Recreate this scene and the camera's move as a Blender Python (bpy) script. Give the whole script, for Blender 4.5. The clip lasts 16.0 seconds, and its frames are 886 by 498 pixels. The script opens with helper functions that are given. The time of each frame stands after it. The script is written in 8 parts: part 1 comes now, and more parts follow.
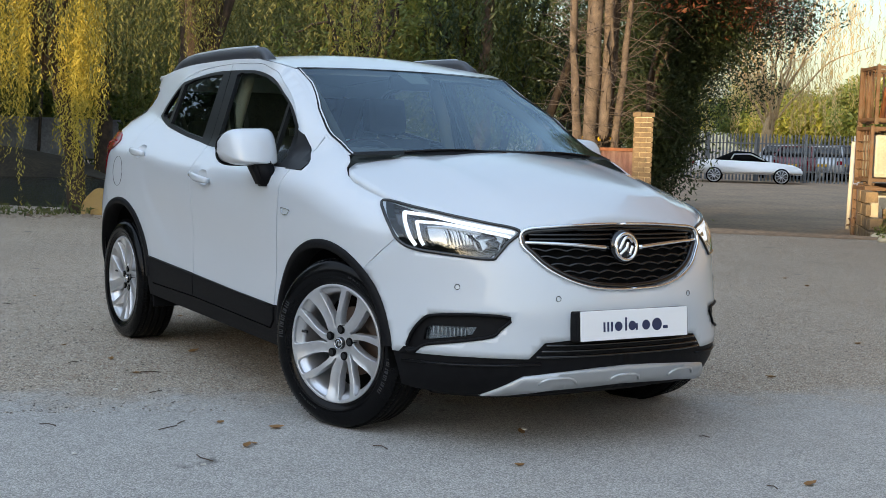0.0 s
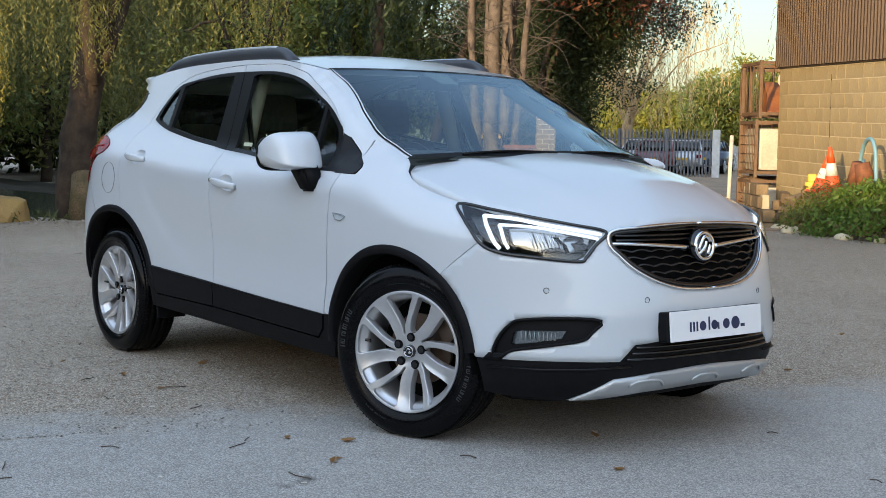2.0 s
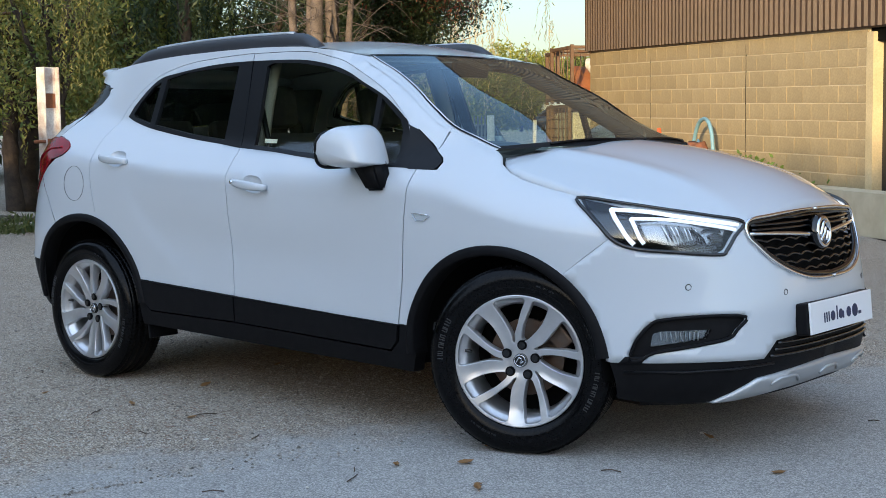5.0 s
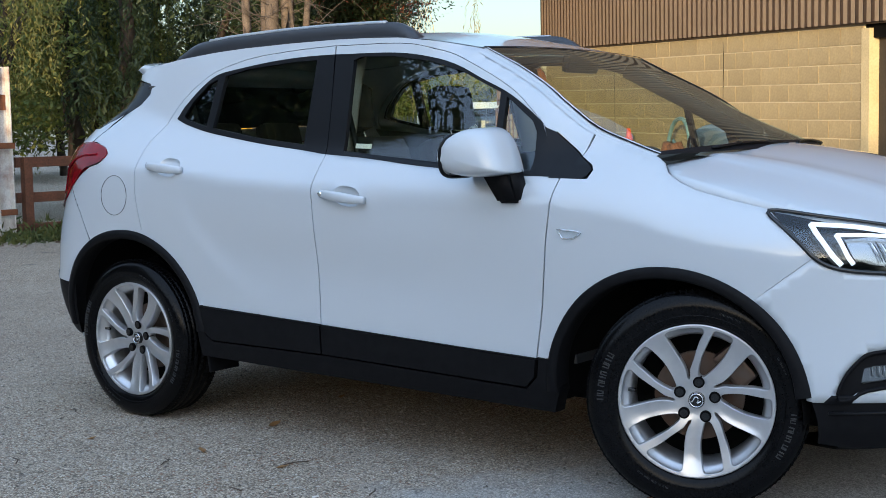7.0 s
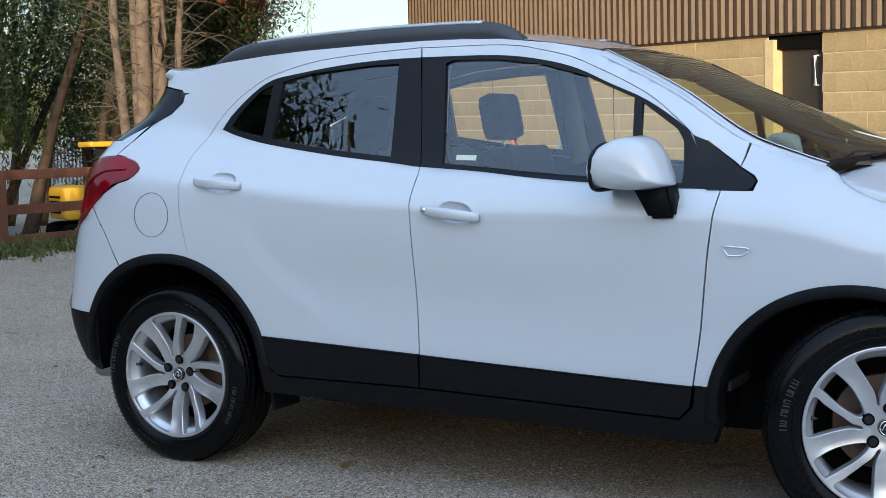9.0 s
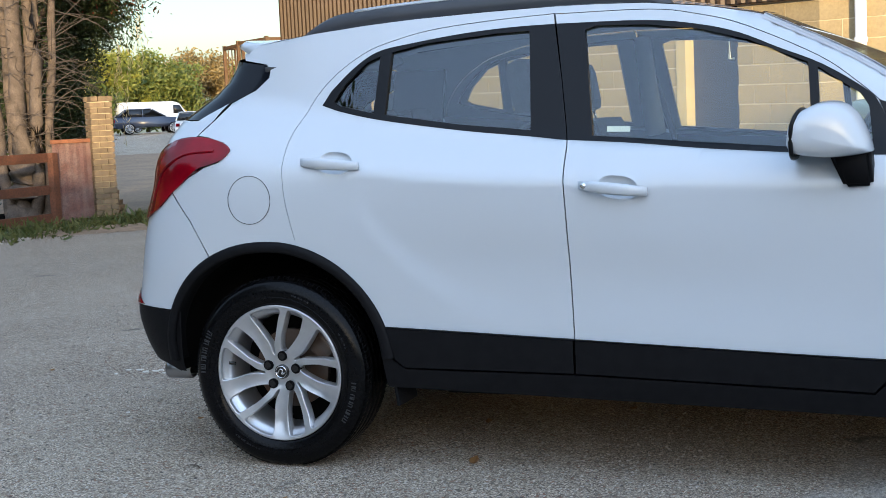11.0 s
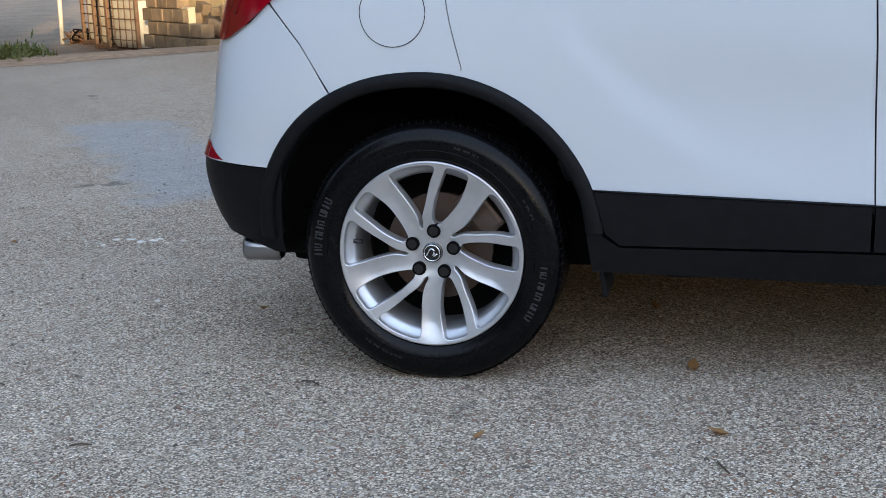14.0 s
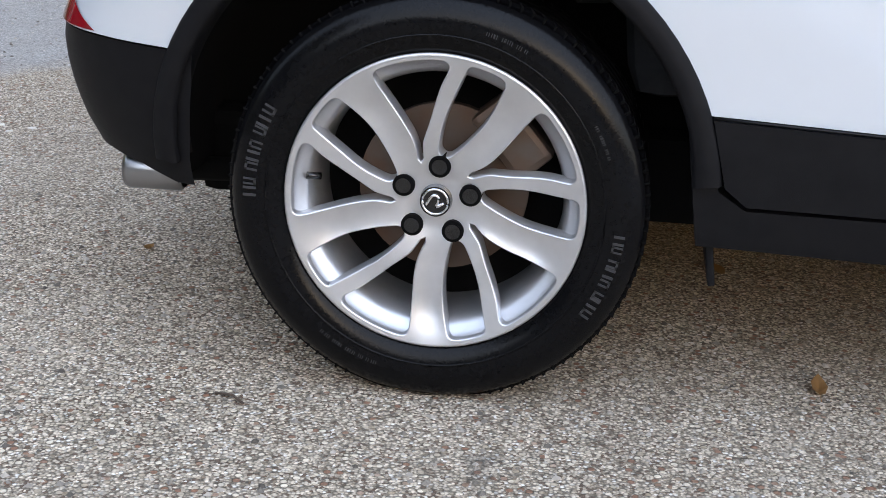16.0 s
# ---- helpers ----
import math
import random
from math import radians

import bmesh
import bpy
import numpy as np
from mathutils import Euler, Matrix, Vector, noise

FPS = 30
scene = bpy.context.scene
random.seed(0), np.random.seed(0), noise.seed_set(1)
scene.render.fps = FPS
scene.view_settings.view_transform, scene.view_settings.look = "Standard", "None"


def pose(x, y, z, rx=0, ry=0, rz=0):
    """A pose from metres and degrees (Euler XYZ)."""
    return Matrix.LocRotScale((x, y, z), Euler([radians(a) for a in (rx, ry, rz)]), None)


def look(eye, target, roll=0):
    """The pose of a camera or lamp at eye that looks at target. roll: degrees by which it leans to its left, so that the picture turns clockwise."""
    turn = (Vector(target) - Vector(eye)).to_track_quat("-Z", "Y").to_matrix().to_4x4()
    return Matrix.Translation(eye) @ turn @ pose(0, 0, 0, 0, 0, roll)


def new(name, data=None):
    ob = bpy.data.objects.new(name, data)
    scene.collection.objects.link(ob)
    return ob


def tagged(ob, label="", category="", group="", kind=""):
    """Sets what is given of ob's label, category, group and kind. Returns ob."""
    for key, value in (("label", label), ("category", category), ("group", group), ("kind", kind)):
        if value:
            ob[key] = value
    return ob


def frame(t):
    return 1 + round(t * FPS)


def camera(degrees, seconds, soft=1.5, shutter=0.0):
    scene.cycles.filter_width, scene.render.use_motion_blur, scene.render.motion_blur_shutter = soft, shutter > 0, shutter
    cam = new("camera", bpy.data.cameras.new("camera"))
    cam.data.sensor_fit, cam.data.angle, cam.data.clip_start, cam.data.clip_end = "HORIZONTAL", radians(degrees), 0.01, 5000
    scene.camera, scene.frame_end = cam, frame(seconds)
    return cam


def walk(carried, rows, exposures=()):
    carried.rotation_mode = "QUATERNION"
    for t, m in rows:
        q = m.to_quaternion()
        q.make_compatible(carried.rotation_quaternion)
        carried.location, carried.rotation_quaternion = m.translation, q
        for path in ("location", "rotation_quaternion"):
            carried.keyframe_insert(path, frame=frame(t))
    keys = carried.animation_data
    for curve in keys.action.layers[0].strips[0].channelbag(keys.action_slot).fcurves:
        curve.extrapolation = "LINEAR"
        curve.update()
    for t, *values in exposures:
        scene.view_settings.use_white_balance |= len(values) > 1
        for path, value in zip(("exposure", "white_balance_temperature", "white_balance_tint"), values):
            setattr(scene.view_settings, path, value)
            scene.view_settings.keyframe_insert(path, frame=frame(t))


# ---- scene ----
cam = camera(37.0, 16.0, 0.8)
PATH = [
    (0, (5.985, -3.263, 1.154), (4.294, -2.207, 0.993), 1.7),
    (0.5, (5.854, -3.441, 1.148), (4.19, -2.343, 0.984), 1.6),
    (1, (5.722, -3.62, 1.135), (4.09, -2.475, 0.972), 1.4),
    (1.5, (5.552, -3.742, 1.139), (3.954, -2.55, 0.978), 1.2),
    (2, (5.392, -3.91, 1.149), (3.832, -2.668, 0.99), 0.9),
    (2.5, (5.206, -4.1, 1.147), (3.685, -2.81, 0.991), 0.6),
    (3, (5.023, -4.237, 1.134), (3.545, -2.899, 0.976), 0.3),
    (3.2, (4.947, -4.267, 1.136), (3.485, -2.912, 0.975), 0.1),
    (5.3, (3.983, -4.566, 1.153), (2.708, -3.035, 0.98), -0.8),
    (5.5, (3.859, -4.562, 1.149), (2.597, -3.019, 0.977), -0.8),
    (6, (3.597, -4.6, 1.153), (2.366, -3.034, 0.981), -1.0),
    (6.5, (3.345, -4.521, 1.166), (2.127, -2.945, 0.988), -1.1),
    (7, (3.103, -4.501, 1.174), (1.908, -2.906, 0.999), -1.1),
    (7.5, (2.831, -4.532, 1.174), (1.668, -2.914, 1.002), -1.1),
    (8, (2.597, -4.527, 1.169), (1.476, -2.88, 0.999), -1.3),
    (8.2, (2.506, -4.532, 1.167), (1.406, -2.87, 1.001), -1.3),
    (10.3, (1.217, -4.983, 1.214), (0.459, -3.14, 1.038), -2.1),
    (10.5, (1.15, -4.935, 1.204), (0.392, -3.093, 1.022), -2.4),
    (11, (0.904, -4.893, 1.186), (0.192, -3.034, 0.991), -2.6),
    (11.5, (0.647, -4.851, 1.197), (-0.005, -2.973, 0.977), -2.7),
    (12, (0.357, -4.806, 1.189), (-0.236, -2.913, 0.937), -2.7),
    (12.5, (0.122, -4.645, 1.171), (-0.43, -2.745, 0.88), -2.6),
    (13, (-0.061, -4.432, 1.158), (-0.595, -2.535, 0.818), -2.6),
    (13.5, (-0.289, -4.225, 1.117), (-0.794, -2.33, 0.724), -2.4),
    (14, (-0.468, -4.012, 1.088), (-0.933, -2.118, 0.644), -2.1),
    (14.5, (-0.635, -3.737, 1.044), (-1.046, -1.841, 0.555), -1.4),
    (15, (-0.801, -3.441, 1.007), (-1.151, -1.546, 0.473), -0.5),
    (15.5, (-0.914, -3.11, 0.948), (-1.217, -1.217, 0.379), 0.7),
    (16, (-0.991, -2.815, 0.931), (-1.248, -0.938, 0.29), 2.0),
]
EXPOSURES = [(0.0, 2.56, 7350, 5), (3.0, 2.50, 6850, 5), (6.0, 2.48, 6480, 4), (8.0, 2.52, 6520, 4), (10.0, 2.62, 6480, 4), (12.0, 2.70, 6620, 5), (13.5, 2.78, 6650, 6), (14.5, 2.92, 6900, 8), (16.0, 3.38, 7600, 11)]
walk(cam, [(t, look(eye, target, roll)) for t, eye, target, roll in PATH], EXPOSURES)

# ---- world, sun ----
SUN_FROM = Vector((0.42, -0.90, 0.0)).normalized()
SUN_ELEV = radians(6.5)
world = bpy.data.worlds.new("world")
scene.world = world
world.use_nodes = True
wn = world.node_tree
sky = wn.nodes.new("ShaderNodeTexSky")
sky.sky_type = "NISHITA"
sky.sun_disc = False
sky.sun_elevation = SUN_ELEV
sky.sun_rotation = math.atan2(SUN_FROM.x, SUN_FROM.y)
sky.air_density, sky.dust_density, sky.ozone_density = 1.0, 1.5, 2.0
haze = wn.nodes.new("ShaderNodeMix")
haze.data_type = "RGBA"
haze.inputs[0].default_value = 0.70
# thin high cloud: paler and dimmer at the horizon, bluish and brighter overhead
up = wn.nodes.new("ShaderNodeTexCoord")
updown = wn.nodes.new("ShaderNodeSeparateXYZ")
wn.links.new(up.outputs["Generated"], updown.inputs[0])
cloud = wn.nodes.new("ShaderNodeMix")
cloud.data_type = "RGBA"
cloud.inputs[6].default_value, cloud.inputs[7].default_value = (0.60, 0.60, 0.71, 1), (0.82, 1.10, 1.69, 1)
wn.links.new(updown.outputs[2], cloud.inputs[0])
# the cloud is brightest round the low sun and dims towards the opposite sky
sunward = wn.nodes.new("ShaderNodeVectorMath")
sunward.operation = "DOT_PRODUCT"
wn.links.new(up.outputs["Generated"], sunward.inputs[0])
sunward.inputs[1].default_value = (SUN_FROM.x * math.cos(SUN_ELEV), SUN_FROM.y * math.cos(SUN_ELEV), math.sin(SUN_ELEV))
glow = wn.nodes.new("ShaderNodeMapRange")
glow.interpolation_type = "SMOOTHSTEP"
glow.inputs[1].default_value, glow.inputs[2].default_value, glow.inputs[3].default_value, glow.inputs[4].default_value = -0.6, 1.0, 0.61, 2.6
wn.links.new(sunward.outputs["Value"], glow.inputs[0])
lit = wn.nodes.new("ShaderNodeVectorMath")
lit.operation = "SCALE"
wn.links.new(cloud.outputs[2], lit.inputs[0])
wn.links.new(glow.outputs[0], lit.inputs["Scale"])
wn.links.new(lit.outputs[0], haze.inputs[7])
wn.links.new(sky.outputs[0], haze.inputs[6])
wn.links.new(haze.outputs[2], wn.nodes["Background"].inputs[0])
wn.nodes["Background"].inputs[1].default_value = 0.15
sun = new("sun", bpy.data.lights.new("sun", "SUN"))
sun.data.energy, sun.data.angle, sun.data.color = 1.2, radians(0.53), (1.0, 0.74, 0.46)
sun_to = -Vector((SUN_FROM.x * math.cos(SUN_ELEV), SUN_FROM.y * math.cos(SUN_ELEV), math.sin(SUN_ELEV)))
sun.matrix_world = Matrix.Translation((20, -40, 20)) @ sun_to.to_track_quat("-Z", "Y").to_matrix().to_4x4()

# ---- materials ----


def material(name, color, rough=0.6, metal=0.0, second=None, scale=8.0, fine=0.0, bump=0.0, bump_scale=60.0, coat=0.0, spec=0.5, mixpos=0.5, objvar=0.0):
    """A Principled material with variation at two scales and fine relief, in object metres."""
    m = bpy.data.materials.new(name)
    m.use_nodes = True
    nt = m.node_tree
    b = nt.nodes["Principled BSDF"]
    b.inputs["Roughness"].default_value = rough
    b.inputs["Metallic"].default_value = metal
    b.inputs["Coat Weight"].default_value = coat
    b.inputs["Coat Roughness"].default_value = 0.03
    b.inputs["Specular IOR Level"].default_value = spec
    b.inputs["Base Color"].default_value = (*color, 1)
    co = nt.nodes.new("ShaderNodeTexCoord")
    if second is not None:
        n1 = nt.nodes.new("ShaderNodeTexNoise")
        n1.inputs["Scale"].default_value, n1.inputs["Detail"].default_value = scale, 6
        nt.links.new(co.outputs["Object"], n1.inputs["Vector"])
        r = nt.nodes.new("ShaderNodeMapRange")
        r.inputs[1].default_value, r.inputs[2].default_value = mixpos - 0.18, mixpos + 0.18
        nt.links.new(n1.outputs[0], r.inputs[0])
        mx = nt.nodes.new("ShaderNodeMix")
        mx.data_type = "RGBA"
        mx.inputs[6].default_value, mx.inputs[7].default_value = (*color, 1), (*second, 1)
        nt.links.new(r.outputs[0], mx.inputs[0])
        out = mx.outputs[2]
        if fine > 0:
            n2 = nt.nodes.new("ShaderNodeTexNoise")
            n2.inputs["Scale"].default_value, n2.inputs["Detail"].default_value = scale * 12, 4
            nt.links.new(co.outputs["Object"], n2.inputs["Vector"])
            r2 = nt.nodes.new("ShaderNodeMapRange")
            r2.inputs[1].default_value, r2.inputs[2].default_value = 0.3, 0.7
            r2.inputs[3].default_value, r2.inputs[4].default_value = 1 - fine, 1 + fine
            nt.links.new(n2.outputs[0], r2.inputs[0])
            ml = nt.nodes.new("ShaderNodeMix")
            ml.data_type, ml.blend_type = "RGBA", "MULTIPLY"
            ml.inputs[0].default_value = 1.0
            nt.links.new(out, ml.inputs[6])
            nt.links.new(r2.outputs[0], ml.inputs[7])
            out = ml.outputs[2]
        if objvar > 0:
            oi = nt.nodes.new("ShaderNodeObjectInfo")
            r3 = nt.nodes.new("ShaderNodeMapRange")
            r3.inputs[3].default_value, r3.inputs[4].default_value = 1 - objvar, 1 + objvar
            nt.links.new(oi.outputs["Random"], r3.inputs[0])
            mo = nt.nodes.new("ShaderNodeMix")
            mo.data_type, mo.blend_type = "RGBA", "MULTIPLY"
            mo.inputs[0].default_value = 1.0
            nt.links.new(out, mo.inputs[6])
            nt.links.new(r3.outputs[0], mo.inputs[7])
            out = mo.outputs[2]
        nt.links.new(out, b.inputs["Base Color"])
    if bump > 0:
        n3 = nt.nodes.new("ShaderNodeTexNoise")
        n3.inputs["Scale"].default_value, n3.inputs["Detail"].default_value = bump_scale, 5
        nt.links.new(co.outputs["Object"], n3.inputs["Vector"])
        bp = nt.nodes.new("ShaderNodeBump")
        bp.inputs["Strength"].default_value = 0.6
        bp.inputs["Distance"].default_value = bump
        nt.links.new(n3.outputs[0], bp.inputs["Height"])
        nt.links.new(bp.outputs[0], b.inputs["Normal"])
    return m


def glass_material(name, tint, gloss=(0.85, 0.93, 1.0), rough=0.0, base=0.085):
    m = bpy.data.materials.new(name)
    m.use_nodes = True
    nt = m.node_tree
    nt.nodes.remove(nt.nodes["Principled BSDF"])
    tr = nt.nodes.new("ShaderNodeBsdfTransparent")
    tr.inputs[0].default_value = (*tint, 1)
    gl = nt.nodes.new("ShaderNodeBsdfGlossy")
    gl.inputs[0].default_value = (*gloss, 1)
    gl.inputs["Roughness"].default_value = rough
    lw = nt.nodes.new("ShaderNodeLayerWeight")
    lw.inputs[0].default_value = 0.5
    pw = nt.nodes.new("ShaderNodeMath")
    pw.operation = "POWER"
    pw.inputs[1].default_value = 4.2
    nt.links.new(lw.outputs["Facing"], pw.inputs[0])
    fr = nt.nodes.new("ShaderNodeMath")
    fr.operation = "MULTIPLY_ADD"
    fr.inputs[1].default_value, fr.inputs[2].default_value = 0.86, base
    nt.links.new(pw.outputs[0], fr.inputs[0])
    mx = nt.nodes.new("ShaderNodeMixShader")
    nt.links.new(fr.outputs[0], mx.inputs[0])
    nt.links.new(tr.outputs[0], mx.inputs[1])
    nt.links.new(gl.outputs[0], mx.inputs[2])
    nt.links.new(mx.outputs[0], nt.nodes["Material Output"].inputs[0])
    return m


def glow_material(name, color, strength):
    m = material(name, color, 0.3)
    b = m.node_tree.nodes["Principled BSDF"]
    b.inputs["Emission Color"].default_value = (*color, 1)
    b.inputs["Emission Strength"].default_value = strength
    return m


def leaf_material(name, color, second, rough=0.6):
    """Leaves: colour varies leaf by leaf, and light comes through."""
    m = bpy.data.materials.new(name)
    m.use_nodes = True
    nt = m.node_tree
    b = nt.nodes["Principled BSDF"]
    b.inputs["Roughness"].default_value = rough
    geo = nt.nodes.new("ShaderNodeNewGeometry")
    mx = nt.nodes.new("ShaderNodeMix")
    mx.data_type = "RGBA"
    mx.inputs[6].default_value, mx.inputs[7].default_value = (*color, 1), (*second, 1)
    nt.links.new(geo.outputs["Random Per Island"], mx.inputs[0])
    nt.links.new(mx.outputs[2], b.inputs["Base Color"])
    tl = nt.nodes.new("ShaderNodeBsdfTranslucent")
    nt.links.new(mx.outputs[2], tl.inputs[0])
    ms = nt.nodes.new("ShaderNodeMixShader")
    ms.inputs[0].default_value = 0.35
    nt.links.new(b.outputs[0], ms.inputs[1])
    nt.links.new(tl.outputs[0], ms.inputs[2])
    nt.links.new(ms.outputs[0], nt.nodes["Material Output"].inputs[0])
    return m


def yard_material():
    """Worn yard surface: old light aggregate on one side, a newer greyer asphalt on the other, stones and stains."""
    m = bpy.data.materials.new("yard_surface")
    m.use_nodes = True
    nt = m.node_tree
    N, L = nt.nodes, nt.links
    b = N["Principled BSDF"]
    b.inputs["Roughness"].default_value = 0.88
    b.inputs["Specular IOR Level"].default_value = 0.3
    co = N.new("ShaderNodeTexCoord")
    sep = N.new("ShaderNodeSeparateXYZ")
    L.new(co.outputs["Object"], sep.inputs[0])

    def noise_(scale, detail=5, rough=0.55):
        n = N.new("ShaderNodeTexNoise")
        n.inputs["Scale"].default_value, n.inputs["Detail"].default_value, n.inputs["Roughness"].default_value = scale, detail, rough
        L.new(co.outputs["Object"], n.inputs["Vector"])
        return n.outputs[0]

    def rng(v, a, c, lo=0.0, hi=1.0):
        r = N.new("ShaderNodeMapRange")
        r.inputs[1].default_value, r.inputs[2].default_value, r.inputs[3].default_value, r.inputs[4].default_value = a, c, lo, hi
        L.new(v, r.inputs[0])
        return r.outputs[0]

    def math_(op, a, c):
        n = N.new("ShaderNodeMath")
        n.operation = op
        for i, v in enumerate((a, c)):
            if isinstance(v, (int, float)):
                n.inputs[i].default_value = v
            else:
                L.new(v, n.inputs[i])
        return n.outputs[0]

    def mix(f, a, c, blend="MIX"):
        n = N.new("ShaderNodeMix")
        n.data_type, n.blend_type = "RGBA", blend
        for i, v in ((0, f), (6, a), (7, c)):
            if isinstance(v, tuple):
                n.inputs[i].default_value = (*v, 1)
            elif isinstance(v, (int, float)):
                n.inputs[i].default_value = v
            else:
                L.new(v, n.inputs[i])
        return n.outputs[2]

    # newer asphalt lies forward of a ragged joint
    joint = math_("ADD", math_("MULTIPLY", sep.outputs[1], -0.42), sep.outputs[0])
    joint = math_("ADD", joint, math_("MULTIPLY", noise_(2.2), 1.0))
    newer = rng(math_("ADD", joint, math_("MULTIPLY", noise_(9.0), 0.5)), 1.50, 2.02)
    def stones(scale):
        n = N.new("ShaderNodeTexVoronoi")
        n.inputs["Scale"].default_value = scale
        L.new(co.outputs["Object"], n.inputs["Vector"])
        c = N.new("ShaderNodeSeparateColor")
        L.new(n.outputs["Color"], c.inputs[0])
        return n.outputs["Distance"], c

    # fine chippings, with larger rounded stones bedded between them
    fine_d, fine_c = stones(190.0)
    big_d, big_c = stones(72.0)
    chips = mix(fine_c.outputs[0], (0.235, 0.182, 0.128), (0.84, 0.705, 0.545))
    chips = mix(rng(fine_c.outputs[1], 0.90, 0.97), chips, (0.90, 0.85, 0.76))
    chips = mix(rng(fine_c.outputs[2], 0.84, 0.92), chips, (0.14, 0.088, 0.06))
    chips = mix(math_("MULTIPLY", rng(fine_d, 0.38, 0.8), 0.8), chips, (0.06, 0.048, 0.036))
    pebble = mix(big_c.outputs[0], (0.35, 0.275, 0.19), (0.85, 0.735, 0.58))
    pebble = mix(rng(big_c.outputs[2], 0.86, 0.92), pebble, (0.26, 0.13, 0.08))
    bedded = math_("MULTIPLY", rng(big_c.outputs[1], 0.50, 0.56), rng(big_d, 0.34, 0.46, 1.0, 0.0))
    rim_ = math_("MULTIPLY", rng(big_c.outputs[1], 0.50, 0.56), math_("MULTIPLY", rng(big_d, 0.36, 0.44), rng(big_d, 0.46, 0.56, 1.0, 0.0)))
    old = mix(bedded, chips, pebble)
    old = mix(math_("MULTIPLY", rim_, 0.55), old, (0.07, 0.056, 0.042))
    old = mix(rng(noise_(0.9, 6), 0.42, 0.62, 0.0, 0.35), old, mix(0.5, old, (0.52, 0.45, 0.36)))
    # worn hollows where the matrix shows
    old = mix(rng(noise_(14.0, 5, 0.7), 0.52, 0.66, 0.0, 0.5), old, mix(1.0, old, (0.70, 0.68, 0.64), "MULTIPLY"))
    fines = mix(fine_c.outputs[0], (0.27, 0.255, 0.235), (0.62, 0.59, 0.535))
    fines = mix(rng(fine_c.outputs[1], 0.955, 0.99), fines, (0.70, 0.66, 0.60))
    fines = mix(math_("MULTIPLY", rng(fine_d, 0.42, 0.85), 0.5), fines, (0.13, 0.123, 0.11))
    col = mix(newer, old, fines)
    # a patch of dark repair asphalt behind the car
    ax = math_("ADD", math_("MULTIPLY", sep.outputs[0], 0.593), math_("MULTIPLY", sep.outputs[1], -0.805))
    cr = math_("ADD", math_("MULTIPLY", sep.outputs[0], 0.805), math_("MULTIPLY", sep.outputs[1], 0.593))
    rag = math_("MULTIPLY", math_("SUBTRACT", noise_(3.0), 0.5), 0.7)
    far_a = math_("ADD", math_("ABSOLUTE", math_("ADD", ax, 4.65), 0.0), rag)
    far_c = math_("ADD", math_("ABSOLUTE", math_("ADD", cr, 1.35), 0.0), rag)
    repair = math_("MULTIPLY", rng(far_a, 1.45, 1.75, 1.0, 0.0), rng(far_c, 0.26, 0.42, 1.0, 0.0))
    col = mix(repair, col, mix(1.0, fines, (0.84, 0.84, 0.85), "MULTIPLY"))
    # damp patches, oily drips and general mottling
    col = mix(rng(noise_(2.3, 3), 0.685, 0.72, 0.0, 0.6), col, (0.07, 0.066, 0.06))
    col = mix(rng(noise_(0.35, 4), 0.3, 0.7), col, mix(1.0, col, (0.84, 0.84, 0.85), "MULTIPLY"))
    col = mix(rng(noise_(6.0, 4), 0.35, 0.65, 0.0, 0.4), col, mix(1.0, col, (0.80, 0.79, 0.77), "MULTIPLY"))
    L.new(col, b.inputs["Base Color"])
    bp = N.new("ShaderNodeBump")
    bp.inputs["Strength"].default_value, bp.inputs["Distance"].default_value = 0.85, 0.007
    h = math_("ADD", math_("ADD", math_("MULTIPLY", fine_d, -0.45), math_("MULTIPLY", bedded, 0.7)), noise_(30.0))
    L.new(h, bp.inputs["Height"])
    L.new(bp.outputs[0], b.inputs["Normal"])
    return m


M_PAINT = material("white_car_paint", (0.505, 0.54, 0.575), 0.3, coat=0.9)
M_BLACK = material("black_textured_plastic", (0.0065, 0.0065, 0.0075), 0.5, spec=0.08, second=(0.009, 0.009, 0.010), scale=30, bump=0.0004, bump_scale=900)
M_GLOSS = material("gloss_black_plastic", (0.004, 0.004, 0.0045), 0.12, coat=0.3)
M_REARGLASS = material("dark_privacy_glass", (0.003, 0.004, 0.007), 0.06, spec=0.22)
M_EXHAUST = material("brushed_steel", (0.34, 0.34, 0.35), 0.28, 1.0)
# near-black, with the shade of hollows put into the colour
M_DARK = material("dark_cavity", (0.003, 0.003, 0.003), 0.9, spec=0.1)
M_TRIM = material("satin_black_trim", (0.005, 0.005, 0.006), 0.34, spec=0.2)
M_RAIL = material("grey_roof_rail", (0.035, 0.038, 0.045), 0.38)
M_CHROME = material("chrome", (0.82, 0.83, 0.85), 0.08, 1.0)
M_ALLOY = material("silver_alloy_paint", (0.58, 0.58, 0.59), 0.33, 0.75, second=(0.54, 0.54, 0.55), scale=40, coat=0.4)
M_SILVER = material("silver_plastic", (0.46, 0.48, 0.50), 0.38, 0.5)
M_RUBBER = material("tyre_rubber", (0.003, 0.003, 0.0035), 0.19, second=(0.004, 0.004, 0.0045), scale=9, spec=0.13, fine=0.2, bump=0.0004, bump_scale=260)
M_TYREBAR = material("raised_rubber", (0.022, 0.022, 0.025), 0.6)
M_GLASS = glass_material("side_glass", (0.88, 0.90, 0.77))
M_GLASSREAR = glass_material("tinted_rear_glass", (0.76, 0.80, 0.70))
M_WIND = glass_material("windscreen_glass", (0.72, 0.79, 0.70), (0.66, 0.84, 1.0))
M_LENS = glass_material("clear_lens", (0.93, 0.95, 0.96), (0.9, 0.95, 1.0), 0.0, 0.05)
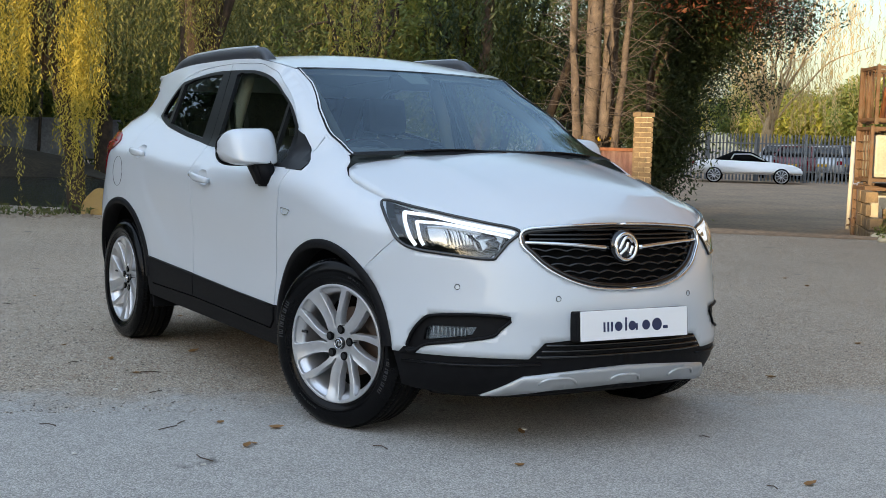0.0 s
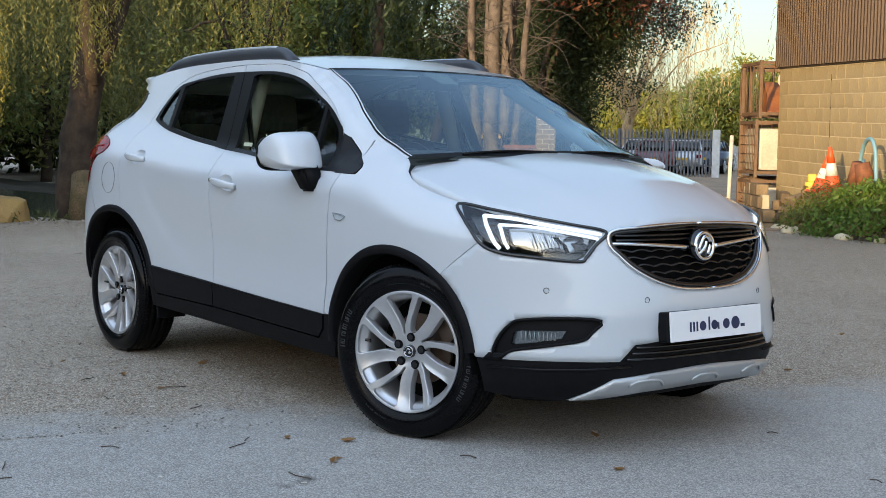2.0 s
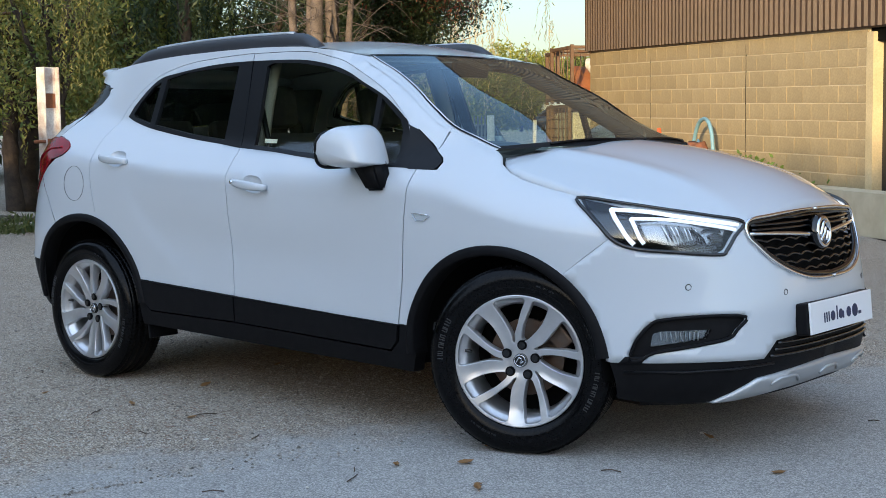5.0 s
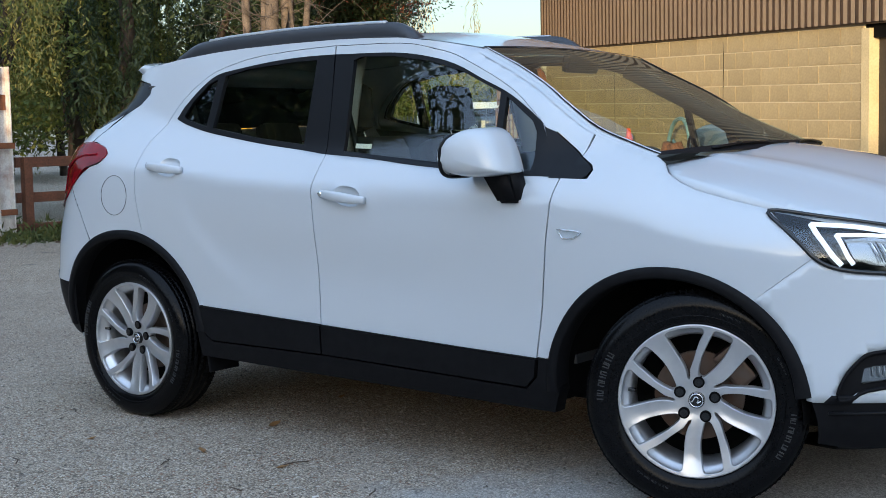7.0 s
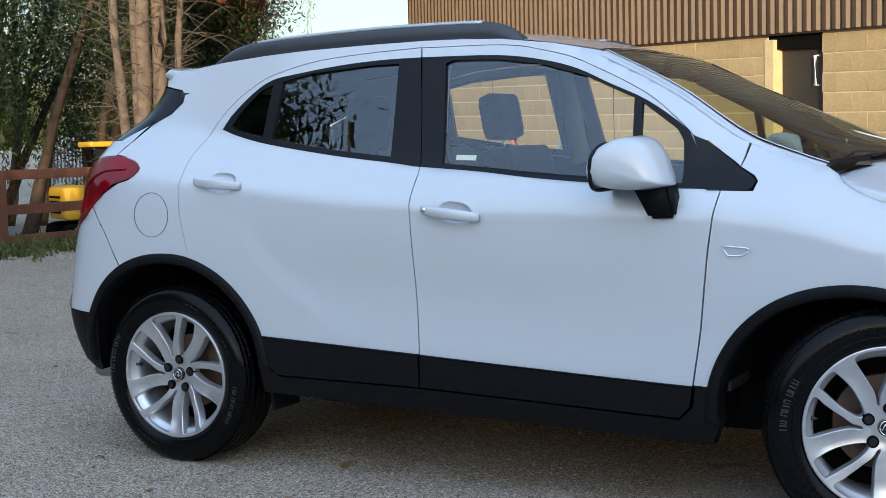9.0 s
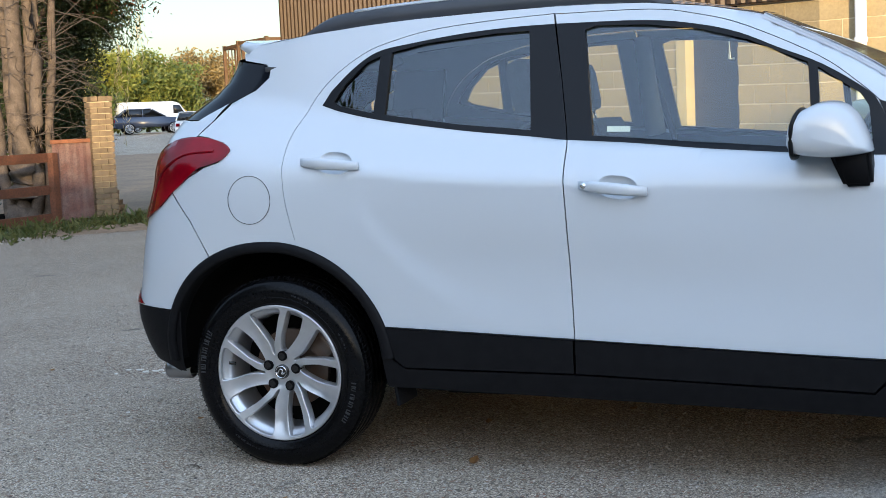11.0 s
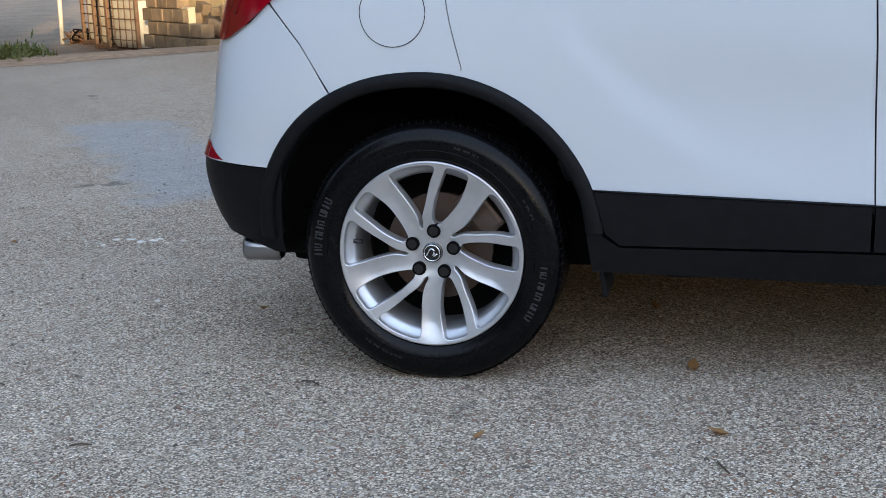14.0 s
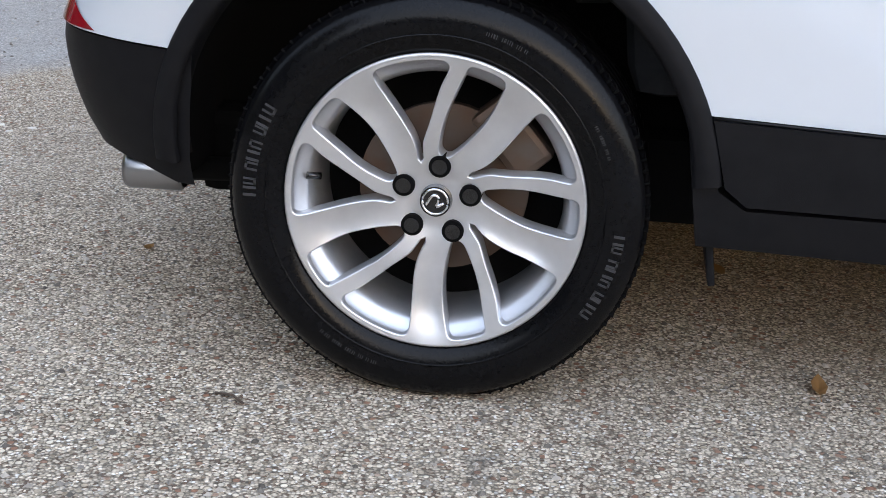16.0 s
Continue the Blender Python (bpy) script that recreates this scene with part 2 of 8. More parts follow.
M_RED = material("red_lamp_lens", (0.25, 0.002, 0.010), 0.07, second=(0.09, 0.001, 0.004), scale=7, spec=0.3)
M_DRL = glow_material("daytime_light_guide", (0.80, 0.87, 1.0), 0.16)
M_REFLECT = material("silvered_reflector", (0.36, 0.38, 0.40), 0.16, 0.9, second=(0.34, 0.36, 0.38), scale=25)
M_SEAT = material("dark_seat_cloth", (0.020, 0.021, 0.024), 0.9, second=(0.03, 0.031, 0.034), scale=30)
M_CABIN = material("grey_cabin_plastic", (0.035, 0.036, 0.038), 0.7)
M_LINING = material("pale_pillar_lining", (0.34, 0.35, 0.34), 0.8)
M_DISC = material("brake_disc_steel", (0.13, 0.105, 0.09), 0.5, 0.6, second=(0.13, 0.075, 0.05), scale=18)
M_PLATE = material("white_plate_acrylic", (0.76, 0.77, 0.79), 0.25, coat=0.5)
M_NAVY = material("navy_print", (0.012, 0.022, 0.075), 0.4)
M_YARD = yard_material()
M_BLOCK = material("painted_blockwork", (0.37, 0.285, 0.155), 0.85, second=(0.30, 0.23, 0.125), scale=3.0, fine=0.12, bump=0.002, bump_scale=70, objvar=0.07)
M_MORTAR = material("pale_mortar", (0.60, 0.52, 0.36), 0.9, second=(0.50, 0.42, 0.28), scale=5)
M_PIER = material("cream_pier_paint", (0.56, 0.45, 0.26), 0.8, second=(0.48, 0.38, 0.21), scale=4.0, fine=0.1)
M_DOOR = material("worn_black_door", (0.022, 0.019, 0.016), 0.6, second=(0.035, 0.028, 0.022), scale=2.5, fine=0.2)
M_CLAD = material("brown_profiled_sheet", (0.078, 0.046, 0.025), 0.55, second=(0.058, 0.034, 0.019), scale=1.2, fine=0.1)
M_BRICK = material("buff_brick", (0.245, 0.175, 0.10), 0.85, second=(0.165, 0.115, 0.068), scale=7, fine=0.2, bump=0.002, bump_scale=90, objvar=0.2)
M_FENCE = material("stained_fence_timber", (0.16, 0.062, 0.032), 0.8, second=(0.10, 0.04, 0.022), scale=4, fine=0.25, bump=0.002, bump_scale=60)
M_BARK = material("grey_brown_bark", (0.29, 0.22, 0.165), 0.9, second=(0.15, 0.11, 0.08), scale=9, fine=0.3, bump=0.012, bump_scale=24)
M_BARKDARK = material("dark_willow_bark", (0.075, 0.052, 0.036), 0.9, second=(0.035, 0.025, 0.018), scale=7, fine=0.3, bump=0.014, bump_scale=16)
M_TWIG = material("dry_twigs", (0.115, 0.092, 0.075), 0.9, second=(0.08, 0.063, 0.052), scale=6)
L_WILLOW = leaf_material("willow_leaves", (0.085, 0.105, 0.032), (0.23, 0.21, 0.055))
# willow leaves again, with low sunlight put into the colour
L_SUNGOLD = leaf_material("sungold_willow_leaves", (0.34, 0.30, 0.045), (0.62, 0.50, 0.10))
L_DARK = leaf_material("dark_evergreen", (0.022, 0.042, 0.016), (0.056, 0.080, 0.028))
L_GREEN = leaf_material("green_leaves", (0.095, 0.14, 0.03), (0.22, 0.23, 0.05))
L_RUST = leaf_material("russet_leaves", (0.12, 0.035, 0.02), (0.18, 0.065, 0.03))
M_WATER = material("pond_water", (0.012, 0.018, 0.016), 0.10, second=(0.02, 0.024, 0.02), scale=1, bump=0.09, bump_scale=4)
M_EARTH = material("bare_earth", (0.13, 0.10, 0.07), 0.95, second=(0.075, 0.058, 0.04), scale=2, fine=0.3, bump=0.02, bump_scale=10)

# ---- mesh helpers ----


def mesh_object(name, verts, faces, mat, parent=None, label="", smooth=True):
    me = bpy.data.meshes.new(name)
    me.from_pydata([tuple(map(float, v)) for v in verts], [], faces)
    me.materials.append(mat)
    if smooth:
        me.polygons.foreach_set("use_smooth", [True] * len(me.polygons))
    me.update()
    ob = new(name, me)
    if parent is not None:
        ob.parent = parent
    if label:
        ob["label"] = label
    return ob


def part(name, bm, mat, parent=None, label="", smooth=False):
    me = bpy.data.meshes.new(name)
    bmesh.ops.recalc_face_normals(bm, faces=bm.faces)
    bm.to_mesh(me)
    bm.free()
    me.materials.append(mat)
    if smooth:
        me.polygons.foreach_set("use_smooth", [True] * len(me.polygons))
    ob = new(name, me)
    if parent is not None:
        ob.parent = parent
    if label:
        ob["label"] = label
    return ob


def empty(name, m, label="", category="", group="", kind=""):
    e = new(name)
    e.empty_display_size = 0.1
    e.matrix_world = m
    return tagged(e, label, category, group, kind)


def add_box(bm, centre, size, m=None, bevel=0.0):
    """A box, bevelled if asked, added to bm."""
    g = bmesh.ops.create_cube(bm, size=1.0)
    vs = g["verts"]
    bmesh.ops.scale(bm, vec=size, verts=vs)
    bmesh.ops.translate(bm, vec=centre, verts=vs)
    if bevel > 0:
        es = list({e for v in vs for e in v.link_edges})
        r = bmesh.ops.bevel(bm, geom=es, offset=bevel, segments=2, affect="EDGES", profile=0.6)
        vs = list({v for f in r["faces"] for v in f.verts} | {v for v in vs if v.is_valid})
    if m is not None:
        bmesh.ops.transform(bm, matrix=m, verts=[v for v in vs if v.is_valid])
    return vs


def box(name, centre, size, mat, parent=None, m=None, bevel=0.0, label=""):
    bm = bmesh.new()
    add_box(bm, centre, size, m, bevel)
    return part(name, bm, mat, parent, label)


def tube(name, path, radius, mat, parent=None, sides=8, label="", closed=False):
    """A tube along a path; radius: one number, or one for each point."""
    path = [Vector(p) for p in path]
    n = len(path)
    rad = list(radius) if hasattr(radius, "__len__") else [radius] * n
    verts, faces = [], []
    for i, p in enumerate(path):
        a = path[(i - 1) % n] if closed else path[max(i - 1, 0)]
        c = path[(i + 1) % n] if closed else path[min(i + 1, n - 1)]
        d = (c - a).normalized()
        side = d.cross(Vector((0, 0, 1)))
        if side.length < 0.05:
            side = d.cross(Vector((1, 0, 0)))
        side.normalize()
        up = side.cross(d)
        for k in range(sides):
            w = 2 * math.pi * k / sides
            verts.append(p + side * (rad[i] * math.cos(w)) + up * (rad[i] * math.sin(w)))
    for i in range(n if closed else n - 1):
        for k in range(sides):
            j, i2 = (k + 1) % sides, (i + 1) % n
            faces.append((i * sides + k, i * sides + j, i2 * sides + j, i2 * sides + k))
    if not closed:
        faces.append(tuple(range(sides))[::-1])
        faces.append(tuple((n - 1) * sides + k for k in range(sides)))
    return mesh_object(name, verts, faces, mat, parent, label)


def spline(points, count, closed=False):
    """Catmull-Rom through the points."""
    p = [np.array(q, float) for q in points]
    n, out = len(p), []
    spans = n if closed else n - 1
    for i in range(spans):
        a = p[(i - 1) % n] if closed or i > 0 else 2 * p[0] - p[1]
        b, c = p[i], p[(i + 1) % n]
        d = p[(i + 2) % n] if closed or i + 2 < n else 2 * c - b
        for k in range(count):
            t = k / count
            out.append(0.5 * (2 * b + (c - a) * t + (2 * a - 5 * b + 4 * c - d) * t * t + (3 * b - a - 3 * c + d) * t ** 3))
    if not closed:
        out.append(p[-1])
    return out


def resample(poly, step):
    """A closed outline with points about every step."""
    out, n = [], len(poly)
    for i in range(n):
        a, b = np.array(poly[i], float), np.array(poly[(i + 1) % n], float)
        k = max(1, int(np.ceil(np.linalg.norm(b - a) / step)))
        out += [a + (b - a) * j / k for j in range(k)]
    return np.array(out)


def inside(points, poly):
    x, y = points[:, 0], points[:, 1]
    res = np.zeros(len(points), bool)
    n = len(poly)
    for i in range(n):
        (x1, y1), (x2, y2) = poly[i], poly[(i + 1) % n]
        if y1 == y2:
            continue
        cross = ((y1 > y) != (y2 > y)) & (x < (x2 - x1) * (y - y1) / (y2 - y1) + x1)
        res ^= cross
    return res


def inset(poly, d):
    """The outline moved inwards by d."""
    p = np.array(poly, float)
    area = 0.5 * np.sum(p[:, 0] * np.roll(p[:, 1], -1) - np.roll(p[:, 0], -1) * p[:, 1])
    e1, e2 = p - np.roll(p, 1, 0), np.roll(p, -1, 0) - p
    t = e1 / (np.linalg.norm(e1, axis=1, keepdims=True) + 1e-9) + e2 / (np.linalg.norm(e2, axis=1, keepdims=True) + 1e-9)
    t /= np.linalg.norm(t, axis=1, keepdims=True) + 1e-9
    nrm = np.stack([-t[:, 1], t[:, 0]], 1) * (1 if area > 0 else -1)
    return p + nrm * d


def patch(outer, fn, holes=(), step=0.03, edge=0.02, gap=0.0, least=4e-6):
    """Triangles over a plane outline with holes, laid onto a surface by fn(u, v). Returns vertices and faces."""
    from mathutils import geometry
    out = resample(outer, edge)
    if gap:
        out = inset(out, gap)
    hs = [resample(h, edge) for h in holes]
    lo, hi = out.min(0), out.max(0)
    gx, gy = np.meshgrid(np.arange(lo[0], hi[0], step), np.arange(lo[1], hi[1], step))
    pts = np.stack([gx.ravel(), gy.ravel()], 1)
    keep = inside(pts, out)
    for h in hs:
        keep &= ~inside(pts, h)
    pts = pts[keep]
    rim = np.concatenate([out, *hs])
    if len(pts):
        d = np.min(np.linalg.norm(pts[:, None] - rim[None], axis=2), axis=1)
        pts = pts[d > edge * 0.45]
    allp = np.concatenate([rim, pts])
    edges, k = [], 0
    for loop in (out, *hs):
        n = len(loop)
        edges += [(k + i, k + (i + 1) % n) for i in range(n)]
        k += n
    r = geometry.delaunay_2d_cdt([Vector(q) for q in allp], edges, [], 0, 1e-6)
    v2 = np.array([tuple(v) for v in r[0]])
    tri = []
    for f in r[2]:
        (ax, ay), (bx, by), (cx, cy) = v2[f[0]], v2[f[1]], v2[f[2]]
        if abs((bx - ax) * (cy - ay) - (cx - ax) * (by - ay)) < least:
            continue
        tri.append(tuple(f) if (bx - ax) * (cy - ay) > (cx - ax) * (by - ay) else tuple(f)[::-1])
    cen = np.array([v2[list(f)].mean(0) for f in tri])
    ok = inside(cen, out)
    for h in hs:
        ok &= ~inside(cen, h)
    tri = [f for f, o in zip(tri, ok) if o]
    used = sorted({i for f in tri for i in f})
    remap = {i: j for j, i in enumerate(used)}
    return [fn(*v2[i]) for i in used], [tuple(remap[i] for i in f) for f in tri]


def solid(verts, faces, offset):
    """Gives a sheet a thickness: its rim is carried on by the vector offset(v), a function."""
    n = len(verts)
    count = {}
    for f in faces:
        for a, b in zip(f, f[1:] + f[:1]):
            count[(a, b)] = count.get((a, b), 0) + 1
    vs = list(verts) + [offset(v) for v in verts]
    fs = list(faces)
    for (a, b) in list(count):
        if (b, a) not in count:
            if abs(verts[a][1]) < 0.016 and abs(verts[b][1]) < 0.016:
                continue
            fs.append((b, a, a + n, b + n))
    return vs, fs


def leaves(name, centres, size, mat, parent=None, label="", droop=0.0, long=1.8, seed=1):
    """One mesh of many small leaf blades, turned at random; droop 1 hangs them."""
    rs = np.random.RandomState(seed)
    c = np.asarray(centres, float)
    n = len(c)
    d = rs.normal(size=(n, 3))
    d[:, 2] = d[:, 2] * (1 - droop) - 2.5 * droop
    d /= np.linalg.norm(d, axis=1, keepdims=True)
    r = rs.normal(size=(n, 3))
    s = np.cross(d, r)
    s /= np.linalg.norm(s, axis=1, keepdims=True) + 1e-9
    sz = size * rs.uniform(0.6, 1.4, (n, 1))
    a, b = d * sz * long, s * sz * 0.5
    v = np.empty((n, 4, 3))
    v[:, 0], v[:, 1], v[:, 2], v[:, 3] = c - a * 0.5, c + b * 0.6, c + a * 0.5, c - b * 0.6
    me = bpy.data.meshes.new(name)
    me.vertices.add(n * 4)
    me.vertices.foreach_set("co", v.ravel())
    me.loops.add(n * 4)
    me.loops.foreach_set("vertex_index", np.arange(n * 4))
    me.polygons.add(n)
    me.polygons.foreach_set("loop_start", np.arange(0, n * 4, 4))
    me.update(calc_edges=True)
    me.materials.append(mat)
    ob = new(name, me)
    if parent is not None:
        ob.parent = parent
    if label:
        ob["label"] = label
    return ob


def lerp(x, xs, ys):
    return float(np.interp(x, xs, ys))

# ---- the car's surface: x forward, y to its left, z up, the ground below its middle at the origin ----


def curve(xs, ys):
    """A smooth curve through knots, level past its ends."""
    xs, ys = np.array(xs, float), np.array(ys, float)
    tg = np.gradient(ys, xs)

    def f(x):
        x = min(max(x, xs[0]), xs[-1])
        i = min(int(np.searchsorted(xs, x, "right")) - 1, len(xs) - 2)
        h = xs[i + 1] - xs[i]
        t = (x - xs[i]) / h
        return float((2 * t ** 3 - 3 * t * t + 1) * ys[i] + (t ** 3 - 2 * t * t + t) * h * tg[i] + (3 * t * t - 2 * t ** 3) * ys[i + 1] + (t ** 3 - t * t) * h * tg[i + 1])

    return f


half_width = curve((0.18, 0.30, 0.42, 0.55, 0.70, 0.85, 0.97, 1.10), (0.80, 0.836, 0.848, 0.852, 0.864, 0.870, 0.868, 0.850))
shoulder = curve((-2, -1.2, -0.5, 0.4, 0.8, 1.05, 1.3, 1.6, 2.0), (1.07, 1.04, 0.99, 0.965, 0.95, 0.915, 0.847, 0.80, 0.775))
front_end = curve((0.18, 0.25, 0.30, 0.37, 0.45, 0.55, 0.62, 0.70, 0.78, 0.86, 0.92, 1.0, 1.1), (2.00, 2.07, 2.10, 2.115, 2.115, 2.12, 2.11, 2.09, 2.06, 2.03, 1.96, 1.85, 1.7))
rear_end = curve((0.25, 0.38, 0.47, 0.55, 0.62, 0.70, 0.85, 1.0, 1.10, 1.16, 1.23, 1.375, 1.48), (1.89, 1.985, 2.005, 2.0, 1.965, 1.945, 1.935, 1.895, 1.855, 1.83, 1.79, 1.62, 1.58))
front_power = curve((0.3, 0.45, 0.6, 0.9), (2.95, 2.85, 2.68, 2.85))
rear_power = curve((0.3, 0.4, 0.55, 0.7, 0.85, 1.0, 1.1, 1.30, 1.5), (4.8, 5.0, 5.8, 6.2, 5.3, 5.0, 5.8, 6.2, 7.0))
ARCH_FRONT, ARCH_REAR = (1.228, 0.315, 0.434, 0.03), (-1.285, 0.345, 0.447, 0.04)


def width_at(x, z):
    """Half the body's width, before the ends are rounded in plan."""
    d = max(0.0, z - shoulder(x))
    side = half_width(z) - (0.35 * d + 2.5 * d * d)
    # shallow scoop along the doors, rising to the rear
    mid = 0.66 + 0.10 * max(0.0, -x)
    span = max(0.0, 1 - ((x + 0.1) / 1.0) ** 2)
    side -= 0.013 * span * math.exp(-(((z - mid) / 0.12) ** 2))
    side += 0.0035 * math.exp(-(((z - (0.955 + 0.05 * max(0.0, -x))) / 0.04) ** 2)) * span
    # crease sweeping down in front of the rear arch: the door lies lower ahead of it
    if -1.02 < x < -0.26 and 0.42 < z < 1.0:
        off = 0.75 * (z - float(np.interp(x, (-0.92, -0.89, -0.75, -0.59, -0.41, -0.30), (0.86, 0.80, 0.67, 0.56, 0.51, 0.495))))
        if off > -0.01:
            fade = min(1.0, (x + 1.02) / 0.14, (-0.26 - x) / 0.2) * max(0.0, 1 - off / 0.30)
            t = min(1.0, (off + 0.01) / 0.08)
            side -= 0.0085 * fade * t * t * (3 - 2 * t)
    top = 0.755 - 0.36 * (z - 1.13) - 0.30 * max(0.0, x - 0.72) - 0.08 * max(0.0, -x - 0.9) - 3.0 * max(0.0, 1.08 - z)
    w = 0.5 * (side + top + math.sqrt((side - top) ** 2 + 0.012 ** 2))
    # the screen pillar rounds inwards towards the glass
    if 0.2 < x < 1.0:
        t = 1 - (float(np.interp(x, (0.36, 0.66, 0.90, 1.04), (1.472, 1.314, 1.170, 1.112))) - z) / 0.06
        if t > 0:
            w -= float(np.interp(x, (0.2, 0.36, 0.5, 0.8, 0.9, 1.0), (0.0, 0.035, 0.052, 0.034, 0.008, 0.0))) * min(t, 1.2) ** 2
    return w


def side_width(x, z):
    w = width_at(x, z)
    if x > 1:
        n = front_power(z)
        t = min((x - 1) / (front_end(z) - 1), 0.9995)
        w *= (1 - t ** n) ** (1 / n)
    elif x < -1:
        n = rear_power(z)
        t = min((-x - 1) / (rear_end(z) - 1), 0.9995)
        w *= (1 - t ** n) ** (1 / n)
    return w


def side(out=0.0):
    return lambda x, z: (x, -side_width(x, z) - out, z)


class Wrap:
    """The rounded end of the body, unrolled: u runs along it from the flank (x = 1 or -1) to the middle."""

    def __init__(self, sign):
        self.sign = sign
        self.theta = np.linspace(math.pi / 2, 0, 400)
        pts = np.array([self.at_theta(a, 0.6)[:2] for a in self.theta])
        self.u = np.concatenate([[0], np.cumsum(np.linalg.norm(np.diff(pts, axis=0), axis=1))])
        self.end = float(self.u[-1])

    def at_theta(self, a, z, out=0.0):
        if self.sign > 0:
            n, e = front_power(z), front_end(z)
        else:
            n, e = rear_power(z), rear_end(z)
        tx, ty = max(math.cos(a), 0) ** (2 / n), max(math.sin(a), 0) ** (2 / n)
        x = self.sign * (1 + (e - 1) * tx)
        y = -width_at(x, z) * ty
        nx, ny = math.cos(a) ** (2 - 2 / n) if a < math.pi / 2 else 0.0, math.sin(a) ** (2 - 2 / n) if a > 0 else 0.0
        k = math.hypot(nx, ny) or 1
        return (x + self.sign * out * nx / k, y - out * ny / k, z)

    def on(self, out=0.0):
        return lambda u, z: self.at_theta(float(np.interp(u, self.u, self.theta)), z, out)

    def from_x(self, x, z):
        best = min(range(400), key=lambda i: abs(self.at_theta(self.theta[i], z)[0] - x))
        return (float(self.u[best]), z)

    def from_y(self, y, z):
        best = min(range(400), key=lambda i: abs(self.at_theta(self.theta[i], z)[1] + y))
        return (float(self.u[best]), z)

    def outline(self, *pts):
        """Points ('x', x, z) or ('y', y, z) as points of the unrolled sheet."""
        return [self.from_x(p[1], p[2]) if p[0] == "x" else self.from_y(p[1], p[2]) for p in pts]


nose, tail = Wrap(1), Wrap(-1)
bonnet_mid = curve((1.1, 1.25, 1.6, 1.85, 1.97, 2.03, 2.08), (1.132, 1.118, 1.06, 0.985, 0.925, 0.885, 0.85))
bonnet_fall = curve((1.1, 1.3, 1.515, 1.8, 1.97, 2.1), (0.152, 0.205, 0.255, 0.33, 0.46, 0.55))


def bonnet(x, y):
    a = abs(y)
    ridge = 0.010 * math.exp(-(((a - 0.47 + 0.10 * (x - 1.2)) / 0.05) ** 2)) * min(1, max(0, (2.0 - x) / 0.3))
    return (x, y, bonnet_mid(x) - bonnet_fall(x) * a * a + ridge)


PILLAR_X = curve((0, 0.12, 0.30, 0.62, 1), (1.12, 1.035, 0.892, 0.66, 0.36))
PILLAR_Z = curve((0, 0.12, 0.30, 0.62, 1), (1.085, 1.113, 1.168, 1.318, 1.474))


def screen(a, b, out=0.0):
    """The windscreen: a across from -1 to 1, b upwards from 0 to 1; its sides lie on the screen pillars."""
    bb = min(1.0, max(0.0, b))
    ex, ez = PILLAR_X(bb) + 0.003, PILLAR_Z(bb) + 0.004
    ey = side_width(ex, ez) - 0.004
    cx, cz = 1.275 + (0.375 - 1.275) * b, 1.108 + (1.491 - 1.108) * b
    q = abs(a) ** 2.2
    return (cx + (ex - cx) * q + out * 0.45, a * ey, cz + (ez - cz) * q + out * 0.9)


roof_edge = curve((-1.56, -1.45, -1.2, -0.8, -0.3, 0.0, 0.2, 0.37), (1.462, 1.478, 1.508, 1.533, 1.541, 1.531, 1.506, 1.474))


def roof(x, y):
    e = roof_edge(x)
    ye = side_width(x, e)
    crown = 0.042 if x < 0.0 else 0.042 - 0.07 * x
    return (x, y, e + crown * (1 - min(1.0, (y / ye) ** 2)))


def arch_point(circle, w, dr=0.0):
    """A point of a wheel arch at angle w, dr outside it; its rear half is squarer."""
    cx, cz, r, bulge = circle
    r = r + dr + bulge * max(0.0, -math.cos(w)) ** 1.5 * (0.4 + 0.6 * max(0.0, math.sin(w)))
    return (cx + r * math.cos(w), cz + r * math.sin(w))


def arc(circle, a, b, n=28):
    """Points of an arch from angle a to b, in degrees from forward, upwards."""
    return [arch_point(circle, radians(a + (b - a) * i / n)) for i in range(n + 1)]


def angle_on(circle, z, front):
    """The angle at which an arch stands at height z."""
    lo, hi = (-30.0, 90.0) if front else (90.0, 210.0)
    return min(np.linspace(lo, hi, 600), key=lambda q: abs(arch_point(circle, radians(q))[1] - z))


FDOOR_TOP = [tuple(p) for p in spline([(-0.30, 1.515), (0.016, 1.508), (0.17, 1.482), (0.316, 1.438), (0.544, 1.327), (0.665, 1.236), (0.742, 1.165)], 5)]
RDOOR_BACK = [tuple(p) for p in spline([(-0.305, 1.516), (-0.52, 1.508), (-0.74, 1.490), (-0.90, 1.455), (-0.985, 1.424), (-1.08, 1.363), (-1.151, 1.290), (-1.195, 1.208), (-1.218, 1.106), (-1.209, 0.946), (-1.178, 0.80)], 5)]
FDLO = spline([(-0.2262, 1.102), (0.0, 1.084), (0.225, 1.060), (0.61, 1.031), (0.79, 1.024)], 4) + spline([(0.722, 1.172), (0.69, 1.213), (0.558, 1.300), (0.419, 1.362), (0.30, 1.415), (0.171, 1.450), (0.0, 1.474), (-0.2885, 1.482)], 4)
RDLO = spline([(-1.130, 1.252), (-1.05, 1.226), (-0.89, 1.191), (-0.6, 1.146), (-0.36, 1.118), (-0.2375, 1.102)], 4) + spline([(-0.3035, 1.482), (-0.45, 1.481), (-0.62, 1.471), (-0.80, 1.450), (-0.93, 1.428), (-1.02, 1.375), (-1.10, 1.300)], 4)
RTRIM = RDLO[:20] + [(-0.2335, 1.102), (-0.2648, 1.30), (-0.2995, 1.482)] + RDLO[22:]
FGLASS = [(-0.150, 1.113), (0.2, 1.080), (0.530, 1.052), (0.512, 1.31), (0.42, 1.350), (0.33, 1.390), (0.17, 1.436), (0.0, 1.460), (-0.16, 1.467), (-0.195, 1.455)]
